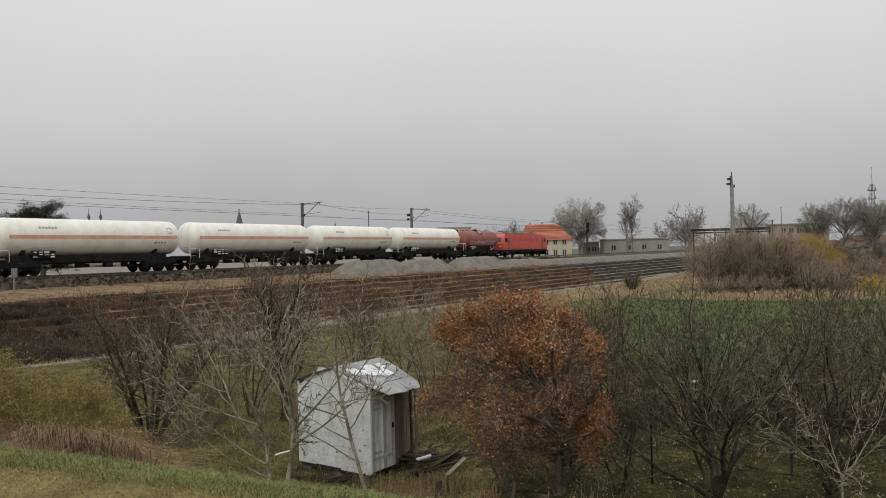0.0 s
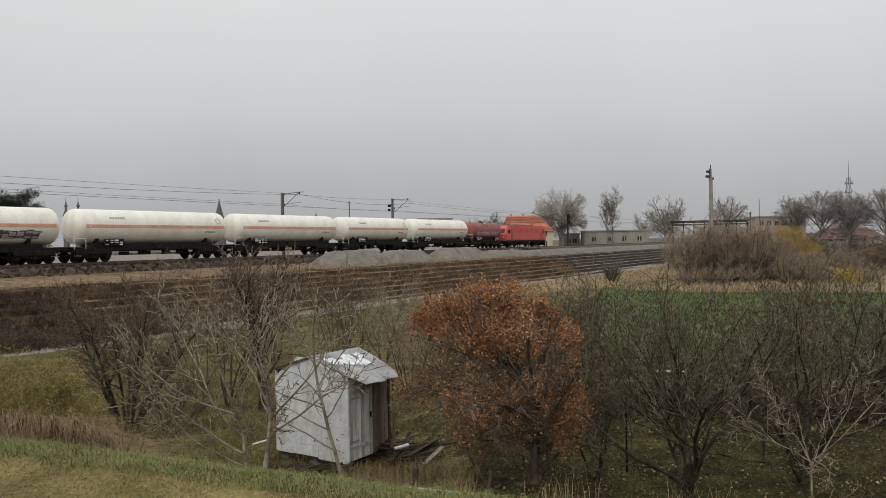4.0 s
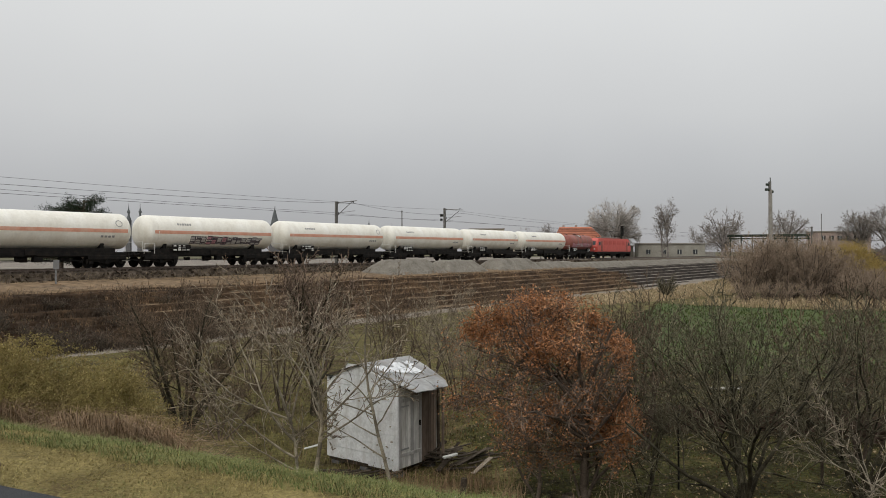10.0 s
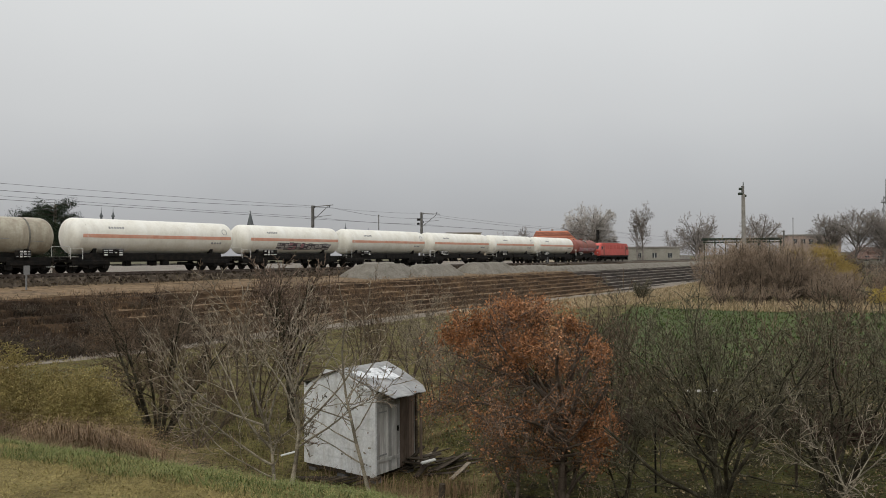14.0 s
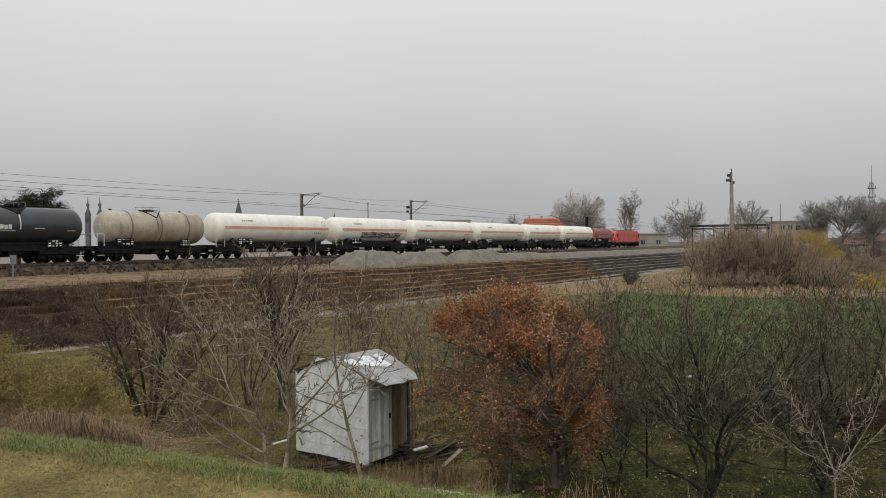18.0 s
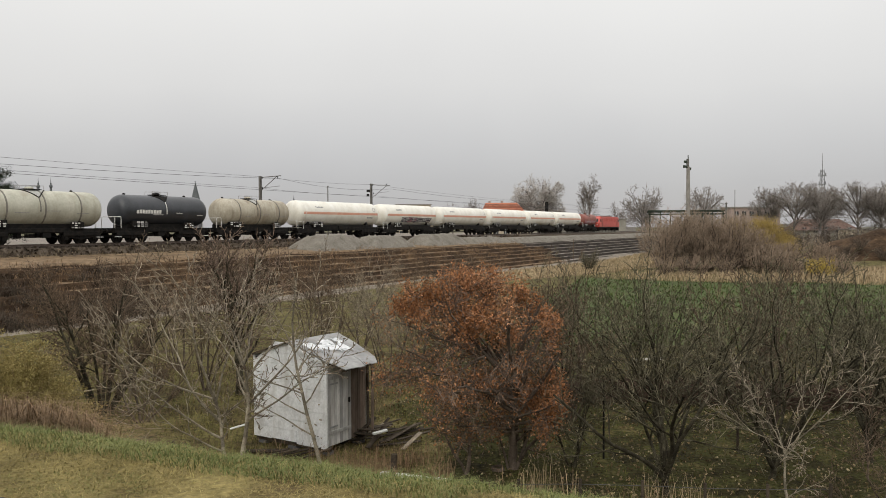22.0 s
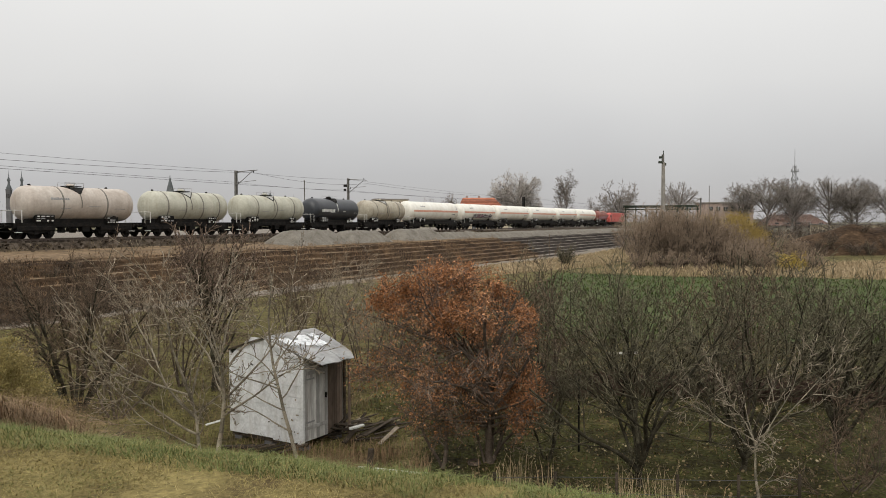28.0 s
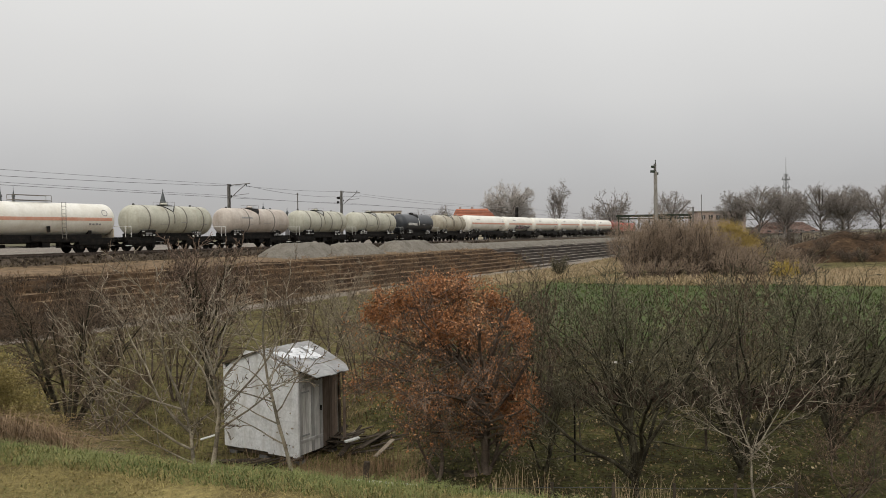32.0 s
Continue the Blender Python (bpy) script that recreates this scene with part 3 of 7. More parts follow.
def leaf_mesh(name, places, size, seed, droop=0.0, narrow=0.55):
    """Small pointed leaves, folded along the middle, at the places given."""
    rng = np.random.RandomState(seed)
    P = np.asarray(places)
    n = len(P)
    a = rng.normal(size=(n, 3))
    a[:, 2] -= droop
    a /= np.linalg.norm(a, axis=1, keepdims=True)
    b = np.cross(a, rng.normal(size=(n, 3)))
    b /= np.linalg.norm(b, axis=1, keepdims=True)
    c = np.cross(a, b)
    L = (size * rng.uniform(0.6, 1.35, n))[:, None]
    V = np.stack([P, P + a * L * 0.5 + b * L * narrow * 0.5 + c * L * 0.12, P + a * L, P + a * L * 0.5 - b * L * narrow * 0.5 + c * L * 0.12], 1)
    F = np.arange(n * 4).reshape(n, 4)
    return fast_mesh(name, V.reshape(-1, 3), F)


def blades(name, places, height, width, seed, lean=0.4, bend=0.5):
    """Bent grass blades of two quads; height may be one number or one a blade."""
    rng = np.random.RandomState(seed)
    P = np.asarray(places, dtype=np.float64)
    n = len(P)
    h = np.broadcast_to(height, (n,)) * rng.uniform(0.5, 1.25, n)
    w = rng.uniform(0, 2 * math.pi, n)
    side = np.stack([np.cos(w), np.sin(w), np.zeros(n)], 1) * width * 0.5
    w2 = rng.uniform(0, 2 * math.pi, n)
    out = np.stack([np.cos(w2), np.sin(w2), np.zeros(n)], 1)
    ln = (lean * rng.uniform(0.1, 1.0, n) * h)[:, None]
    up = np.zeros((n, 3))
    up[:, 2] = 1
    mid = P + up * (h * 0.6)[:, None] + out * ln * 0.45
    tip = P + up * (h * (1 - bend * 0.35))[:, None] + out * ln * (1 + bend)
    V = np.stack([P - side, P + side, mid + side * 0.8, mid - side * 0.8, tip + side * 0.12, tip - side * 0.12], 1)
    b = np.arange(n)[:, None] * 6
    F = np.concatenate([b + [[0, 1, 2, 3]], b + [[3, 2, 4, 5]]], 0)
    return fast_mesh(name, V.reshape(-1, 3), F)


def stuff(name, mesh, material, label, category):
    mesh.materials.append(material)
    return tagged(new(name, mesh), label, category, kind="stuff")

# ---------------------------------------------------------------- ground, path, road, track
def build_ground():
    e_lines = [-3200, -1500, -700, -300, -150, -80, -40, -20, -10, -5, 0, 2.2, 3.0, 4.0, 5.0, 6.0, 7.0, 7.8, 8.3]
    e_lines += [8.4 + 0.07 * i for i in range(1, 86)]
    e_lines += [14.6, 15.4, 16.5, 17.5, 18.5] + [19.5 + 1.0 * i for i in range(21)]
    e_lines += [40 + 0.5 * i for i in range(1, 70)] + [76 + 2 * i for i in range(12)] + [105, 120, 150, 200, 300, 500, 900, 1600, 3200]
    s_lines = [-3200, -1500, -700, -300, -150, -80, -50, -35] + [-28 + 0.8 * i for i in range(60)]
    s_lines += [20 + 1.3 * i for i in range(1, 140)] + [206, 215, 230, 250, 280, 330, 400, 550, 800, 1300, 2200, 3600]
    ne, ns = len(e_lines), len(s_lines)
    V = np.zeros((ns, ne, 3))
    for i, s in enumerate(s_lines):
        for j, e in enumerate(e_lines):
            at = e
            if 8.0 < e < 14.4 and abs(s) < 300:
                # lines of the sheet follow the wandering edges of the steps
                for _ in range(3):
                    at = e - wander(s, at)
            x, y = plan(s, at)
            V[i, j] = (x, y, ground_z(x, y))
    F, mats = [], []
    for i in range(ns - 1):
        for j in range(ne - 1):
            k = i * ne + j
            F.append((k, k + 1, k + ne + 1, k + ne))
            e, s = (e_lines[j] + e_lines[j + 1]) / 2, (s_lines[i] + s_lines[i + 1]) / 2
            x, y = plan(s, e)
            dz = abs(V[i, j, 2] - V[i, j + 1, 2])
            if abs(e) > 200 or s > 300:
                mats.append(4)
            elif e < 0.6:
                mats.append(5)
            elif e < 14.2:
                # step faces take the darkest soils, treads paler ones, some edges tan
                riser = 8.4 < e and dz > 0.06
                far_soil = s > 118 + 14 * noise.noise((s * 0.06, e * 0.5, 0)) and e > 8.0
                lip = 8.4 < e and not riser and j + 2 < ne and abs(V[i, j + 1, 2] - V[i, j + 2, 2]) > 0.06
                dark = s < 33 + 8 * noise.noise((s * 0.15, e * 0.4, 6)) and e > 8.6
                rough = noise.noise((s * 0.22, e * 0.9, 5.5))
                mats.append((6 if riser else 5) if far_soil else 3 if riser or dark else 8 if lip and rough > 0.05 else 2)
            elif crest(x, y) < 1.0:
                mats.append(1)
            else:
                # right of the shed the soil has the trees' shade in its colour
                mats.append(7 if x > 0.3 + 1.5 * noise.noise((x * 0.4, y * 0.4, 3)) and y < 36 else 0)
    me = fast_mesh("ground", V.reshape(-1, 3), F)
    for key in ("meadow", "turf", "soil", "cut", "farland", "tread", "far_soil", "orchard", "lip"):
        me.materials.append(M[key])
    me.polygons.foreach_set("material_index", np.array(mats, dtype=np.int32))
    me.polygons.foreach_set("use_smooth", np.ones(len(F), dtype=bool))
    me.update()
    if me.polygons[0].normal.z < 0:
        me.flip_normals()
    return tagged(new("ground", me), "bare garden soil, rough grass and a stepped brown railway embankment", "ground", kind="structure")


def strip(name, inner, outer, s0, s1, ds, lift, material, label, category, wob=0.3, seed=0):
    """A ragged sheet along the track between the offsets inner and outer, lying on the ground."""
    rows = int((s1 - s0) / ds) + 1
    cols = 7
    V, F = [], []
    for i in range(rows):
        s = s0 + i * ds
        a = inner + wob * noise.noise((s * 0.21, seed, 0))
        b = outer + wob * noise.noise((s * 0.17, seed + 9, 4))
        for j in range(cols):
            e = a + (b - a) * j / (cols - 1)
            x, y = plan(s, e)
            V.append((x, y, ground_z(x, y) + lift * (1 if 0 < j < cols - 1 else 0.2)))
    for i in range(rows - 1):
        for j in range(cols - 1):
            k = i * cols + j
            F.append((k, k + 1, k + cols + 1, k + cols))
    me = fast_mesh(name, V, F, flat=False)
    me.materials.append(material)
    if me.polygons[0].normal.z < 0:
        me.flip_normals()
    return tagged(new(name, me), label, category, kind="structure")


def build_field():
    V, F = [], []
    nx, ny = 46, 34
    for i in range(nx):
        for j in range(ny):
            a, b = i / (nx - 1), j / (ny - 1)
            x0, y0 = 3.5 + 54 * a, 36.0 - 8 * a
            x1, y1 = 20.0 + 48 * a, 83.0 - 31 * a
            x, y = x0 + (x1 - x0) * b, y0 + (y1 - y0) * b
            if i in (0, nx - 1) or j in (0, ny - 1):
                x += 0.5 * noise.noise((x * 0.4, y * 0.4, 2))
                y += 0.8 * noise.noise((x * 0.4, y * 0.4, 8))
            V.append((x, y, ground_z(x, y) + 0.05))
    for i in range(nx - 1):
        for j in range(ny - 1):
            k = i * ny + j
            F.append((k, k + ny, k + ny + 1, k + 1))
    me = fast_mesh("crop_field", V, F, flat=False)
    me.materials.append(M["field"])
    if me.polygons[0].normal.z < 0:
        me.flip_normals()
    tagged(new("crop_field", me), "flat field of short green winter crop", "field", kind="structure")
    rng = np.random.RandomState(5)
    a, b = rng.uniform(0, 1, 15000), rng.uniform(0, 1, 15000) ** 1.2
    X = (3.5 + 54 * a) * (1 - b) + (20.0 + 48 * a) * b
    Y = (36.0 - 8 * a) * (1 - b) + (83.0 - 31 * a) * b
    P = [(x, y, ground_z(x, y) + 0.04) for x, y in zip(X, Y)]
    stuff("crop", blades("crop", P, 0.22, 0.09, 6, 0.8), M["crop"], "short green blades of winter crop on the field", "crop")


def build_road():
    V, F = [], []
    for i in range(61):
        a = -30 + i
        for c in (-9.0, -4.0, -1.12 + 0.08 * noise.noise((a * 0.7, 0, 0))):
            # along the crest line and across it
            bx, by = a * 0.907, 5.0 - 0.422 * a
            V.append((bx + 0.422 * c, by + 0.907 * c, 3.925 + (0.02 if c == -4.0 else 0)))
    for i in range(60):
        for j in range(2):
            k = i * 3 + j
            F.append((k, k + 3, k + 4, k + 1))
    me = fast_mesh("road", V, F)
    me.materials.append(M["asphalt"])
    if me.polygons[0].normal.z < 0:
        me.flip_normals()
    tagged(new("road", me), "dark asphalt road on top of the grassy bank", "road", kind="structure")


def build_track():
    prof = [(AXIS - 2.6, 3.5), (AXIS - 1.75, 4.12), (AXIS + 1.75, 4.12), (AXIS + 2.85, 3.5)]
    V, F = [], []
    sl = [-60 + 0.6 * i for i in range(300)] + [121 + 3 * i for i in range(130)]
    for s in sl:
        for j, (e, z) in enumerate(prof):
            e2 = e + 0.14 * noise.noise((s * 1.3, e, 7))
            x, y = plan(s, e2)
            V.append((x, y, z + 0.06 * noise.noise((s * 1.7, e * 3, 2))))
    for i in range(len(sl) - 1):
        for j in range(3):
            k = i * 4 + j
            F.append((k, k + 1, k + 5, k + 4))
    me = fast_mesh("ballast_bed", V, F)
    me.materials.append(M["ballast"])
    if me.polygons[0].normal.z < 0:
        me.flip_normals()
    bed = tagged(new("ballast_bed", me), "long bed of dirty brown track ballast", "ballast", kind="structure")
    outline = [(-0.07, 0), (0.07, 0), (0.07, 0.03), (0.015, 0.05), (0.015, 0.11), (0.036, 0.125), (0.036, 0.17), (-0.036, 0.17), (-0.036, 0.125), (-0.015, 0.11), (-0.015, 0.05), (-0.07, 0.03)]
    for side in (-0.755, 0.755):
        bm = prism([(p + side, q) for p, q in outline], 560, axis="X", centre=230)
        ob = new("rail", from_bm("rail", bm, M["rail"]))
        x, y = plan(0, AXIS)
        ob.matrix_basis = pose(x, y, RAIL_Z - 0.17, 0, 0, HEAD)
        tagged(ob, "worn steel rail on concrete sleepers", "rail", "rails of the track", "structure")
    me = from_bm("sleeper", prism([(-0.13, 0), (0.13, 0), (0.1, 0.2), (-0.1, 0.2)], 2.6), M["sleeper"])
    for i in range(170):
        ob = new("sleeper", me)
        ob.matrix_basis = track_pose(8 + 0.62 * i, AXIS, RAIL_Z - 0.34)
        ob.parent = bed
    # loose stones that rolled off the bed
    rng = np.random.RandomState(11)
    st = []
    for i in range(2600):
        s, e = rng.uniform(10, 130), AXIS + 1.7 + abs(rng.normal(0, 0.9))
        x, y = plan(s, e)
        z = max(ground_z(x, y), 4.12 - (e - AXIS - 1.75) * 0.56 if e < AXIS + 2.85 else 0)
        st.append((x, y, z))
    bank = []
    for i in range(9000):
        s, e = rng.uniform(6, 150), AXIS + 2.0 + abs(rng.normal(0, 1.0))
        x, y = plan(s, e)
        if noise.noise((s * 0.35, e * 0.9, 8.0)) < -0.05:
            continue
        bank.append((x, y, max(ground_z(x, y), 4.12 - (e - AXIS - 1.75) * 0.56 if e < AXIS + 2.85 else 0)))
    stuff("dry_grass", blades("dry_grass", bank, 0.24, 0.03, 13, 1.0, 0.9), M["grass_bank"], "brown and olive weeds on the shoulder of the track", "grass")
    stuff("ballast_stones", leaf_mesh("ballast_stones", st, 0.32, 12, 0, 0.9), M["ballast"], "loose brown ballast stones beside the track", "stones")


def gravel_heap(s, e, length, width, top, seed, name="gravel_mound", label="flat-topped heap of grey gravel beside the track"):
    nl, nw = 44, 22
    V, F = [], []
    for i in range(nl):
        for j in range(nw):
            a, b = 2 * i / (nl - 1) - 1, 2 * j / (nw - 1) - 1
            x, y = plan(s + a * length / 2, e + b * width / 2)
            base = 3.1
            ra = max(0.0, 1 - abs(a)) * length / 2
            rb = max(0.0, 1 - abs(b)) * width / 2
            r = min(ra, rb)
            h = min(r * 0.92, (top - base) * (1 + 0.05 * noise.noise((x * 0.6, y * 0.6, seed))))
            h = max(0.0, h + 0.10 * noise.noise((x * 0.9, y * 0.9, seed + 3)) * min(1, r * 2))
            V.append((x, y, base - 0.05 + h))
    for i in range(nl - 1):
        for j in range(nw - 1):
            k = i * nw + j
            F.append((k, k + 1, k + nw + 1, k + nw))
    me = fast_mesh(name, V, F, flat=False)
    me.materials.append(M["gravel"])
    if sum(p.normal.z for p in me.polygons) < 0:
        me.flip_normals()
    return tagged(new(name, me), label, "gravel heap", "gravel heaps beside the track")


build_ground()
strip("path", 14.3, 17.2, -10, 190, 0.7, 0.03, M["path"], "pale trodden track along the foot of the embankment", "path", 0.5, 1)
build_field()
build_road()
build_track()
gravel_heap(67.6, 5.4, 10.5, 5.2, 4.85, 1)
gravel_heap(77.6, 5.4, 9.0, 5.0, 4.7, 2)
gravel_heap(91.0, 5.4, 11.5, 5.2, 4.78, 3)
gravel_heap(103.0, 5.6, 11.0, 5.0, 4.2, 4, label="low heap of grey gravel beside the track")
gravel_heap(140.0, 5.8, 66.0, 5.4, 4.0, 5, label="long low bank of grey gravel beside the track")
gravel_heap(198.0, 6.0, 50.0, 6.0, 3.95, 6, label="long low bank of grey gravel beside the track")

# ---------------------------------------------------------------- the train
# A wagon stands with its middle at the origin, rail top at z = 0, going to +x; the camera's side is -y.
def tank_profile(x0, x1, r, dome):
    """Length and radius along a tank with rounded ends."""
    end = []
    for i in range(9):
        w = math.pi / 2 * i / 8
        end.append((dome * (1 - math.cos(w)), max(0.02, r * math.sin(w) ** 0.58)))
    out = [(x0 + a, b) for a, b in end]
    n = 8
    out += [(x0 + dome + (x1 - x0 - 2 * dome) * i / n, r) for i in range(1, n)]
    out += [(x1 - a, b) for a, b in reversed(end)]
    return out


def patch(x0, x1, w0, w1, r, axis_z, nx=2, nw=6, thick=0.012, bm=None):
    """A curved plate on the tank's side, from angle w0 to w1 above the horizontal, on the side of -y."""
    own = bmesh.new() if bm is None else bm
    grid = []
    for i in range(nx + 1):
        row = []
        for j in range(nw + 1):
            w = radians(w0 + (w1 - w0) * j / nw)
            row.append([own.verts.new((x0 + (x1 - x0) * i / nx, -(r + t) * math.cos(w), axis_z + (r + t) * math.sin(w))) for t in (0.0, thick)])
        grid.append(row)
    for i in range(nx):
        for j in range(nw):
            own.faces.new((grid[i][j][1], grid[i + 1][j][1], grid[i + 1][j + 1][1], grid[i][j + 1][1]))
    for i in range(nx):
        own.faces.new((grid[i][0][0], grid[i + 1][0][0], grid[i + 1][0][1], grid[i][0][1]))
        own.faces.new((grid[i][nw][1], grid[i + 1][nw][1], grid[i + 1][nw][0], grid[i][nw][0]))
    for j in range(nw):
        own.faces.new((grid[0][j][0], grid[0][j][1], grid[0][j + 1][1], grid[0][j + 1][0]))
        own.faces.new((grid[nx][j][1], grid[nx][j][0], grid[nx][j + 1][0], grid[nx][j + 1][1]))
    return own


def wheelset_mesh():
    bm = rod((0, -0.9, 0), (0, 0.9, 0), 0.08, sides=8)
    for y in (-0.75, 0.75):
        s = 1 if y > 0 else -1
        lathe([(-0.07 * s, 0.44), (-0.05 * s, 0.49), (-0.03 * s, 0.455), (0.065 * s, 0.45), (0.065 * s, 0.39), (0.03 * s, 0.36), (0.03 * s, 0.16), (0.09 * s, 0.13), (0.09 * s, 0.02)], 20, "Y", bm, (0, y, 0))
        for k in range(4):
            w = k * math.pi / 2 + 0.4
            box((0.10, 0.05, 0.05), (0.27 * math.cos(w), y + 0.04 * s, 0.27 * math.sin(w)), 0, bm)
    return from_bm("wheelset", bm, M["iron"], soft=True)


WHEELSET = wheelset_mesh()
SPINNERS = []


def bogie_mesh(axles):
    """Side frames, springs and axle boxes round wheel axles at the given x."""
    a, b = min(axles), max(axles)
    bm = bmesh.new()
    for y in (-1.03, 1.03):
        prism([(a - 0.35, 0.55), (a - 0.30, 0.72), (a + 0.25, 0.76), ((a + b) / 2 - 0.4, 0.62), ((a + b) / 2 + 0.4, 0.62), (b - 0.25, 0.76), (b + 0.30, 0.72), (b + 0.35, 0.55), (b - 0.3, 0.52), ((a + b) / 2, 0.36), (a + 0.3, 0.52)], 0.14, bm, "Y", y)
        for x in axles:
            box((0.34, 0.2, 0.34), (x, y + 0.06 * (1 if y > 0 else -1), 0.47), 0.05, bm)
            for k in (-0.24, 0.24):
                rod((x + k, y, 0.36), (x + k, y, 0.66), 0.085, bm, 8)
    box((0.5, 2.1, 0.3), ((a + b) / 2, 0, 0.62), 0.04, bm)
    for x in (a - 0.4, b + 0.4):
        box((0.1, 2.0, 0.12), (x, 0, 0.6), 0, bm)
    return from_bm("bogie", bm, M["iron"], soft=False)


def buffers(wagon, half):
    for sx in (-1, 1):
        for y in (-0.875, 0.875):
            bm = lathe([(0, 0.10), (0.3, 0.10), (0.3, 0.07), (0.54, 0.07), (0.54, 0.22), (0.6, 0.2)] if sx > 0 else [(0, 0.10), (-0.3, 0.10), (-0.3, 0.07), (-0.54, 0.07), (-0.54, 0.22), (-0.6, 0.2)], 12, "X", centre=(sx * (half - 0.6), y, 1.05))
            part("buffer", bm, M["iron"], wagon)
        bm = box((0.62, 0.12, 0.1), (sx * (half - 0.3), 0, 1.02), 0.02)
        rod((sx * (half - 0.35), 0.0, 1.0), (sx * (half - 0.1), 0.0, 0.75), 0.035, bm)
        part("coupling", bm, M["iron"], wagon)


def handrail(wagon, pts, r=0.022, name="handrail", mat="frame_grey"):
    bm = bmesh.new()
    for p, q in zip(pts, pts[1:]):
        rod(p, q, r, bm, 6)
    return part(name, bm, M[mat], wagon)


def bar_text(n, x0, x1, w0, w1, r, axis_z, rng, gap=0.35):
    """A row of n plain bars in place of lettering."""
    bm = bmesh.new()
    step = (x1 - x0) / n
    for i in range(n):
        a = x0 + i * step
        patch(a, a + step * (1 - gap), w0, w1 - rng.uniform(0, 0.15) * (w1 - w0), r, axis_z, 1, 2, 0.012, bm)
    return bm


def running_gear(wagon, length, seed, mat_frame="iron"):
    half = length / 2
    rng = random.Random(seed)
    ends = (1.12, 2.5, 3.88)
    for sx in (-1, 1):
        ax = [sx * (half - k) for k in ends]
        part("bogie", bogie_mesh(ax), None, wagon)
        for x in ax:
            w = part("wheelset", WHEELSET, None, wagon, at=pose(x, 0, 0.45))
            SPINNERS.append((w, x))
        part("brake_gear", box((3.3, 0.12, 0.34), (sx * (half - 2.5), -1.2, 0.82), 0.03), M["iron"], wagon)
        bm = box((0.16, 2.6, 0.42), (sx * (half - 0.68), 0, 1.05), 0.03)
        part("headstock", bm, M[mat_frame], wagon)
    for y in (-1.12, 1.12):
        bm = box((length - 1.3, 0.16, 0.32), (0, y, 1.10), 0.02)
        part("side_sill", bm, M[mat_frame], wagon)
    part("centre_sill", box((length - 1.3, 0.5, 0.34), (0, 0, 1.02), 0.03), M["iron"], wagon)
    # brake cylinder, boxes and rods hung in the middle
    mid = half - 4.8
    bm = lathe([(-0.4, 0.05), (-0.4, 0.19), (0.35, 0.19), (0.42, 0.05)], 14, "X", centre=(rng.uniform(-0.5, 0.5) * mid, -0.6, 0.72))
    part("air_tank", bm, M["iron"], wagon)
    bm = box((0.7, 0.4, 0.42), (rng.uniform(-0.3, 0.6) * mid, -0.95, 0.72), 0.03)
    part("equipment_box", bm, M["iron"], wagon)
    for k in range(3):
        x = (-0.75 + 0.75 * k + rng.uniform(-0.15, 0.15)) * mid
        part("brake_gear", box((rng.uniform(0.3, 0.8), 0.5, rng.uniform(0.25, 0.5)), (x, -0.35, 0.68), 0.03), M["iron"], wagon)
    bm = rod((-mid, -0.5, 0.55), (mid, -0.5, 0.55), 0.03)
    rod((-mid, 0.5, 0.62), (mid, 0.5, 0.62), 0.03, bm)
    part("brake_rod", bm, M["iron"], wagon)
    buffers(wagon, half)


def label_rack(wagon, x, z=1.62, w=1.9, seed=0, y=-1.34):
    """Dark rack over the bogie with small white marking plates."""
    rng = random.Random(seed)
    bm = box((w, 0.06, 0.56), (x, y, z), 0.02)
    rack = part("label_rack", bm, M["iron"], wagon, "dark rack with white marking plates")
    for i in range(4):
        for j in range(3):
            if rng.random() < 0.2:
                continue
            bm = box((w * 0.17 * rng.uniform(0.6, 1.25), 0.02, rng.uniform(0.06, 0.13)), (x - w * 0.36 + i * w * 0.24, y - 0.045, z - 0.18 + 0.18 * j), 0)
            part("marking_plate", bm, M["plate_white" if rng.random() < 0.75 else "mark"], rack, "small marking plate")
    for sx in (-1, 1):
        bm = rod((x + sx * w * 0.4, y, z - 0.3), (x + sx * w * 0.4, y + 0.2, 1.1), 0.03, sides=6)
        part("bracket", bm, M["iron"], rack)


def ladder(wagon, x, z0, z1, y=-1.42, name="ladder", mat="frame_grey"):
    bm = bmesh.new()
    for k in (-0.19, 0.19):
        rod((x + k, y, z0), (x + k, y, z1), 0.02, bm, 6)
    n = int((z1 - z0) / 0.3)
    for i in range(n + 1):
        rod((x - 0.19, y, z0 + 0.08 + i * 0.29), (x + 0.19, y, z0 + 0.08 + i * 0.29), 0.014, bm, 6)
    return part(name, bm, M[mat], wagon)


def saddles(wagon, x0, x1, r, axis_z, mat):
    for x in (x0, x1):
        pts = [(-1.0, 1.15), (1.0, 1.15)]
        for i in range(9):
            w = radians(-42 - 96 * i / 8)
            pts.append(((r + 0.015) * math.cos(w), axis_z + (r + 0.015) * math.sin(w)))
        part("saddle", prism(pts, 0.32, axis="X", centre=x), M[mat], wagon)


def slanted(bm, a0, a1, b0, b1, w0, w1, r, axis_z, thick):
    """One curved plate on the tank's side whose ends run aslant: from a0..a1 at angle w0 to b0..b1 at w1."""
    rows = []
    for x0, x1, w in ((a0, a1, radians(w0)), (b0, b1, radians(w1))):
        rows.append([bm.verts.new((x, -(r + t) * math.cos(w), axis_z + (r + t) * math.sin(w))) for x, t in ((x0, 0), (x0, thick), (x1, thick), (x1, 0))])
    for k in range(3):
        bm.faces.new((rows[0][k], rows[0][k + 1], rows[1][k + 1], rows[1][k]))


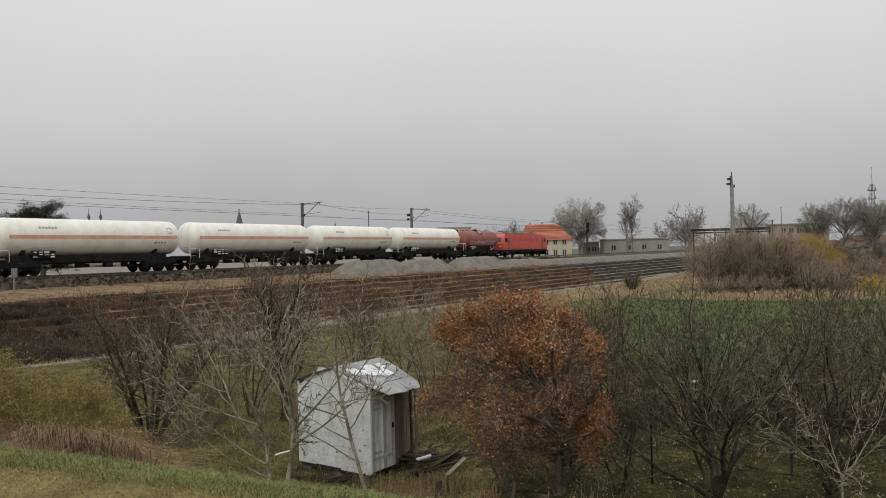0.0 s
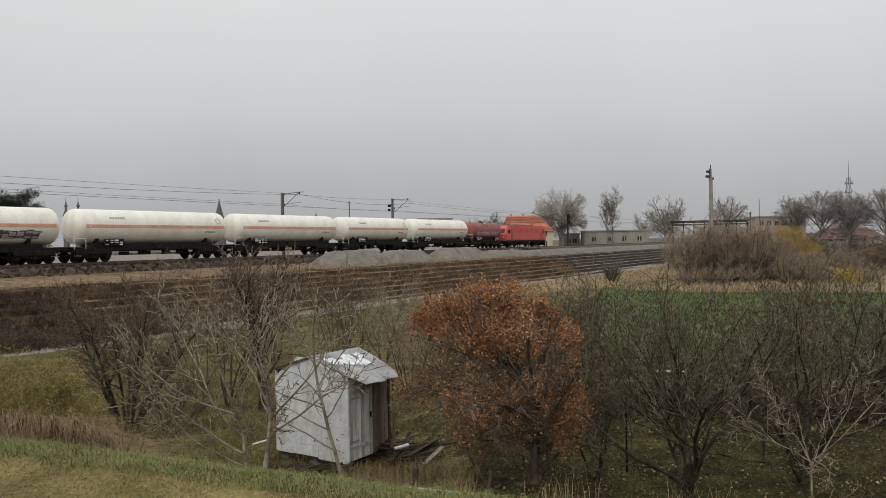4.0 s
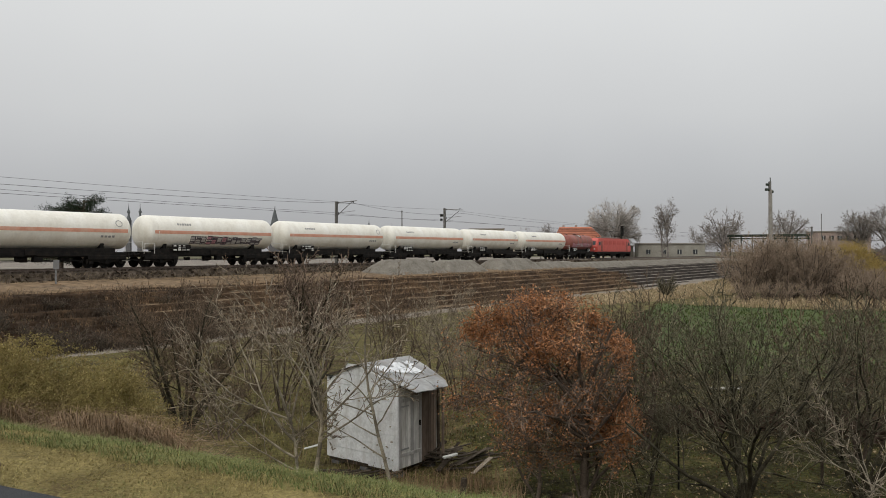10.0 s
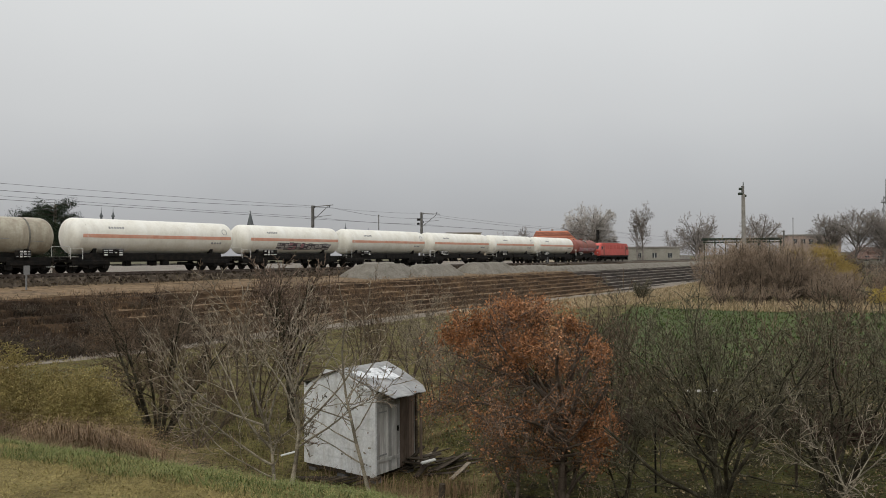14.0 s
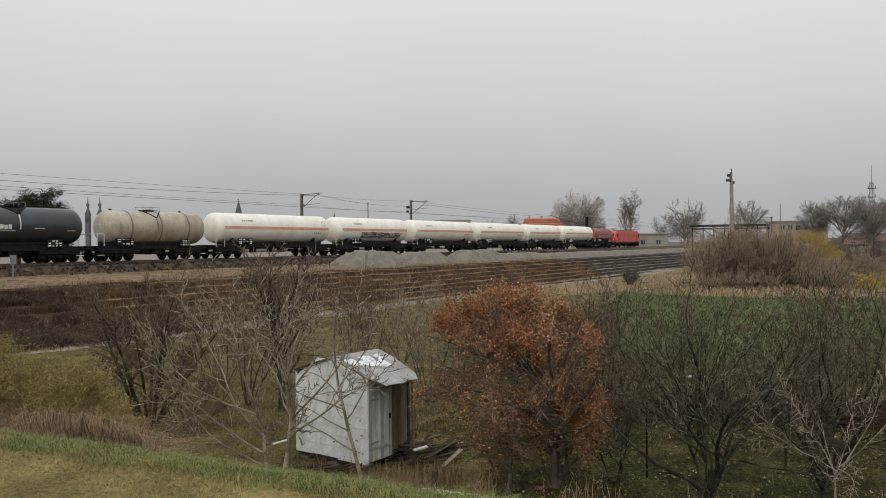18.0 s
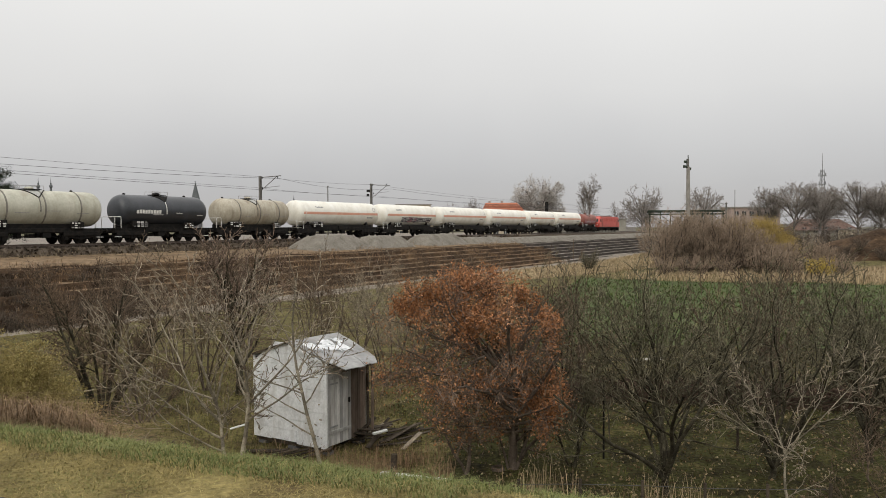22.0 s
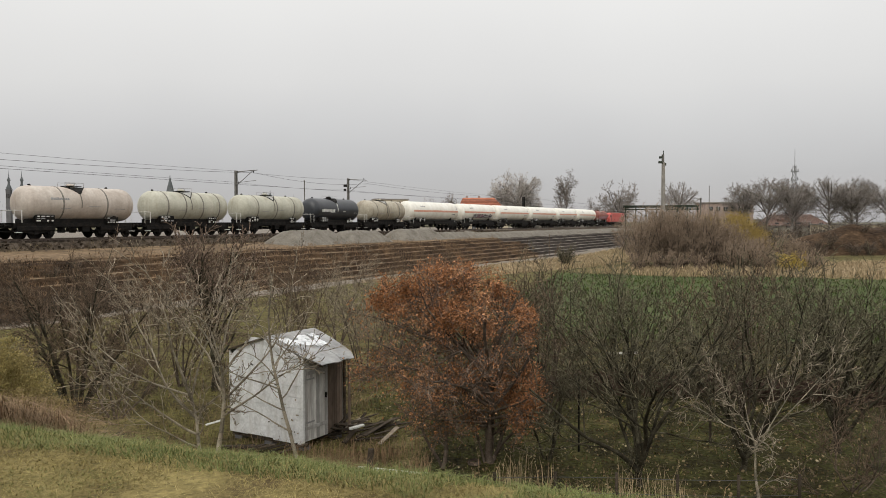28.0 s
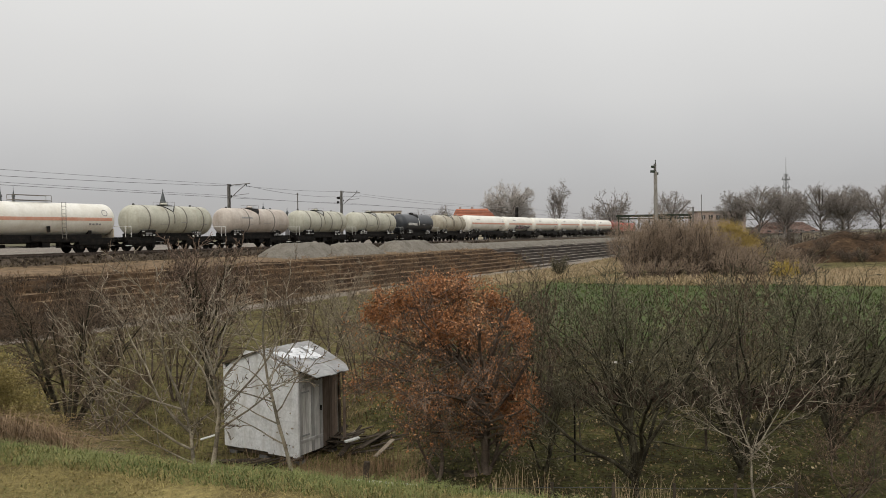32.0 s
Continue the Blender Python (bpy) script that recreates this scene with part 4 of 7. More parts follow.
def graffiti(wagon, x0, x1, w0, w1, r, axis_z, seed, mats=("graffiti_black", "graffiti_pale", "graffiti_pink")):
    """Blocky painted shapes with a dark outline, no letters."""
    rng = random.Random(seed)
    n = int((x1 - x0) / 0.55)
    for i in range(n):
        a = x0 + (x1 - x0) * i / n
        b = a + (x1 - x0) / n * rng.uniform(0.9, 1.04)
        lo, hi = w0 + rng.uniform(-2, 3), w1 + rng.uniform(-4, 3)
        slope = 0.12 * rng.uniform(0.3, 1.2)
        bm = bmesh.new()
        for k in range(3):
            f0, f1 = k / 3, (k + 1) / 3
            slanted(bm, a + slope * f0, b + slope * f0, a + slope * f1, b + slope * f1, lo + (hi - lo) * f0, lo + (hi - lo) * f1, r, axis_z, 0.006)
        part("graffiti", bm, M[mats[0]], wagon, "dark painted graffiti outline")
        strokes = rng.choice(((0, 1), (0, 1), (0, 2), (1,), (0, 1, 2)))
        bm = bmesh.new()
        for s_ in strokes:
            c = a + (b - a) * (0.10 + 0.30 * s_)
            slanted(bm, c, c + (b - a) * 0.22, c + slope, c + slope + (b - a) * 0.22, lo + 3, hi - 3, r, axis_z, 0.012)
        for k in rng.sample((0, 1, 2), 2):
            p = lo + 3 + (hi - lo - 6) * k / 3
            slanted(bm, a + 0.10 * (b - a), b - 0.16 * (b - a), a + 0.10 * (b - a) + slope * 0.3, b - 0.16 * (b - a) + slope * 0.3, p, p + (hi - lo) / 4.5, r, axis_z, 0.012)
        part("graffiti", bm, M[mats[1 if rng.random() < 0.8 else 2]], wagon, "pale painted graffiti shape")


def gas_wagon(length, seed, s, paint=False, walkway=False, label=""):
    """White gas tank wagon with an orange stripe; its rear coupling at s metres on the track at zero seconds of travel."""
    half = length / 2
    rng = random.Random(seed)
    w = thing("tank_wagon", label or "long white gas tank wagon with an orange stripe", "tank wagon", "wagons of the freight train")
    R, AZ = (1.39, 2.84) if walkway else (1.47, 2.95)
    x0, x1 = -half + 1.05, half - 0.25
    part("tank", lathe(tank_profile(x0, x1, R, 0.62), 40, "X", centre=(0, 0, AZ)), M["tank_white"], w, soft=True)
    bm = patch(x0 + 0.62, x1 - 0.62, -5.0, 6.0, R, AZ, 6, 4, 0.008)
    part("stripe", bm, M["stripe"], w, "orange painted stripe")
    bm = lathe([(x0 + 1.0, R + 0.001), (x0 + 1.0, R + 0.012), (x0 + 1.06, R + 0.012), (x0 + 1.06, R + 0.001)], 40, "X", centre=(0, 0, AZ))
    part("weld_seam", bm, M["tank_white"], w)
    running_gear(w, length, seed)
    saddles(w, -half + 2.9, half - 2.9, R, AZ, "iron")
    label_rack(w, -half + 4.4 + rng.uniform(-0.2, 0.2), seed=seed)
    part("marking", bar_text(6, -half + 4.0, -half + 5.5, 25, 33, R, AZ, rng), M["mark"], w, "grey lettering bars")
    part("marking", bar_text(4, half - 3.2, half - 1.9, -21, -14, R, AZ, rng), M["mark"], w, "grey lettering bars")
    handrail(w, [(-half + 0.66, -1.2, 1.1), (-half + 0.66, -1.2, 2.1), (-half + 0.66, 1.2, 2.1), (-half + 0.66, 1.2, 1.1)], mat="plate_white")
    handrail(w, [(-half + 0.7, -1.35, 1.1), (-half + 0.7, -1.35, 1.95), (-half + 1.7, -1.35, 1.95), (-half + 1.7, -1.35, 1.1)], mat="plate_white")
    part("end_platform", box((0.9, 2.6, 0.06), (-half + 0.95, 0, 1.28), 0.01), M["frame_grey"], w)
    part("valve_box", box((0.9, 0.5, 0.5), (0.2, -1.05, 1.25), 0.04), M["iron"], w)
    for k in (-1, 1):
        part("step", box((0.5, 0.28, 0.05), (k * (half - 0.95), -1.32, 0.55), 0.01), M["frame_grey"], w)
    # flat frame plate along the tank's foot
    part("foot_plate", box((length - 3.6, 0.05, 0.34), (0, -1.12, 1.40), 0.01), M["iron"], w)
    if paint:
        graffiti(w, -half + 5.3, half - 2.2, -42, -12, R, AZ, seed)
    if seed % 2:
        mid = Vector((half - 1.6, -R * math.cos(radians(24)) - 0.015, AZ + R * math.sin(radians(24))))
        ring = bmesh.new()
        bmesh.ops.create_circle(ring, segments=18, radius=0.3, matrix=Matrix.Translation(mid) @ Matrix.Rotation(radians(66), 4, "X"))
        inner = bmesh.ops.extrude_edge_only(ring, edges=ring.edges[:])
        for v_ in (v for v in inner["geom"] if isinstance(v, bmesh.types.BMVert)):
            v_.co = mid + (v_.co - mid) * 0.8
        part("emblem", ring, M["mark"], w, "thin grey painted ring")
    if walkway:
        part("end_frame", box((0.12, 2.3, 0.9), (half - 0.55, 0, 1.6), 0.03), M["wall_cream"], w, "cream-painted end frame")
        part("walkway", box((3.4, 0.7, 0.06), (0.6, 0, AZ + R + 0.13), 0.01), M["frame_grey"], w, "grey grated walkway")
        for y in (-0.34, 0.34):
            handrail(w, [(-1.1, y, AZ + R), (-1.1, y, AZ + R + 0.55), (2.3, y, AZ + R + 0.55), (2.3, y, AZ + R)], mat="frame_grey")
        ladder(w, 2.6, 1.2, AZ + R, -1.46)
        part("rope_hook", box((0.3, 0.08, 0.5), (1.2, -1.4, 2.0), 0.02), M["iron"], w)
    return w, s + half


def oil_wagon(length, seed, s, paint="tank_grey", R=1.4, straps=3, spill=False, lettering=None, label=""):
    """Shorter tank wagon with bands, a dome platform and a rear end platform."""
    half = length / 2
    rng = random.Random(seed)
    w = thing("tank_wagon", label, "tank wagon", "wagons of the freight train")
    AZ = 2.84
    x0, x1 = -half + (1.45 if paint == "tank_black" else 1.65), half - 0.32
    part("tank", lathe(tank_profile(x0, x1, R, 0.95), 40, "X", centre=(0, 0, AZ)), M[paint], w, soft=True)
    for i in range(straps):
        x = x0 + (x1 - x0) * (i + 0.75) / (straps + 0.5)
        bm = lathe([(x - 0.06, R - 0.01), (x - 0.06, R + 0.022), (x + 0.06, R + 0.022), (x + 0.06, R - 0.01)], 36, "X", centre=(0, 0, AZ))
        part("strap", bm, M["frame_grey"] if paint != "tank_black" else M["iron"], w)
    running_gear(w, length, seed)
    saddles(w, -half + 2.6, half - 2.6, R, AZ, "iron")
    part("cradle", box((length - 4.2, 1.7, 0.4), (0, 0, 1.42), 0.02), M["iron"], w)
    label_rack(w, -half + 3.2, seed=seed, w=1.7)
    label_rack(w, half - 3.0, seed=seed + 1, w=1.2, z=1.5)
    # filler dome with its lid and walkway on top
    part("filler_dome", lathe([(0, 0.34), (0.22, 0.34), (0.30, 0.28), (0.34, 0.05)], 18, "Z", centre=(0.2, 0, AZ + R - 0.06)), M["iron"] if paint == "tank_black" else M[paint], w)
    walk_ob = part("walkway", box((1.5, 0.8, 0.05), (0.2, -0.1, AZ + R + 0.06), 0.01), M["iron"], w, "dark grated walkway")
    for y in (-0.55, 0.4):
        bm = bmesh.new()
        for x in (-0.7, 0.2, 1.1):
            rod((x, y, AZ + R), (x, y, AZ + R + 0.34), 0.014, bm, 6)
        rod((-0.7, y, AZ + R + 0.34), (1.1, y, AZ + R + 0.34), 0.014, bm, 6)
        part("handrail", bm, M["frame_grey"], walk_ob)
    for k in (-0.28, 0.3):
        part("vent", lathe([(0, 0.12), (0.12, 0.12), (0.16, 0.05)], 12, "Z", centre=(k * length, 0, AZ + R - 0.03)), M["iron"], w)
    # drip channels that meet in a V below the dome, a paler apron between them
    apron = bmesh.new()
    for k in range(8):
        f0, f1 = k / 8, (k + 1) / 8
        slanted(apron, 0.25 - 1.05 * f0, 0.25 + 1.05 * f0, 0.25 - 1.05 * f1, 0.25 + 1.05 * f1, 34 + 46 * f0, 34 + 46 * f1, R, AZ, 0.008)
    part("apron", apron, M["iron"] if spill == "dark" else M["apron_grey"], w, "dark stained apron below the dome" if spill == "dark" else "dull grey apron below the dome")
    for sx in (-1, 1):
        bm = bmesh.new()
        for k in range(6):
            f0, f1 = k / 6, (k + 1) / 6
            slanted(bm, 0.2 + sx * 1.05 * f0, 0.3 + sx * 1.05 * f0, 0.2 + sx * 1.05 * f1, 0.3 + sx * 1.05 * f1, 34 + 46 * f0, 34 + 46 * f1, R, AZ, 0.05)
        part("drip_channel", bm, M["iron"], w)
    part("drain_pipe", patch(0.2, 0.27, -12, 34, R, AZ, 1, 4, 0.04), M["frame_grey"] if paint != "tank_black" else M["plate_white"], w)
    for k in range(3):
        part("marking", patch(-half + 4.6 + 2.6 * k, -half + 5.3 + 2.6 * k + rng.uniform(0, 0.5), -16 + 7 * (k % 2), -14 + 7 * (k % 2), R, AZ, 1, 1, 0.006), M["mark"] if paint != "tank_black" else M["plate_white"], w)
    if lettering:
        part("lettering", bar_text(9, lettering[0], lettering[1], lettering[2], lettering[3], R, AZ, rng, 0.18), M[lettering[4]], w, "plain lettering bars")
    # fenced rear platform
    part("end_platform", box((0.8, 2.6, 0.06), (-half + 0.9, 0, 1.25), 0.01), M["iron"], w)
    for y in (-1.28, 1.28):
        handrail(w, [(-half + 0.62, y, 1.25), (-half + 0.62, y, 2.25), (-half + 1.25, y, 2.25), (-half + 1.25, y, 1.25)], 0.03, mat="plate_white")
    handrail(w, [(-half + 0.62, -1.28, 2.25), (-half + 0.62, 1.28, 2.25)], 0.03, mat="plate_white")
    for k in (-1, 1):
        part("step", box((0.5, 0.28, 0.05), (k * (half - 0.9), -1.32, 0.52), 0.01), M["plate_white"], w)
    return w, s + half


def red_wagon(s):
    w, m = oil_wagon(12.2, 77, s, "tank_red", 1.36, 2, label="dirty dark red tank wagon with pink graffiti")
    graffiti(w, -3.6, 4.2, -36, -6, 1.36, 2.84, 5, ("graffiti_pink", "graffiti_pink", "graffiti_pale"))
    return w, m


def locomotive(s):
    length = 18.3
    half = length / 2
    w = thing("locomotive", "bright red electric locomotive at the head of the train", "locomotive", "wagons of the freight train")
    side = [(-half + 0.6, 1.15), (half - 0.6, 1.15), (half - 0.55, 2.2), (half - 1.15, 3.35), (half - 1.7, 3.75), (-half + 1.7, 3.75), (-half + 1.15, 3.35), (-half + 0.55, 2.2)]
    bm = prism(side, 2.95)
    bmesh.ops.bevel(bm, geom=[e for e in bm.edges if abs(e.verts[0].co.y - e.verts[1].co.y) < 0.01], offset=0.14, segments=2, affect="EDGES")
    part("body", bm, M["loco_red"], w)
    for sx in (-1, 1):
        part("windscreen", box((0.05, 2.1, 0.8), (sx * (half - 0.86), 0, 2.82), 0.02, turn=(0, sx * -27, 0)), M["glass"], w)
        for y in (-1.482, 1.482):
            part("cab_window", box((0.75, 0.04, 0.62), (sx * (half - 1.75), y, 2.75), 0.01), M["glass"], w)
            part("cab_door", box((0.62, 0.03, 1.9), (sx * (half - 2.75), y, 2.25), 0.01), M["tank_red"], w)
        for y in (-0.95, 0.95):
            part("headlight", lathe([(0, 0.13), (0.05, 0.13), (0.06, 0.02)] if sx > 0 else [(0, 0.13), (-0.05, 0.13), (-0.06, 0.02)], 12, "X", centre=(sx * (half - 0.58), y, 1.75)), M["plate_white"], w)
        part("snow_plough", prism([(-1.35, 0.25), (1.35, 0.25), (1.2, 0.85), (-1.2, 0.85)], 0.1, axis="X", centre=sx * (half - 0.7)), M["iron"], w)
    for i in range(5):
        for y in (-1.485, 1.485):
            part("side_grille", box((1.5, 0.03, 0.75), (-4.4 + 2.2 * i, y, 2.95), 0.01), M["loco_dull"], w)
    part("skirt", box((length - 1.4, 2.8, 0.35), (0, 0, 1.02), 0.03), M["iron"], w)
    part("roof_equipment", box((8.0, 1.6, 0.28), (0, 0, 3.86), 0.05), M["frame_grey"], w)
    for sx, up in ((-1, 0.32), (1, 0.32)):
        bm = bmesh.new()
        x = sx * 5.4
        for y in (-0.5, 0.5):
            rod((x - 0.9, y, 3.9), (x + 0.9, y * 0.6, 3.9 + up * 0.6), 0.03, bm, 6)
            rod((x + 0.9, y * 0.6, 3.9 + up * 0.6), (x - 0.5, y * 0.9, 3.9 + up), 0.025, bm, 6)
        rod((x - 0.5, -0.8, 3.9 + up), (x - 0.5, 0.8, 3.9 + up), 0.03, bm, 6)
        part("pantograph", bm, M["iron"], w)
    for sx in (-1, 1):
        ax = [sx * (half - k) for k in (2.6, 5.2)]
        part("bogie", bogie_mesh(ax), None, w)
        for x in ax:
            SPINNERS.append((part("wheelset", WHEELSET, None, w, at=pose(x, 0, 0.45)), x))
    part("transformer", box((3.2, 2.3, 0.6), (0, 0, 0.72), 0.06), M["iron"], w)
    buffers(w, half)
    return w, s + half


TRAIN = []
GAS = [(17.63, 11, False, ""), (15.60, 12, True, "white gas tank wagon with an orange stripe and graffiti"), (17.42, 13, False, ""), (17.33, 14, False, ""), (15.48, 15, False, ""), (16.62, 16, False, "")]
at_s = 0.0
for length, seed, paint, label in GAS:
    TRAIN.append(gas_wagon(length, seed, at_s, paint, False, label))
    at_s += length
TRAIN.append(red_wagon(at_s))
TRAIN.append(locomotive(at_s + 12.2))
at_s = 0.0
OIL = [
    (12.3, 21, "tank_beige", 3, False, None, "beige tank wagon with dark bands and rust streaks"),
    (11.8, 22, "tank_black", 0, "dark", (-3.1, -0.35, -11, 3, "plate_white"), "glossy dark grey tank wagon with white lettering bars"),
    (12.9, 23, "tank_grey", 3, False, None, "weathered grey tank wagon with bands and a walkway"),
    (12.1, 24, "tank_grey", 4, False, None, "weathered grey tank wagon with bands and a walkway"),
    (12.6, 25, "tank_rose", 2, "dark", (-2.6, -0.9, 12, 20, "mark"), "faded rosy beige tank wagon with a dark stained top"),
    (12.2, 26, "tank_grey", 4, False, None, "weathered grey tank wagon with bands and a walkway"),
]
for length, seed, paint, straps, spill, lettering, label in OIL:
    at_s -= length
    TRAIN.append(oil_wagon(length, seed, at_s, paint, 1.45 if paint != "tank_black" else 1.42, straps, spill, lettering, label))
at_s -= 16.6
TRAIN.append(gas_wagon(16.6, 27, at_s, False, True, "white gas tank wagon with a stripe and a top walkway"))


def travel(t):
    """Metres that the train's reference coupling has run along the track."""
    return 0.06837 * t * t + 1.7575 * t - 4.06


def motions():
    for wagon, mid in TRAIN:
        walk(wagon, [(t, track_pose(mid + travel(t))) for t in range(0, 33)])
    for wheel, x in SPINNERS:
        walk(wheel, [(0.1 * i, pose(x, 0, 0.45, 0, math.degrees((travel(0.1 * i) + 4.06) / 0.45), 0)) for i in range(0, 321)])

# ---------------------------------------------------------------- plants
def levels(kids=(7, 7, 6), jitter=(0.09, 0.12, 0.14, 0.16), up=(0.03, 0.04, 0.04, 0.03), angle=(40, 42, 45), ratio=(0.55, 0.55, 0.6),
           thin=(0.6, 0.6, 0.62), n=(7, 6, 4, 3), bare=(0.3, 0.15, 0.1)):
    out = []
    for i in range(4):
        sp = dict(n=n[i], jitter=jitter[i], up=up[i])
        if i < 3:
            sp.update(kids=kids[i], bare=bare[i], angle=angle[i], ratio=ratio[i], thin=thin[i])
        out.append(sp)
    return out


def fan(seed, n, spread, length, r, reach=0.12, lean=(0, 0)):
    """Stems that leave the ground together and open out."""
    rng = random.Random(seed)
    rows = []
    for i in range(n):
        w = 2 * math.pi * (i + rng.uniform(-0.3, 0.3)) / n
        t = math.tan(radians(spread * rng.uniform(0.45, 1.25)))
        k = 1 / math.sqrt(1 + t * t)
        rows.append((reach * math.cos(w), reach * math.sin(w), -0.1, (math.cos(w) * t + lean[0]) * k, (math.sin(w) * t + lean[1]) * k, k,
                     length * rng.uniform(0.8, 1.15), r * rng.uniform(0.7, 1.15)))
    return rows


def bare_tree(name, x, y, seed, stems, spec, bark, twig, label, category="tree", group="", z=None, leaves=None, turn=0.0, thick=0.0055, wood_levels=2, dome=None, narrow=0.55):
    """A leafless tree or shrub: wood below, fine crown above; leaves: (material, size, share, spread)."""
    segs, tips = grow(seed, stems, spec)
    if dome:
        # the crown ends at a rounded, slightly uneven outline
        cx, cy, cz, rx, rz = dome
        def inside(r, fine):
            k = ((r[0] - cx) / rx) ** 2 + ((r[1] - cy) / rx) ** 2 + (max(0, r[2] - cz) / rz) ** 2
            edge = noise.noise((r[0] * 2.2 / rx, r[1] * 2.2 / rx, r[2] * 2.2 / rz + seed)) if fine else 0
            return k < (1 if fine else 0.85) + 0.4 * edge
        segs = [[r for r in lv if inside(r, i > 1)] for i, lv in enumerate(segs)]
    ob = thing(name, label, category, group, at=pose(x, y, ground_z(x, y) if z is None else z, 0, 0, turn))
    low = [r for lv in segs[:wood_levels] for r in lv]
    spread = min(0.25, max(math.hypot(r[0], r[1]) for r in stems if r[2] < 0))
    low.append((0, 0, -0.2, 0, 0, 0.08, spread + 0.02, spread * 0.5 + 0.02))
    part("trunk", tubes("trunk", low, 6), M[bark], ob)
    high = np.array([r for lv in segs[wood_levels:] for r in lv])
    high[:, 6:8] = np.maximum(high[:, 6:8], thick)
    if spec[2]["n"] == 1 and spec[3]["n"] == 1:
        high[:, 6] *= 1.35
        part("crown", spikes("crown", high), M[twig], ob, "fine bare twigs")
    else:
        part("crown", tubes("crown", high, 3), M[twig], ob, "fine bare twigs")
    if leaves:
        mat, size, share, spread = leaves
        rng = random.Random(seed + 1)
        spots = []
        for lv in segs[2:]:
            for r in lv:
                k = share(r[3], r[4], r[5]) if callable(share) else share
                while k > 0:
                    if rng.random() < k:
                        spots.append([r[3 + i] + rng.gauss(0, spread) for i in range(3)])
                    k -= 1
        part("foliage", leaf_mesh("foliage", spots, size, seed + 2, 0.5, narrow), M[mat], ob, "clinging leaves")
    return ob


def gz(x, y):
    return ground_z(x, y)


# -- garden trees in front
def oak_share(x, y, z):
    """Dense leaves in a broad flat crown and one low lobe, few between."""
    edge = noise.noise((x * 1.1, y * 1.1, z * 1.1))
    if z > 3.0 - 0.25 * x * (x < 0):
        k = 4.2
    elif (x - 1.05) ** 2 / 0.6 + y * y / 1.6 + (z - 1.85) ** 2 / 0.2 < 1:
        k = 3.4
    else:
        k = 0.62 if z > 0.9 else 0.12
    return k * max(0.0, 0.8 + 1.3 * edge)


NEAR = dict(n=(7, 6, 3, 2))
bare_tree("oak_tree", 2.25, 17.5, 41, [(0.38, 0, -0.1, -0.16, 0, 1, 2.5, 0.10), (0.30, 0.1, -0.1, 0.12, 0.1, 1, 1.5, 0.075), (0.4, 0.05, -0.1, 0.4, -0.1, 0.95, 2.0, 0.05), (0.4, 0.1, -0.1, 0.32, 0.2, 1, 2.1, 0.04), (-0.78, -0.2, -0.1, 0.05, 0, 1, 1.7, 0.055), (-0.74, -0.15, -0.1, -0.5, 0.1, 1, 2.2, 0.04), (0.25, 0, -0.1, -0.45, 0.1, 0.9, 2.2, 0.035)]
          + [(0, 0, 1.25 + 0.11 * i, math.cos(2.4 * i) - 0.75, math.sin(2.4 * i), 0.5 + 0.075 * i, 3.1 - 0.05 * i, 0.05) for i in range(15)]
          + [(0, 0, 0.85 + 0.06 * i, math.cos(1.9 * i) - 0.15, math.sin(1.9 * i), 0.28, 1.7, 0.035) for i in range(7)],
          levels((8, 7, 5), ratio=(0.5, 0.55, 0.55), up=(0.03, 0.012, 0.0, 0.0), angle=(56, 50, 48), jitter=(0.13, 0.16, 0.17, 0.17), **NEAR),
          "bark_brown", "twig_rosy", "young oak full of clinging rust-brown dead leaves", leaves=("oak_leaf", 0.058, oak_share, 0.08), dome=(-1.05, 0, 2.75, 2.55, 1.8), thick=0.006)
SPUR = dict(ratio=(0.6, 0.5, 0.45), up=(0.02, 0.10, 0.10, 0.05), angle=(46, 50, 52), jitter=(0.13, 0.15, 0.2, 0.22), bare=(0.25, 0.12, 0.08), n=(9, 7, 4, 2))


def fruit_stems(seed, n, spread, length, r, fork):
    """A short trunk that forks low into crooked limbs."""
    rng = random.Random(seed)
    rows = [(0, 0, -0.1, 0.02, 0, 1, fork * 2.2, r * 1.5)]
    for i in range(n):
        w = 2 * math.pi * (i + rng.uniform(-0.3, 0.3)) / n
        t = math.tan(radians(spread * rng.uniform(0.5, 1.15)))
        k = 1 / math.sqrt(1 + t * t)
        rows.append((0, 0, fork * rng.uniform(0.65, 1.7), math.cos(w) * t * k, math.sin(w) * t * k, k, length * rng.uniform(0.8, 1.12), r * rng.uniform(0.6, 1.0)))
    return rows


bare_tree("fruit_tree", 5.55, 15.7, 47, fruit_stems(47, 9, 36, 3.4, 0.058, 0.32), levels((8, 6, 4), **SPUR), "bark_dark", "twig_dark", "spreading dark bare fruit tree with many low limbs", thick=0.0078, dome=(0, 0, 2.3, 2.5, 2.75))
bare_tree("fruit_tree", 8.15, 16.4, 43, fruit_stems(43, 9, 38, 3.3, 0.056, 0.32), levels((8, 6, 4), **SPUR), "bark_dark", "twig_dark", "spreading dark bare fruit tree beside another one", thick=0.0078, dome=(0, 0, 2.3, 2.5, 2.6))
bare_tree("fruit_tree", 11.2, 17.6, 44, fruit_stems(44, 9, 40, 3.3, 0.06, 0.4), levels((8, 6, 4), **SPUR), "bark_dark", "twig_dark", "dark bare fruit tree at the end of the garden", thick=0.0078)
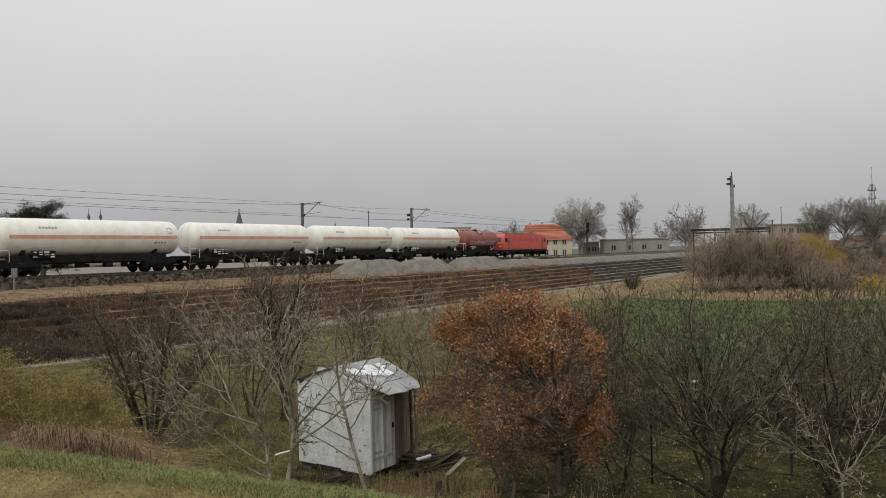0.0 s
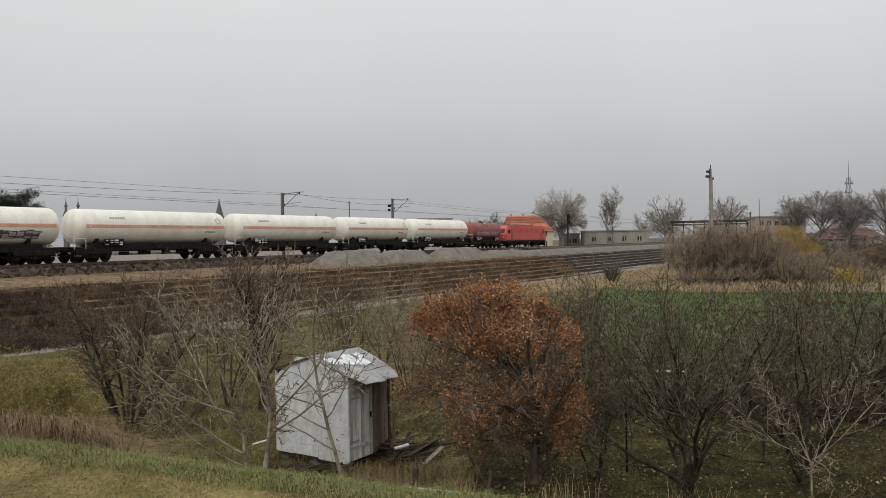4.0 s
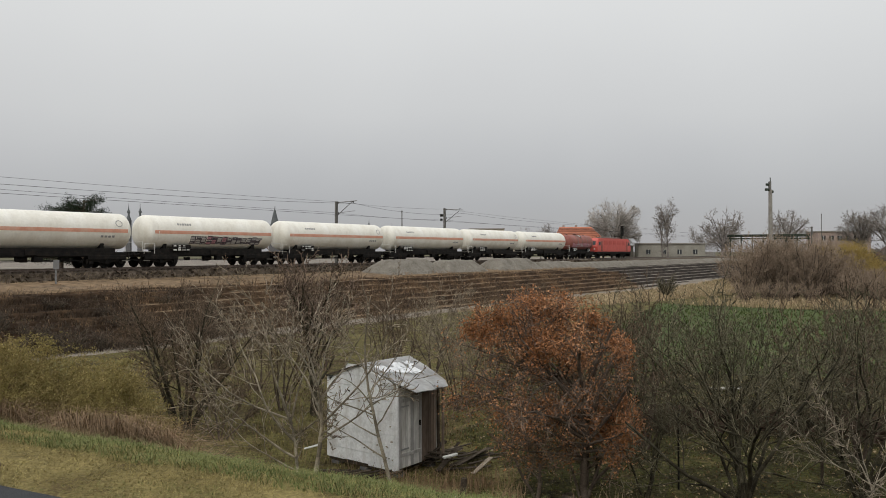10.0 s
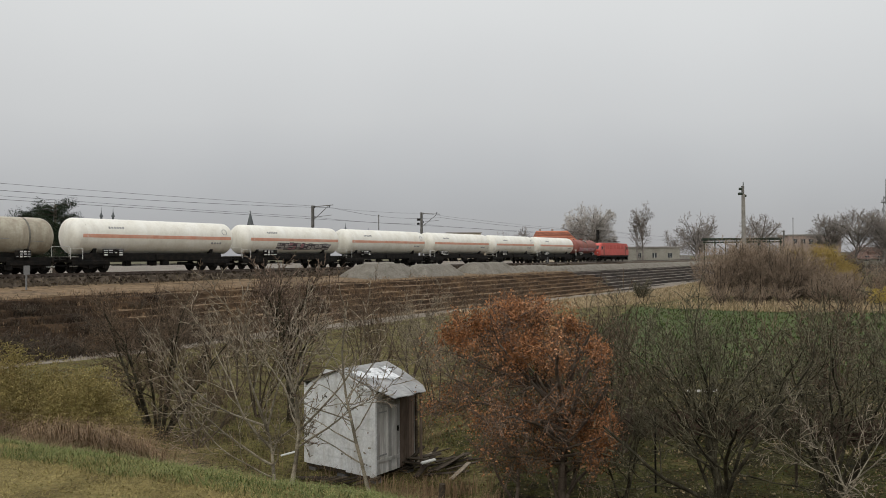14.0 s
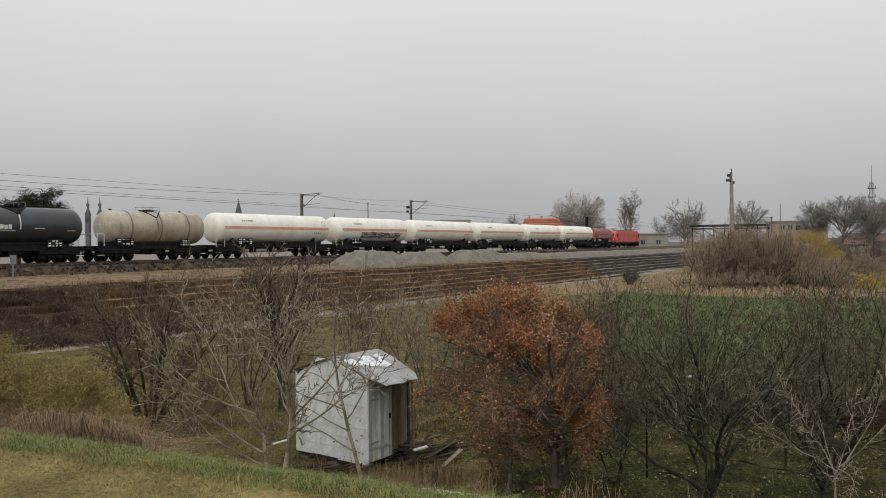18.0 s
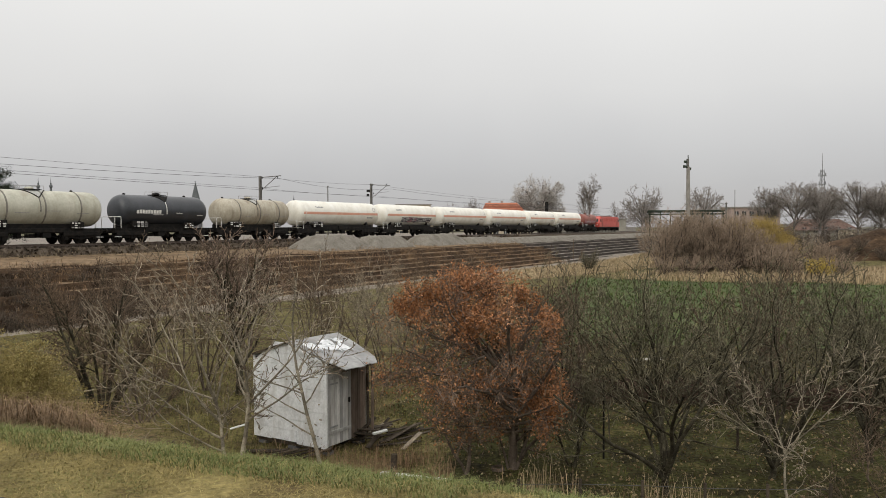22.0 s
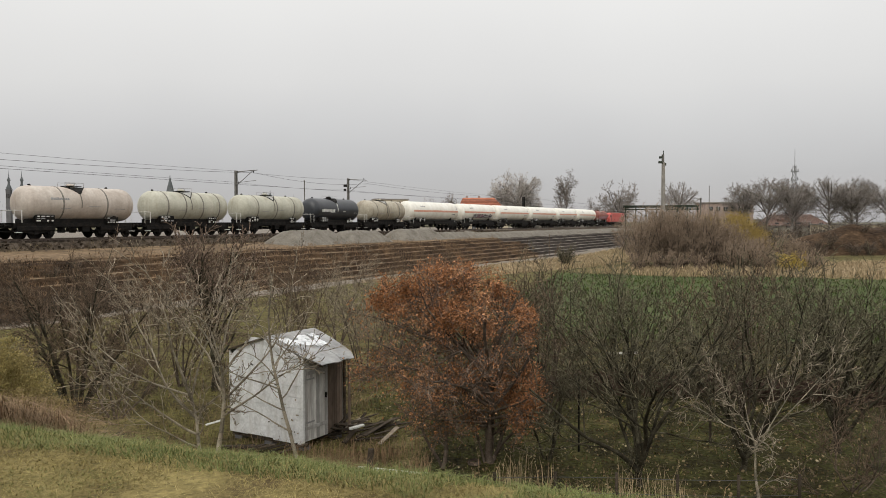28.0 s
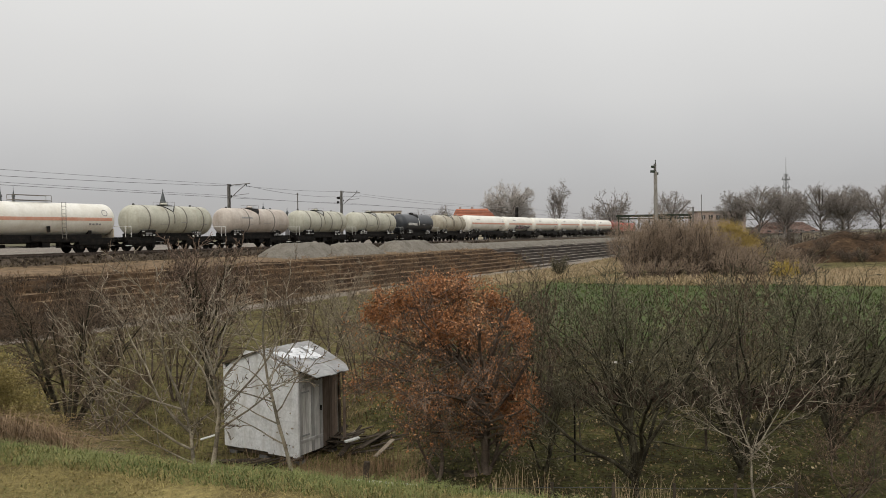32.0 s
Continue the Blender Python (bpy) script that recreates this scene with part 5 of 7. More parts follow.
bare_tree("young_tree", 7.55, 14.4, 45, [(0, 0, -0.1, -0.12, 0, 1, 1.45, 0.035)] + [(0, 0, 1.1 + 0.05 * i, math.cos(1.05 * i + 0.3), 0.7 * math.sin(1.05 * i + 0.3), (0.9, 0.25, 1.5, 0.6, 0.15, 1.1)[i], (1.9, 1.6, 1.5, 1.8, 1.3, 2.0)[i], 0.015) for i in range(6)],
          levels((5, 4, 2), ratio=(0.5, 0.5, 0.5), jitter=(0.10, 0.14, 0.16, 0.16), up=(0.01, 0.02, 0.0, 0), bare=(0.25, 0.15, 0.1), n=(7, 5, 3, 2)), "bark_grey", "twig_pale", "small pale pruned tree with arching bare limbs", thick=0.0075)
bare_tree("shrub", 9.8, 14.9, 46, fan(46, 9, 62, 1.7, 0.018, 0.05), levels((6, 5, 3), ratio=(0.6, 0.6, 0.6), jitter=(0.16, 0.2, 0.2, 0.2), **NEAR),
          "bark_brown", "twig_brown", "low brown bare shrub on the grass", "shrub", thick=0.006)
for i, (x, y, k) in enumerate([(3.7, 23.0, 0), (5.9, 27.5, 1), (8.2, 25.5, 1), (2.7, 26.5, 0), (4.9, 21.8, 0), (11.5, 24.5, 0), (10.2, 20.6, 0), (14.6, 23.0, 1)]):
    bare_tree("shrub", x, y, 140 + i, fan(140 + i, 8, 26, 3.0, 0.04, 0.06), levels((6, 5, 2), up=(0.04, 0.06, 0.06, 0.05), **NEAR), "bark_brown" if k == 0 else "bark_dark", "twig_brown" if k == 0 else "twig_dark",
              "thin upright bare shrub in the garden thicket", "shrub", "bare shrubs in the garden thicket", thick=0.009)
bare_tree("young_tree", 4.0, 17.6, 40, fan(40, 3, 22, 2.4, 0.035, 0.05), levels((7, 6, 4), **NEAR), "bark_dark", "twig_dark", "slim dark bare sapling beside the oak", "tree")

# -- trees round the shed
LONG = dict(jitter=(0.08, 0.14, 0.16, 0.16), ratio=(0.62, 0.55, 0.5), angle=(42, 46, 48), n=(8, 7, 5, 3))
bare_tree("walnut_tree", -3.66, 17.7, 51, [(0, 0, -0.1, 0.0, 0.02, 1, 2.9, 0.072), (0, 0, 1.35, 0.8, 0.1, 0.45, 2.2, 0.03), (0, 0, 1.75, 0.75, -0.3, 0.6, 2.6, 0.03), (0, 0, 2.0, -0.55, 0.2, 0.75, 1.9, 0.032), (0, 0, 2.3, 0.4, 0.3, 0.9, 1.8, 0.032), (0, 0, 2.5, -0.3, -0.2, 1.0, 1.7, 0.028), (0, 0, 2.7, 0.15, 0.2, 1.0, 1.5, 0.026)],
          levels((5, 4, 2), up=(0.03, 0.05, 0.05, 0.03), bare=(0.35, 0.2, 0.1), **LONG), "bark_grey", "twig_pale", "slender pale-barked bare tree beside the shed", thick=0.0095)
bare_tree("walnut_tree", -4.12, 18.3, 52, [(0, 0, -0.1, -0.08, 0, 1, 1.9, 0.06), (0, 0, 0.8, -0.9, 0.1, 0.3, 2.9, 0.03), (0, 0, 1.2, -0.75, 0.2, 0.7, 3.0, 0.034), (0, 0, 1.5, -0.35, -0.3, 0.95, 2.9, 0.034), (0, 0, 1.3, 0.55, -0.2, 0.35, 1.2, 0.028), (0, 0, 1.7, -0.9, -0.4, 0.45, 2.6, 0.03), (0, 0, 0.5, -0.8, -0.3, 0.35, 2.2, 0.024), (0, 0, 1.7, 0.2, 0.2, 1, 2.4, 0.028)],
          levels((5, 4, 2), up=(0.02, 0.05, 0.05, 0.03), bare=(0.3, 0.2, 0.1), **LONG), "bark_grey", "twig_pale", "old pruned pale-barked tree with a broken crooked trunk", thick=0.0095)
bare_tree("walnut_tree", -1.75, 17.9, 53, [(0, 0, -0.1, -0.10, 0, 1, 4.4, 0.052), (0, 0, 1.0, -0.85, -0.1, 0.45, 1.7, 0.02), (0, 0, 1.5, -0.8, 0.1, 0.25, 1.5, 0.018), (0, 0, 1.75, 0.6, 0.1, 0.8, 1.7, 0.02), (0, 0, 2.0, -0.85, -0.2, 0.5, 1.7, 0.02), (0, 0, 2.5, 0.5, -0.1, 0.9, 1.7, 0.02), (0, 0, 3.0, -0.4, 0.1, 0.9, 1.5, 0.018)],
          levels((4, 3, 2), up=(0.0, 0.04, 0.04, 0.03), bare=(0.45, 0.2, 0.1), **{**LONG, "ratio": (0.35, 0.5, 0.5)}), "bark_grey", "twig_brown", "thin bare tree growing close in front of the shed", thick=0.0075)
bare_tree("tree", -5.3, 25.6, 54, [(0, 0, -0.1, 0.02, 0, 1, 2.6, 0.15)] + [(0, 0, 1.5 + 0.2 * i, 0.62 * math.cos(i * 2.1), 0.62 * math.sin(i * 2.1), 0.9, 2.5 - 0.05 * i, 0.05) for i in range(9)],
          levels((6, 5, 3), up=(0.03, 0.06, 0.06, 0.04), bare=(0.3, 0.15, 0.1), **LONG), "bark_dark", "twig_rosy", "dark thick-stemmed bare tree with upright shoots behind the shed", thick=0.011)
bare_tree("small_tree", -8.95, 23.6, 55, fan(55, 9, 23, 3.3, 0.07, 0.14), levels((8, 7, 5), jitter=(0.035, 0.1, 0.14, 0.16), up=(0.01, 0.03, 0.03, 0.02), bare=(0.4, 0.15, 0.1), **NEAR), "bark_dark", "twig_brown", "dense vase-shaped bare tree in the rough grass")
bare_tree("small_tree", -7.4, 22.4, 56, fan(56, 5, 34, 2.0, 0.035, 0.06), levels((7, 6, 4), **NEAR), "bark_brown", "twig_brown", "small forked bare tree in the rough grass")
bare_tree("small_tree", -6.6, 26.5, 57, fan(57, 5, 22, 3.0, 0.035, 0.06), levels((7, 6, 4), **NEAR), "bark_brown", "twig_brown", "small thin bare tree in the rough grass")
bare_tree("small_tree", -8.6, 30.5, 58, fan(58, 5, 22, 3.0, 0.035, 0.06), levels((7, 6, 4), **NEAR), "bark_brown", "twig_pale", "small thin bare tree near the pale track")
for i, (x, y) in enumerate([(-1.7, 35), (0.9, 33), (-4.2, 37), (-7.0, 36), (2.6, 38), (-2.6, 29.5), (-0.4, 27)]):
    bare_tree("shrub", x, y, 60 + i, fan(60 + i, 6, 21, 3.1, 0.032, 0.08), levels((7, 5, 4), up=(0.05, 0.07, 0.07, 0.05), **NEAR), "bark_brown", "twig_brown" if i % 3 else "twig_pale",
              "sparse upright bare shrub below the embankment", "shrub", "bare shrubs below the embankment", thick=0.005)

# -- shrubs on the road bank
def dome_shrub(name, label, category, group, x, y, seed, rx, rz, n, k, mats, low=0.55, bud=0.0, z=None):
    """A dense rounded shrub of fine shoots that end at an uneven dome. k: how coarse its shoots are; mats: wood, shoots, buds."""
    rng = random.Random(seed)
    ob = thing(name, label, category, group, at=pose(x, y, ground_z(x, y) if z is None else z))
    wood, fine, buds = [], [], []
    for i in range(n):
        w, r = rng.uniform(0, 6.283), rx * math.sqrt(rng.random())
        tx, ty = r * math.cos(w), r * math.sin(w)
        lump = 1 + 0.22 * noise.noise((tx * 1.6 / k + seed, ty * 1.6 / k, 2.0))
        tz = rz * lump * max(0.25, 1 - (r / rx) ** 2) ** 0.45 * rng.uniform(low, 1.04)
        p, q = Vector((tx * 0.25, ty * 0.25, -0.05)), Vector((tx, ty, tz))
        m = 5
        last = p
        for s_ in range(1, m + 1):
            f = s_ / m
            at = p.lerp(q, f) + Vector((rng.gauss(0, 0.02 * k), rng.gauss(0, 0.02 * k), 0.22 * tz * math.sin(f * 3.1416)))
            (wood if s_ < 4 else fine).append((*last, *at, (0.0055 - 0.0035 * (s_ - 1) / m) * k, (0.0055 - 0.0035 * s_ / m) * k))
            if s_ > 2:
                for _ in range(3):
                    e = at + Vector((rng.gauss(0, 0.09), rng.gauss(0, 0.09), rng.uniform(-0.02, 0.13))) * k
                    fine.append((*at, *e, 0.002 * k, 0.0012 * k))
                    for _ in range(8 if bud else 0):
                        g = at.lerp(e, rng.uniform(0.1, 1.15))
                        buds.append((g.x + rng.gauss(0, 0.02), g.y + rng.gauss(0, 0.02), g.z + rng.gauss(0, 0.02)))
            last = at
    part("trunk", tubes("trunk", wood, 4), M[mats[0]], ob)
    part("crown", tubes("crown", fine, 3), M[mats[1]], ob, "fine crowded shoots")
    if bud:
        part("foliage", leaf_mesh("foliage", buds, bud, seed, -0.3, 0.42), M[mats[2]], ob, "opening olive-yellow buds")


for i, (x, y, rx, rz, n) in enumerate([(-5.0, 10.3, 1.0, 1.95, 700), (-6.1, 10.9, 1.15, 2.15, 800), (-7.2, 11.3, 1.1, 2.1, 560), (-4.25, 10.6, 0.8, 1.35, 460), (-6.2, 9.7, 0.8, 1.35, 380)]):
    dome_shrub("willow_shrub", "dense olive-green budding shrub on the grassy bank", "shrub", "olive shrubs on the bank", x, y, 80 + i, rx, rz, n, 1.0, ("twig_red", "twig_olive", "bud_olive"), bud=0.031)


# -- thickets built once and copied
FAR = dict(n=(5, 3, 1, 1))


def thicket(seed, n, spread, length, bark, twig, label, kids=(6, 5, 4), thick=0.013, name="shrub", reach=0.12, dome=None, **kw):
    kw = {**FAR, **kw}
    return bare_tree(name, 0, 0, seed, fan(seed, n, spread, length, 0.05, reach), levels(kids, **kw), bark, twig, label, "shrub", z=-400, thick=thick, dome=dome)


def plant(proto, spots, group):
    """Moves the first plant to its place and copies it to the other spots of x, y, turn, z."""
    for i, (x, y, turn, z, *size) in enumerate(spots):
        m = pose(x, y, z, 0, 0, turn) @ Matrix.Scale(size[0] if size else 1.0, 4)
        if i == 0:
            proto.matrix_basis = m
            proto["group"] = group
        else:
            copy_thing(proto, m)


def scatter_on(n, seed, pick, keep):
    rng = np.random.RandomState(seed)
    out = []
    while len(out) < n:
        x, y = pick(rng)
        if keep(x, y):
            out.append((x, y, ground_z(x, y) - 0.02))
    return out


rng_p = random.Random(3)
dark_a = thicket(91, 11, 48, 1.9, "bark_dark", "brush_dark", "dark tangled bare brush on the embankment slope", thick=0.016, reach=0.2)
dark_b = thicket(92, 11, 48, 1.8, "bark_dark", "brush_dark", "brown tangled bare brush on the embankment slope", thick=0.016, reach=0.2)
for proto, k in ((dark_a, 0), (dark_b, 1)):
    spots = []
    for i in range(13):
        s = 9 + 2.15 * i + rng_p.uniform(-0.7, 0.7)
        e = (10.8, 13.2, 15.6)[(i + k) % 3] + rng_p.uniform(-0.8, 0.8)
        x, y = plan(s, e)
        spots.append((x, y, rng_p.uniform(0, 360), gz(x, y), (0.5, 0.75, 0.95)[(i + k) % 3]))
    for i in range(8):
        x, y = plan(6.5 + 2.1 * i + rng_p.uniform(-0.8, 0.8), (12.2, 14.6)[(i + k) % 2] + rng_p.uniform(-0.8, 0.8))
        spots.append((x, y, rng_p.uniform(0, 360), gz(x, y), (0.72, 1.0)[(i + k) % 2]))
    plant(proto, spots, "brush on the embankment slope")
brown_a = thicket(93, 9, 27, 5.3, "bark_brown", "twig_haze", "tall brown bare shrub at the edge of the field", kids=(8, 6, 4), thick=0.013, reach=0.25, dome=(0, 0, 3.4, 2.7, 3.5))
brown_b = thicket(94, 9, 30, 4.8, "bark_brown", "twig_haze", "tall brown bare shrub at the edge of the field", kids=(8, 6, 4), thick=0.013, reach=0.25, dome=(0, 0, 3.0, 2.8, 3.1))
for proto, k in ((brown_a, 0), (brown_b, 1)):
    spots = []
    for i in range(15):
        a = (i + 0.5 * k) / 14.5
        x, y = 33.0 + 17.5 * a + rng_p.uniform(-1, 1), 93 - 1 * a + rng_p.uniform(-3, 6)
        spots.append((x, y, rng_p.uniform(0, 360), gz(x, y), rng_p.uniform(0.85, 1.2) if x < 42 else rng_p.uniform(0.68, 0.85) if x < 44 else rng_p.uniform(0.46, 0.6)))
    plant(proto, spots, "tall shrubs behind the field")
low_brown = thicket(89, 9, 40, 1.7, "bark_brown", "twig_haze", "low brown bare shrub among dry reeds", thick=0.016, reach=0.2)
plant(low_brown, [(22.5 + 2.1 * i + rng_p.uniform(-0.6, 0.6), 89.5 - 0.6 * i + rng_p.uniform(-1, 1.5), 47 * i, 0.0) for i in range(4, 8)] + [(43.0, 83.0, 10, 0), (47.5, 80.5, 120, 0), (49.5, 83, 220, 0), (46.0, 86.0, 300, 0)], "low shrubs among the reeds")
mound_a = thicket(95, 8, 36, 2.8, "bark_dark", "brush_dark", "dark brown bare brush on a low mound", thick=0.02, reach=0.25)
spots = []
for i in range(30):
    x, y = 68 + 1.25 * i + rng_p.uniform(-1, 1), 119 + rng_p.uniform(-6, 4) - 0.1 * i
    spots.append((x, y, rng_p.uniform(0, 360), max(0.0, 4.4 * max(0, 1 - ((x - 87) / 18) ** 2) ** 0.5 * max(0, 1 - ((y - 123) / 7) ** 2) - 0.4), rng_p.uniform(0.6, 0.9)))
for i in range(15):
    x, y = 78 + 3.6 * i + rng_p.uniform(-1.2, 1.2), 154 + rng_p.uniform(-4, 4)
    spots.append((x, y, rng_p.uniform(0, 360), 0.0, rng_p.uniform(1.7, 2.2)))
plant(mound_a, spots, "dark brush on and behind the mound")
small_dark = thicket(96, 8, 30, 1.9, "bark_dark", "twig_dark", "lone dark round bush beside the pale track", kids=(7, 6, 5), thick=0.016)
small_dark.matrix_basis = pose(24.3, 97, gz(24.3, 97))

stuff("bramble", blades("bramble", scatter_on(15000, 17, lambda r: plan(r.uniform(3, 36), r.uniform(8.9, 16.6)), lambda x, y: noise.noise((x * 0.3, y * 0.3, 2.0)) > -0.35), 0.62, 0.022, 17, 1.2, 0.8), M["brush_fine"], "dark low tangle of bramble and dead weeds on the slope", "bramble")

# golden willow and forsythia behind the field
for x, y, rx, rz, seed in ((48.9, 101, 4.4, 6.7, 97), (45.6, 103, 3.5, 6.0, 98)):
    dome_shrub("willow_tree", "rounded willow with golden-yellow bare shoots", "tree", "golden willows behind the field", x, y, seed, rx, rz, 1100, 7.0, ("bark_brown", "twig_yellow"), low=0.45)
bare_tree("forsythia_shrub", 44.3, 78.6, 99, fan(99, 10, 40, 1.6, 0.03, 0.2), levels((6, 5, 4), **FAR), "bark_brown", "twig_yellow", "bright yellow flowering shrub at the field's edge", "shrub", leaves=("forsythia", 0.13, 0.9, 0.08), thick=0.008)
bare_tree("fruit_tree", 40.6, 84.0, 100, [(0, 0, -0.1, -0.1, 0, 1, 1.8, 0.14)] + fan(100, 6, 50, 3.0, 0.09, 0.1), levels((7, 6, 5), **FAR), "bark_dark", "twig_haze", "low dark fruit tree on dry grass beyond the field", thick=0.013)
bare_tree("fruit_tree", 42.6, 83.5, 101, [(0, 0, -0.1, 0.15, 0, 1, 1.8, 0.14)] + fan(101, 6, 50, 3.0, 0.09, 0.1), levels((7, 6, 5), **FAR), "bark_dark", "twig_haze", "low dark fruit tree on dry grass beyond the field", thick=0.013)


# -- tall trees behind the track and on the skyline
def round_tree(seed, h, fork, spread, r, bark, twig, label, limbs=8, thick=0.03, kids=(7, 6, 4), dome=None):
    """A trunk that forks at a share of its height into limbs that open into a round crown."""
    rng = random.Random(seed)
    rows = [(0, 0, -0.2, 0.02, 0.01, 1, h * 0.55, r)]
    for i in range(limbs):
        w = i * 2.4 + rng.uniform(-0.3, 0.3)
        t = math.tan(radians(spread * rng.uniform(0.45, 1.15)))
        k = 1 / math.sqrt(1 + t * t)
        rows.append((0, 0, h * fork * rng.uniform(0.75, 1.7), math.cos(w) * t * k, math.sin(w) * t * k, k, h * (1 - fork) * rng.uniform(0.46, 0.62), r * 0.42))
    return bare_tree("tree", 0, 0, seed, rows, levels(kids, jitter=(0.05, 0.12, 0.15, 0.18), up=(0.012, 0.0, 0.0, 0.0), angle=(50, 50, 50), ratio=(0.55, 0.55, 0.6), thin=(0.5, 0.6, 0.6), n=(6, 4, 1, 1), bare=(0.22, 0.15, 0.1)),
                     bark, twig, label, z=-400, thick=thick, dome=dome)


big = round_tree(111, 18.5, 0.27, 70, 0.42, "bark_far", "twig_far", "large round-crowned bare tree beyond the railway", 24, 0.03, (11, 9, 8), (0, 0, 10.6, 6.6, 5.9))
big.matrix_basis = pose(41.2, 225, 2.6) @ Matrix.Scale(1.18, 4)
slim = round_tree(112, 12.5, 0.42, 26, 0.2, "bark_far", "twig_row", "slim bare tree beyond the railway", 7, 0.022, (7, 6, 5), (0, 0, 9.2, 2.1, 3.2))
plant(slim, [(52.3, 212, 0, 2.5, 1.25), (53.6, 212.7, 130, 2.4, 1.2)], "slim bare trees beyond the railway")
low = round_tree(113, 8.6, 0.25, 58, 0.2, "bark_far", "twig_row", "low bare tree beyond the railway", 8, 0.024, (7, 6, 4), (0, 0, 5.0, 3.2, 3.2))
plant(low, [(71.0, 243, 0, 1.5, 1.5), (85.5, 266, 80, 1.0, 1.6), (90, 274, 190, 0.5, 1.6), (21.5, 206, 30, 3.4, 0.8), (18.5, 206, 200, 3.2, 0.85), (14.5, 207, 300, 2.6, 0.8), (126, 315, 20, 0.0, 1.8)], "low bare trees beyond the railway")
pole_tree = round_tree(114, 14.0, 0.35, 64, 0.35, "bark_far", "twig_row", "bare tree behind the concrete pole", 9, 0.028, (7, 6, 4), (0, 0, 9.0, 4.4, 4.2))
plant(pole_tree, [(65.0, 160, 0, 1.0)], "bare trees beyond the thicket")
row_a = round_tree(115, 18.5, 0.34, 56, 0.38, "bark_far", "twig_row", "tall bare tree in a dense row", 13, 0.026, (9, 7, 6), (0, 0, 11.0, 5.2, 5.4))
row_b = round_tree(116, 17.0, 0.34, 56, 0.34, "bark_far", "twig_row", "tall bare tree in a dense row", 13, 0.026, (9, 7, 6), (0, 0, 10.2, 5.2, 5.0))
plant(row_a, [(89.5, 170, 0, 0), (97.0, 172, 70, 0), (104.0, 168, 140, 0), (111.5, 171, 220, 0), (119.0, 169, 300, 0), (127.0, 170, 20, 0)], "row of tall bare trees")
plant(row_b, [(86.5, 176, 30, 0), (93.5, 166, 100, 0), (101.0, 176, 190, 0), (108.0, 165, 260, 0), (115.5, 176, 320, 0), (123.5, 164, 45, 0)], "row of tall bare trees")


def pine_tree(x, y, z, height, seed):
    rng = random.Random(seed)
    ob = thing("pine_tree", "broad dark green pine behind the railway track", "tree", at=pose(x, y, z))
    segs = [(0, 0, -0.3, 0.1, 0, height * 0.45, 0.32, 0.25), (0.1, 0, height * 0.45, 0, 0.1, height * 0.92, 0.25, 0.08)]
    tufts = []
    for i in range(60):
        f = rng.uniform(0.1, 1.0)
        w = rng.uniform(0, 6.283)
        reach = (1.25 - f) ** 0.6 * height * 0.42 * rng.uniform(0.6, 1.1)
        z0 = height * f * 0.92
        p = (0, 0, z0)
        q = (reach * math.cos(w), reach * math.sin(w), z0 + reach * rng.uniform(0.05, 0.35))
        segs.append((*p, *q, 0.07, 0.03))
        for k in range(30):
            g = rng.uniform(0.3, 1.05)
            tufts.append([p[j] + (q[j] - p[j]) * g + rng.gauss(0, 0.33) for j in range(3)])
    part("trunk", tubes("trunk", segs, 6), M["bark_brown"], ob)
    spots = []
    for t in tufts:
        for k in range(17):
            spots.append([t[0] + rng.gauss(0, 0.2), t[1] + rng.gauss(0, 0.2), t[2] + rng.gauss(0, 0.1)])
    part("crown", leaf_mesh("crown", spots, 0.27, seed, -0.3, 0.19), M["pine"], ob, "dark green needles in tufts")
    return ob


pine_tree(-46.9, 91, 3.3, 9.5, 7)
pine_tree(-50.0, 91.5, 3.3, 8.2, 8)

# ---------------------------------------------------------------- grass, reeds, litter
def scatter(n, seed, fx, keep=None):
    rng = np.random.RandomState(seed)
    out = []
    while len(out) < n:
        x, y = fx(rng)
        if keep is None or keep(x, y):
            out.append((x, y, ground_z(x, y) - 0.01))
    return out


def by_crest(a0, a1, c0, c1):
    def pick(rng):
        a, c = rng.uniform(a0, a1), rng.uniform(c0, c1)
        return a * 0.907 + 0.422 * c, 5.0 - 0.422 * a + 0.907 * c
    return pick


def patchy(scale, cut, seed):
    return lambda x, y: noise.noise((x * scale, y * scale, seed)) > cut


stuff("verge_grass", blades("verge_grass", scatter(52000, 1, by_crest(-7, 4.5, -1.12, 0.6)), 0.032, 0.006, 1, 2.2, 1.4), M["grass_yellow"], "faded yellow-green mown grass on the road verge", "grass")
stuff("verge_grass", blades("verge_grass", scatter(15000, 2, by_crest(-7, 4.5, -0.2, 0.75), patchy(1.1, -0.22, 9)), 0.09, 0.006, 2, 1.2, 1.0), M["grass_green"], "longer green grass along the edge of the bank", "grass")
stuff("verge_grass", blades("verge_grass", scatter(5000, 3, by_crest(-7, 4.5, -1.12, 0.0), patchy(0.9, 0.1, 4)), 0.034, 0.006, 3, 1.8, 1.2), M["grass_olive"], "green tufts in the faded verge grass", "grass")
stuff("verge_soil", leaf_mesh("verge_soil", scatter(3000, 31, by_crest(-7, 4.5, -1.15, -0.75), patchy(0.8, 0.05, 12)), 0.045, 31, 0, 0.8), M["soil"], "crumbs of brown soil along the road edge", "soil")
stuff("dry_grass", blades("dry_grass", scatter(26000, 4, by_crest(-8.4, -4.5, 1.2, 2.9), patchy(0.7, -0.35, 21)), 0.66, 0.006, 4, 0.6, 1.5), M["grass_rust"], "long drooping dry brown grass on the bank", "grass")
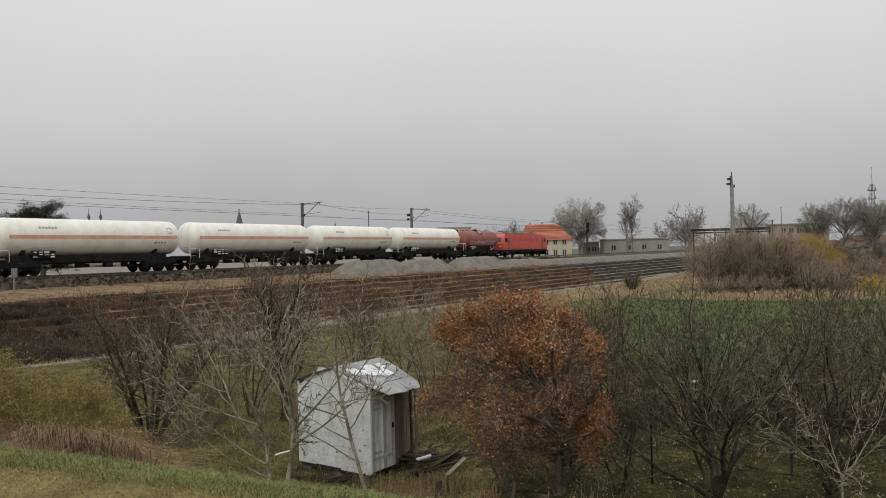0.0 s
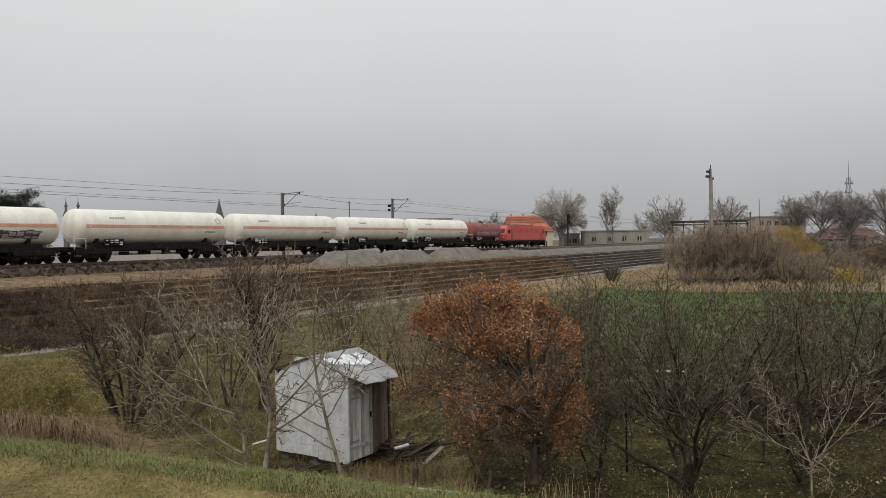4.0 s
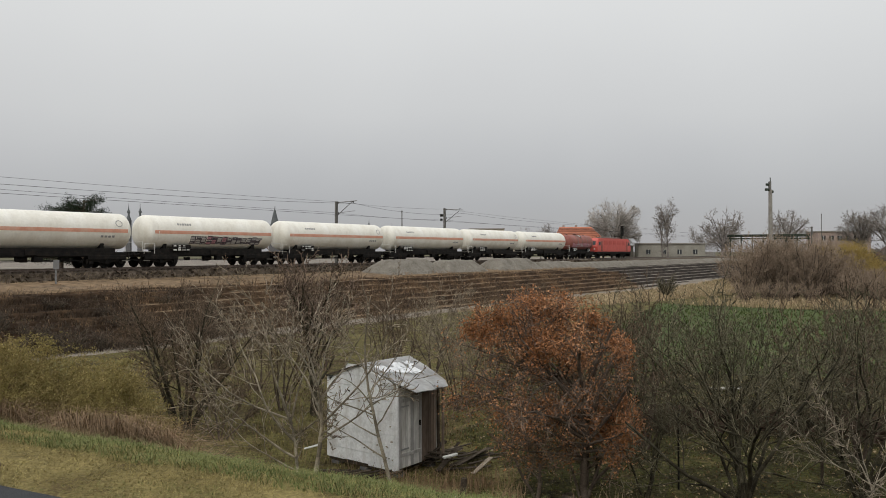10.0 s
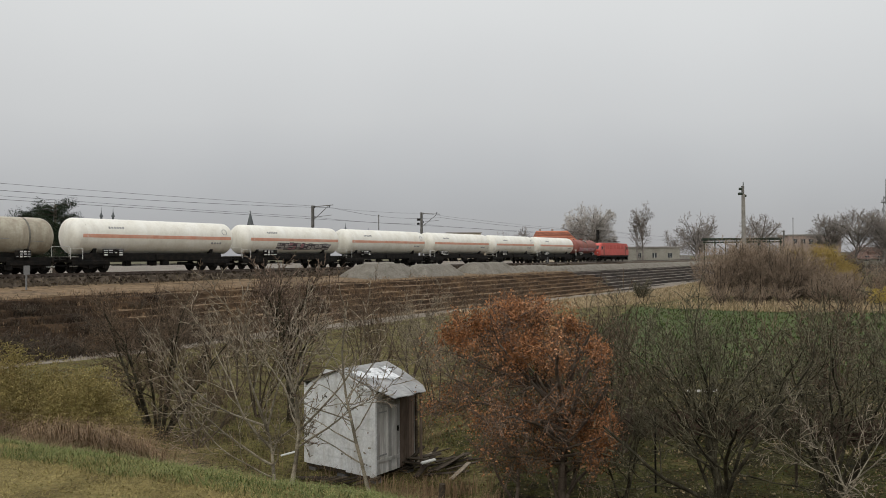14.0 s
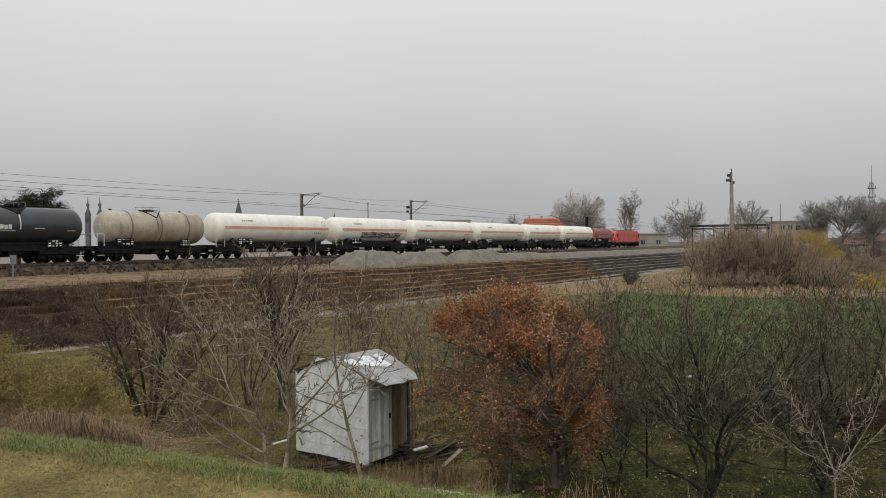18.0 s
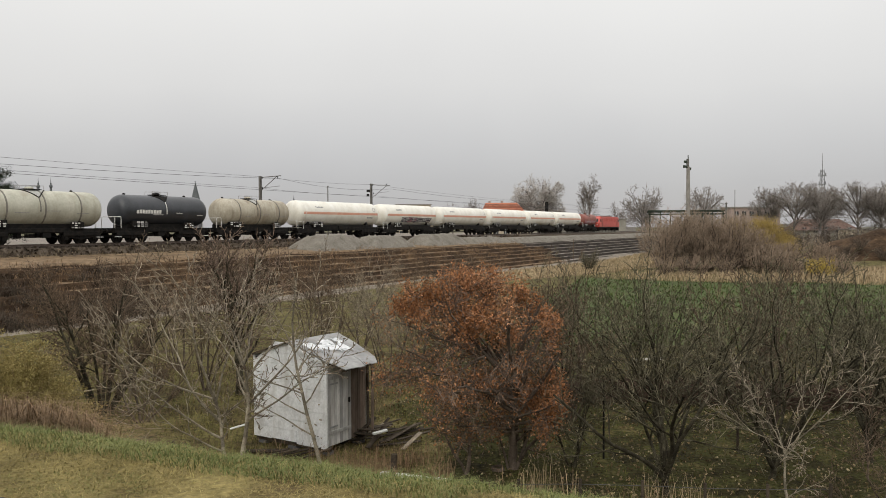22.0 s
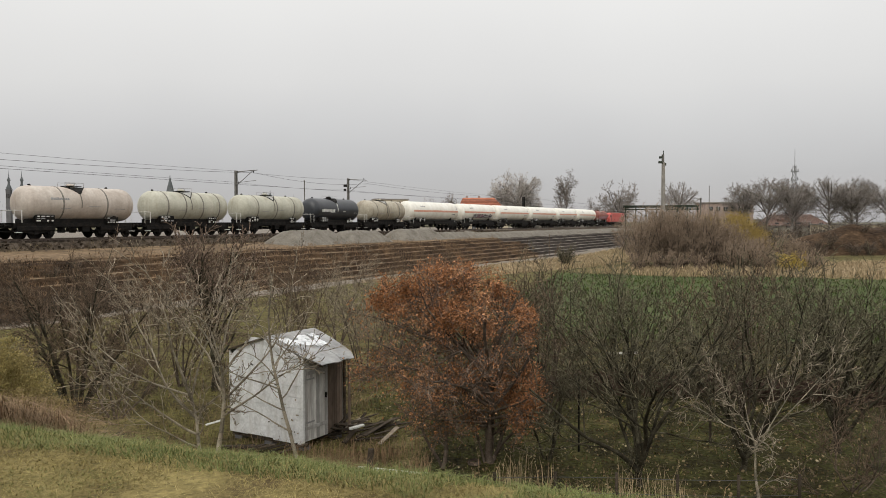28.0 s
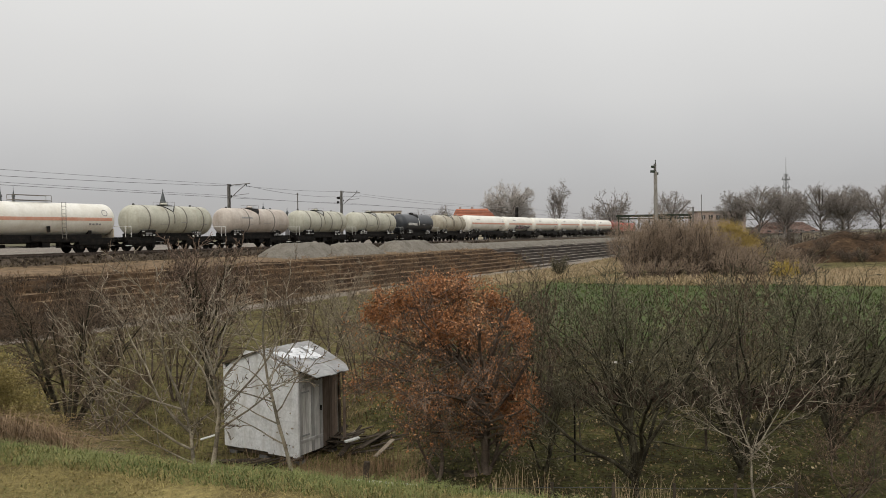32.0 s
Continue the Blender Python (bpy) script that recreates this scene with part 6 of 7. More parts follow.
stuff("dry_grass", blades("dry_grass", scatter(5200, 41, by_crest(-6.4, -4.2, 1.5, 3.0), patchy(0.9, -0.1, 33)), 0.85, 0.006, 41, 0.6, 1.6), M["grass_dry"], "pale hanging hay at the edge of the bank", "grass")
stuff("dry_stalks", blades("dry_stalks", scatter(500, 5, by_crest(-2.2, 6.0, 7.5, 11.5), patchy(0.5, 0.05, 2)), 0.85, 0.014, 5, 0.25, 0.3), M["reed"], "pale dry upright stalks at the foot of the bank", "stalks")
stuff("dry_stalks", blades("dry_stalks", scatter(2600, 6, by_crest(-3, 9.5, 5.0, 11.5)), 0.45, 0.010, 6, 0.8, 0.8), M["grass_dry"], "thin dry brown grass on the bank", "stalks")


def garden(rng):
    r = rng.uniform(0, 1) ** 0.7
    y = 12 + 32 * r
    return rng.uniform(-0.62, 0.68) * y, y


stuff("moss_grass", blades("moss_grass", scatter(12000, 27, garden, lambda x, y: x > 0.3 and y < 37), 0.10, 0.016, 27, 0.9, 0.8), M["moss"], "mossy grass darkened for the shade under the fruit trees", "grass")
stuff("meadow_grass", blades("meadow_grass", scatter(19000, 7, garden, lambda x, y: (x < 0.6 or y > 35) and noise.noise((x * 0.35, y * 0.35, 6)) > -0.25), 0.13, 0.016, 7, 0.9, 0.8), M["grass_meadow"], "short rough grass in the neglected garden", "grass")
stuff("meadow_grass", blades("meadow_grass", scatter(1800, 8, garden, lambda x, y: x < 1.0 and noise.noise((x * 0.3, y * 0.3, 16)) > 0.1), 0.32, 0.016, 8, 0.9, 0.9), M["grass_dry"], "dry brown tufts in the neglected garden", "grass")


def yard(rng):
    y = rng.uniform(14.5, 31)
    return rng.uniform(-0.55 * y, 0.4), y


stuff("meadow_grass", blades("meadow_grass", scatter(15000, 37, yard, lambda x, y: noise.noise((x * 0.8, y * 0.8, 26)) > -0.15), 0.17, 0.013, 37, 1.1, 0.9), M["grass_rank"], "rank olive grass in clumps round the shed", "grass")
stuff("dry_stalks", blades("dry_stalks", scatter(1500, 38, lambda r: (r.uniform(-5.2, 1.2), r.uniform(16.6, 19.0)), lambda x, y: noise.noise((x * 0.9, y * 0.9, 6)) > -0.1), 0.55, 0.011, 38, 0.35, 0.4), M["grass_dry"], "dry brown upright stalks in front of the shed", "stalks")
stuff("dry_stalks", blades("dry_stalks", scatter(900, 39, yard, lambda x, y: noise.noise((x * 0.5, y * 0.5, 46)) > 0.12), 0.5, 0.012, 39, 0.6, 0.6), M["grass_rust"], "dead brown weed stems in the rough grass", "stalks")
stuff("leaf_litter", leaf_mesh("leaf_litter", [(x, y, z + 0.06) for x, y, z in scatter(20000, 9, garden, lambda x, y: x > -1)], 0.075, 9, 0, 0.7), M["litter"], "fallen dry leaves on the garden grass", "leaves")


def reed_bed(rng):
    a, b = rng.uniform(0, 1), rng.uniform(0, 1)
    a = a ** 0.5
    x0, y0 = 20.5 + 48 * a, 83.5 - 31 * a
    return x0 + b * (6 + 26 * a), y0 + b * (10 + 30 * a)


stuff("reeds", blades("reeds", scatter(30000, 10, reed_bed), 0.85, 0.05, 10, 0.8, 0.8), M["reed"], "belt of pale dry reeds beyond the field", "reeds")


def foot(rng):
    s = rng.uniform(60, 190)
    return plan(s, rng.uniform(17.2, 17.8 + 21 * min(1, s / 140) ** 1.5))


stuff("dry_grass", blades("dry_grass", scatter(26000, 11, foot), 0.42, 0.06, 11, 0.7, 0.7), M["reed"], "pale dry grass beside the trodden track", "grass")


def slope(rng):
    return plan(rng.uniform(10, 120), rng.uniform(7.6, 14.4))


stuff("dry_grass", blades("dry_grass", scatter(5000, 12, slope, patchy(0.2, 0.05, 3)), 0.4, 0.03, 12, 0.9, 0.8), M["grass_dry"], "thin dry grass on the cut embankment", "grass")


def brush_row(x0, y0, x1, y1, n, seed):
    """A long heap of cut branches."""
    rng = random.Random(seed)
    segs = []
    for i in range(n):
        k = rng.random()
        x, y = x0 + (x1 - x0) * k + rng.gauss(0, 0.25), y0 + (y1 - y0) * k + rng.gauss(0, 0.35)
        z = gz(x, y) + rng.uniform(0.0, 0.55)
        w, up = rng.gauss(0, 0.7), rng.gauss(0.05, 0.22)
        l = rng.uniform(0.4, 1.3)
        px_, py_, pz_ = x, y, z
        for j in range(3):
            w += rng.gauss(0, 0.2)
            q = (px_ + l / 3 * math.cos(w), py_ + l / 3 * math.sin(w), max(gz(x, y), pz_ + up * l / 3))
            segs.append((px_, py_, pz_, *q, 0.014 - 0.003 * j, 0.011 - 0.003 * j))
            px_, py_, pz_ = q
    me = tubes("cut_brush", segs, 3)
    me.materials.append(M["brush_cut"])
    return tagged(new("cut_brush", me), "long low heap of cut reddish branches", "cut brush", kind="stuff")


brush_row(3.0, 24.6, 9.0, 24.0, 1500, 1)
brush_row(9.0, 24.0, 17.5, 21.5, 2600, 2)

# ---------------------------------------------------------------- the shed and the clutter beside it
def shed_parts():
    shed = thing("garden_shed", "small white-painted wooden shed with a low zinc roof", "shed", at=pose(-1.85, 19.45, 0.03, 0, 0, -36))
    # local x: along the gable wall, 0 at the near corner and -W at the far one; local y: along the door wall, away
    W, D, H, A = 2.58, 1.68, 2.17, 2.58
    rng = random.Random(4)
    # gable wall of wide boards laid sideways, each cut to the roof's slope
    n = 9
    gable = part("gable_wall", box((W - 0.06, 0.05, H - 0.1), (-W / 2, 0.05, H / 2), 0), M["gap_dark"], shed)

    def half_at(z):
        return W / 2 if z <= H else W / 2 * max(0.03, 1 - (z - H) / (A - H))
    for i in range(n):
        z0, z1 = A * i / n, A * (i + 1) / n - 0.007
        a, b = half_at(z0), half_at(z1)
        c = -W / 2
        cuts = [c - a, c + rng.uniform(-0.75, -0.3), c + rng.uniform(0.2, 0.7), c + a] if a > 0.9 else [c - a, c + a]
        if a > 0.9 and i % 3 == 1:
            cuts.pop(2)
        for p, q in zip(cuts, cuts[1:]):
            pl = max(p, c - b) if p == cuts[0] else p
            ql = min(q, c + b) if q == cuts[-1] else q
            drop = rng.uniform(0, 0.05) if i == 0 else 0
            bm = prism([(p + 0.002, z0 - drop), (q - 0.002, z0 - drop), (ql - 0.002, z1), (pl + 0.002, z1)], 0.03, centre=rng.uniform(-0.006, 0.006))
            part("board", bm, M["shed_white"], gable)
    for i in range(22):
        x, z = -rng.uniform(0.15, W - 0.15), rng.uniform(0.15, 2.05)
        part("patch", box((rng.uniform(0.025, 0.085), 0.012, rng.uniform(0.012, 0.035)), (x, -0.024, z), 0, turn=(0, rng.uniform(-25, 25), 0)), M["wood_pale" if i % 3 else "wood_dark"], gable, "bare spot where the paint has flaked off")
    # door wall: pale boarded door beside a brown recess, the canopy's shade in its colour
    side = part("door_wall", box((0.04, D - 0.04, H - 0.08), (-0.09, D / 2, H / 2 - 0.02), 0), M["gap_dark"], shed)
    for i in range(14):
        y = 0.05 + (D - 0.1) * (i + 0.5) / 14
        wide = (D - 0.1) / 14 - 0.006
        pale = i < 8
        tall = H - 0.13 if pale else H - 0.06
        bm = box((0.03, wide, tall), (-0.015 - (0 if pale else 0.055) + rng.uniform(-0.004, 0.004), y, tall / 2 + 0.02), 0)
        part("board", bm, M["shed_grey"] if pale else M["wood_brown"], side)
    for z in (0.35, 1.75):
        part("door_batten", box((0.02, (D - 0.1) * 8 / 14 - 0.04, 0.09), (0.011, 0.05 + (D - 0.1) * 4 / 14, z), 0.004), M["shed_grey"], shed)
    part("door_handle", box((0.05, 0.04, 0.14), (0.02, 0.86, 1.08), 0.01), M["iron"], shed, "small dark iron handle")
    for z in (0.5, 1.6):
        part("hinge", box((0.012, 0.3, 0.04), (0.028, 0.24, z), 0), M["mark"], shed)
    part("back_wall", box((W, 0.05, H), (-W / 2, D, H / 2), 0), M["shed_grey"], shed)
    part("far_wall", box((0.05, D, H), (-W, D / 2, H / 2), 0), M["shed_grey"], shed)
    for x, y in ((-0.02, 0.01), (-W + 0.02, 0.01), (-0.02, D), (-W + 0.02, D)):
        part("corner_post", box((0.06, 0.06, H), (x, y, H / 2), 0.008), M["shed_white"] if y < 1 else M["wood_dark"], shed)
    # roof: two slopes of thin sheet, the door side drawn out over a post as a flatter canopy, its far corner cut off
    def sheet(pts):
        bm = bmesh.new()
        a = [bm.verts.new(p) for p in pts]
        b = [bm.verts.new((p[0], p[1], p[2] - 0.02)) for p in pts]
        m = len(pts)
        bm.faces.new(a)
        bm.faces.new(b[::-1])
        for i in range(m):
            j = (i + 1) % m
            bm.faces.new((a[j], a[i], b[i], b[j]))
        bmesh.ops.recalc_face_normals(bm, faces=bm.faces)
        bmesh.ops.triangulate(bm, faces=[f_ for f_ in bm.faces if len(f_.verts) > 4])
        return bm
    rise = (A - H) / (W / 2)
    roof = part("roof", box((0.08, D + 0.2, 0.08), (-W / 2, D / 2 + 0.08, A - 0.02), 0.01), M["wood_dark"], shed, "dark ridge beam")
    top = A + 0.04
    # places down the slope: x, height, near edge, far edge
    cuts = [(-W / 2, top, -0.05, D + 0.27), (-W / 4, top - rise * W / 4, -0.04, D + 0.2), (0.0, top - rise * W / 2, -0.03, D + 0.03), (0.32, top - rise * W / 2 - 0.075, 0.0, D - 0.12), (0.60, top - rise * W / 2 - 0.16, 0.02, D - 0.36)]
    nsh = 5
    for i in range(nsh):
        lift = 0.006 * (i % 2)
        f0, f1 = i / nsh, min(1.0, (i + 1) / nsh + 0.02)
        for (xa, za, na, fa), (xb, zb, nb, fb) in zip(cuts, cuts[1:]):
            sag = -0.012 * (i % 3)
            pts = [(xa, na + (fa - na) * f0, za + lift), (xa, na + (fa - na) * f1, za + lift), (xb, nb + (fb - nb) * f1, zb + lift + (sag if xb > 0.5 else 0)), (xb, nb + (fb - nb) * f0, zb + lift + (sag if xb > 0.5 else 0))]
            part("roof_sheet", sheet(pts), M["shed_roof"], roof, "dull zinc roofing sheet")
        out = W / 2 + 0.04
        y0, y1 = -0.05 + D * f0, -0.05 + D * f1
        part("roof_sheet", sheet([(-W / 2, y0, top + lift), (-W / 2 - out, y0, top - rise * out + lift), (-W / 2 - out, y1, top - rise * out + lift), (-W / 2, y1, top + lift)]), M["shed_roof"], roof, "dull zinc roofing sheet")
    # bright patches with ragged ends, standing in for a reflection on the zinc
    for k, (xa, xb, y0, y1) in enumerate(((-0.98, -0.62, 0.18, 0.5), (-0.80, -0.42, 0.42, 0.95), (-0.98, -0.72, 0.75, 1.15), (-0.62, -0.28, 0.9, 1.35), (-0.95, -0.66, 1.25, 1.5))):
        za, zb = top + 0.022 - rise * (xa + W / 2), top + 0.022 - rise * (xb + W / 2)
        m = 6
        ring = [(xa + rng.uniform(-0.05, 0.05), y0 + (y1 - y0) * i / m) for i in range(m + 1)] + [(xb + rng.uniform(-0.09, 0.09), y1 - (y1 - y0) * i / m) for i in range(m + 1)]
        part("patch_sheet", sheet([(x, y, za + (zb - za) * (x - xa) / (xb - xa) + 0.004 * k) for x, y in ring]), M["zinc_glare"], roof, "bright patch standing in for a reflection on the zinc")
    ln = W / 2 + 0.03
    part("barge_board", box((ln, 0.03, 0.045), (-W / 2 - ln / 2, -0.066, A + 0.015 - rise * ln / 2), 0, turn=(0, -math.degrees(math.atan(rise)), 0)), M["wood_dark"], roof)
    part("barge_board", box((W / 2 - 0.05, 0.03, 0.06), (-W / 4, -0.07, A - 0.03 - rise * W / 4), 0, turn=(0, math.degrees(math.atan(rise)), 0)), M["shed_white"], roof)
    part("canopy_beam", box((0.06, D - 0.35, 0.07), (0.5, D / 2 - 0.2, top - rise * W / 2 - 0.19), 0.008), M["wood_dark"], roof)
    part("canopy_rafter", box((0.62, 0.05, 0.06), (0.28, 0.08, top - rise * W / 2 - 0.13), 0, turn=(0, 15, 0)), M["wood_dark"], roof)
    part("awning_post", box((0.06, 0.06, H - 0.1), (0.36, D - 0.28, (H - 0.1) / 2 - 0.02), 0.008), M["wood_brown"], shed)
    # stone blocks and dark bearers it stands on
    for y in (0.12, D - 0.2):
        part("bearer", box((W, 0.12, 0.12), (-W / 2, y, -0.075), 0.01), M["wood_dark"], shed)
    for x in (-0.2, -W / 2, -W + 0.2):
        for y in (0.2, D - 0.2):
            part("foundation_block", box((0.3, 0.26, 0.25), (x, y, -0.26), 0.03), M["stone_dark"], shed)
    return shed


shed_parts()


def loose_board(name, p, q, width, thick, mat, label, category, group=""):
    p, q = Vector(p), Vector(q)
    d = q - p
    m = Matrix.Translation((p + q) / 2) @ d.to_track_quat("X", "Z").to_matrix().to_4x4()
    bm = box((d.length, width, thick), (0, 0, 0), min(0.012, thick * 0.3))
    ob = new(name, from_bm(name, bm, M[mat]))
    ob.matrix_basis = m
    return tagged(ob, label, category, group)


rngj = random.Random(12)
for i in range(26):
    x, y = -0.85 + rngj.uniform(-0.55, 1.35), 20.3 + rngj.uniform(-0.5, 1.5)
    z = gz(x, y) + 0.06 + rngj.uniform(0, 0.38)
    w, l = rngj.uniform(-0.5, 1.1), rngj.uniform(0.5, 1.5)
    loose_board("plank", (x - l / 2 * math.cos(w), y - l / 2 * math.sin(w), max(gz(x, y) + 0.03, z - rngj.uniform(-0.1, 0.25))), (x + l / 2 * math.cos(w), y + l / 2 * math.sin(w), z + rngj.uniform(-0.05, 0.3)),
                rngj.uniform(0.07, 0.16), 0.03, "wood_dark" if i % 7 else "wood_pale", "old dark plank in a heap beside the shed", "plank", "heap of planks beside the shed")
loose_board("board", (-1.45, 20.3, gz(-1.4, 20.3) + 0.25), (-1.35, 20.45, gz(-1.4, 20.3) + 0.95), 0.12, 0.03, "wood_pale", "pale short board leaning on the shed", "board")
loose_board("board", (-1.28, 20.5, gz(-1.3, 20.5) + 0.2), (-1.2, 20.6, gz(-1.3, 20.5) + 0.85), 0.12, 0.03, "wood_pale", "pale short board leaning on the shed", "board")
loose_board("board", (-0.72, 20.0, gz(-0.7, 19.9) + 0.42), (-0.35, 20.15, gz(-0.7, 19.9) + 0.48), 0.13, 0.05, "plastic_white", "dirty white board lying on a heap of planks", "board")
loose_board("board", (-4.55, 20.75, gz(-4.4, 20.75) + 0.42), (-4.12, 20.98, gz(-4.2, 20.9) + 0.5), 0.1, 0.03, "plastic_white", "white board sticking out beside the shed", "board")
for i in range(7):
    x = -4.1 + 0.28 * i
    loose_board("plank", (x, 20.0 - 0.12 * i, gz(x, 19.8) + 0.06), (x + 0.7, 19.8 - 0.1 * i, gz(x, 19.8) + 0.12 + 0.03 * i), 0.12, 0.04, "wood_dark", "old dark plank under the edge of the shed", "plank", "planks under the shed")


def fence_post(x, y, h, r, mat, label, tilt=0.0, name="fence_post"):
    bm = rod((0, 0, -0.2), (tilt, 0, h), r, sides=8, r2=r * 0.85)
    ob = new(name, from_bm(name, bm, M[mat]))
    ob.matrix_basis = pose(x, y, gz(x, y))
    return tagged(ob, label, "post", "posts in the garden")


# on the lower bank: a leaning post and a white-painted rail
fence_post(-0.2, 17.3, 0.6, 0.08, "wood_dark", "short rotten wooden post at the foot of the bank", 0.06)
loose_board("pole", (-0.45, 17.5, gz(-0.4, 17.5) + 0.12), (1.1, 16.6, gz(1.1, 16.6) + 0.08), 0.12, 0.10, "plastic_white", "pale peeling pole lying at the foot of the bank", "pole")
fence_post(4.9, 18.2, 1.9, 0.025, "iron", "thin dark iron stake in the grass")
fence_post(-7.9, 20.2, 0.8, 0.04, "wood_dark", "short dark wooden stake in the grass")
fence_post(-5.45, 18.2, 0.55, 0.035, "plastic_white", "short pale stake in the grass")
fence_post(-5.3, 18.2, 0.7, 0.045, "wood_dark", "short dark wooden stake in the grass")
fence_post(3.1, 18.9, 0.75, 0.04, "wood_dark", "short dark wooden stake in the grass")
fence_post(8.4, 18.6, 1.1, 0.04, "wood_dark", "short dark wooden stake in the grass")
for i in range(6):
    fence_post(2.2 + 1.15 * i, 14.2 - 0.1 * i, 0.85, 0.035, "wood_dark", "thin wooden fence post at the garden's edge")
fence = thing("wire_fence", "two slack wires between thin wooden fence posts", "wire fence")
for h in (0.45, 0.75):
    for i in range(5):
        x, y = 2.2 + 1.15 * i, 14.2 - 0.1 * i
        part("wire", rod((x, y, gz(x, y) + h), (x + 1.15, y - 0.1, gz(x + 1.15, y - 0.1) + h), 0.006, sides=5), M["wire"], fence)

loose_board("plastic_sheet", (9.5, 30.9, gz(9.5, 30.9) + 0.10), (10.7, 30.6, gz(10.7, 30.6) + 0.16), 0.5, 0.02, "concrete", "pale plastic sheet lying on the garden grass", "sheet")

# ---------------------------------------------------------------- line-side things
def catenary_mast(s, e, top, tall_arm, seed):
    """Steel mast with a cantilever arm reaching over the track."""
    h = top - 3.5
    ob = thing("catenary_mast", "grey steel overhead-line mast with a cantilever arm", "mast", "masts along the track", at=track_pose(s, e, 3.5, -90))
    # local x: to the right of the track
    bm = bmesh.new()
    for y in (-0.13, 0.13):
        prism([(-0.15, 0), (0.15, 0), (0.10, h), (-0.10, h)], 0.05, bm, "Y", y)
    n = 14
    for i in range(n):
        z0, z1 = h * i / n, h * (i + 1) / n
        for x in (-0.11, 0.11):
            rod((x, -0.12, z0), (x, 0.12, z1), 0.02, bm, 5)
    part("post", bm, M["steel_grey"], ob)
    part("footing", box((0.7, 0.7, 0.4), (0, 0, 0.1), 0.04), M["concrete"], ob)
    part("arm", rod((0, 0, h - 0.15), (3.1, 0, h - 0.05 if tall_arm else h - 0.35), 0.045, sides=8), M["steel_grey"], ob)
    part("brace", rod((0, 0, h - (1.75 if tall_arm else 2.1)), (2.5, 0, h - (0.1 if tall_arm else 0.42)), 0.04, sides=8), M["steel_grey"], ob)
    part("steady_arm", rod((0.6, 0, h - 1.35), (2.9, 0, h - 1.2), 0.025, sides=6), M["steel_grey"], ob)
    for x, z in ((2.6, h - 0.32), (0.3, h - 0.3), (0.35, h - 1.5)):
        part("insulator", lathe([(0, 0.03), (0.04, 0.08), (0.08, 0.03), (0.12, 0.08), (0.16, 0.03), (0.2, 0.08), (0.24, 0.03)], 10, "Z", centre=(x, 0, z)), M["iron"], ob)
    if not tall_arm:
        part("switch_gear", box((0.5, 0.3, 0.35), (-0.45, 0, h - 1.0), 0.03), M["iron"], ob)
        part("switch_gear", box((0.3, 0.25, 0.3), (-0.55, 0, h - 1.6), 0.03), M["iron"], ob)
    return ob


catenary_mast(67.3, -4.4, 11.6, True, 1)
catenary_mast(89.9, -4.4, 11.83, False, 2)
catenary_mast(4.0, -4.4, 11.6, True, 3)


def overhead_wire(name, points, r, label, sag=0.0):
    """One thin tube that hangs slightly between its masts."""
    path = []
    for a, b in zip(points, points[1:]):
        for i in range(8):
            k = i / 8
            p = Vector(a).lerp(Vector(b), k)
            p.z -= sag * 4 * k * (1 - k)
            path.append(p)
    path.append(Vector(points[-1]))
    bm = bmesh.new()
    side, up = Vector((NX, NY, 0)), Vector((0, 0, 1))
    rings = [[bm.verts.new(p + (side * math.cos(w) + up * math.sin(w)) * r) for w in (0, 1.257, 2.513, 3.770, 5.027)] for p in path]
    for a, b in zip(rings, rings[1:]):
        for i in range(5):
            j = (i + 1) % 5
            bm.faces.new((a[i], a[j], b[j], b[i]))
    bm.faces.new(rings[0][::-1])
    bm.faces.new(rings[-1])
    bmesh.ops.recalc_face_normals(bm, faces=bm.faces)
    ob = new(name, from_bm(name, bm, M["wire"]))
    return tagged(ob, label, "overhead wire", "wires over the track")


def line(e, zs):
    return [(*plan(s, e), z) for s, z in zs]


overhead_wire("overhead_wire", line(AXIS, [(4, 10.05), (67, 9.8), (90, 9.75), (150, 9.65), (260, 9.5)]), 0.016, "thin contact wire over the track")
overhead_wire("overhead_wire", line(AXIS, [(4, 11.1), (67, 11.2), (90, 11.0), (150, 10.9), (260, 10.7)]), 0.016, "thin messenger wire over the track", 0.55)
overhead_wire("overhead_wire", line(-4.4, [(4, 11.7), (67.3, 11.55), (89.9, 11.7), (150, 10.9), (260, 10.7)]), 0.013, "thin feeder wire beside the track", 0.2)
overhead_wire("overhead_wire", line(-4.8, [(4, 11.0), (67.3, 10.3), (89.9, 10.2), (150, 9.9), (260, 9.6)]), 0.013, "thin feeder wire beside the track", 0.2)


def marker_post(s, e, h, label):
    ob = thing("marker_post", label, "marker post", at=track_pose(s, e, gz(*plan(s, e))))
    part("post", box((0.10, 0.08, h), (0, 0, h / 2 - 0.1), 0.01), M["steel_hazy"], ob)
    part("plate", box((0.42, 0.04, 0.62), (0, -0.06, h - 0.25), 0.01), M["steel_hazy"], ob, "pale plate with a dark border")
    part("foot", box((0.5, 0.5, 0.14), (0, 0, 0.0), 0.03), M["soil"], ob)


marker_post(28.5, 5.0, 1.65, "white line-side marker post with a pale plate")


def signal_mast(x, y, z, h):
    ob = thing("railway_signal", "dark railway signal on a thin mast", "signal", at=pose(x, y, z, 0, 0, 20))
    part("mast", rod((0, 0, 0), (0, 0, h), 0.11, sides=8), M["steel_dark"], ob)
    part("signal_head", box((0.7, 0.3, 2.3), (0, -0.15, h - 0.9), 0.06), M["iron"], ob, "black signal head")
    part("ladder", box((0.4, 0.05, h - 2.0), (0, 0.25, h / 2 - 0.8), 0), M["steel_dark"], ob)


signal_mast(34.5, 178, 3.0, 8.3)


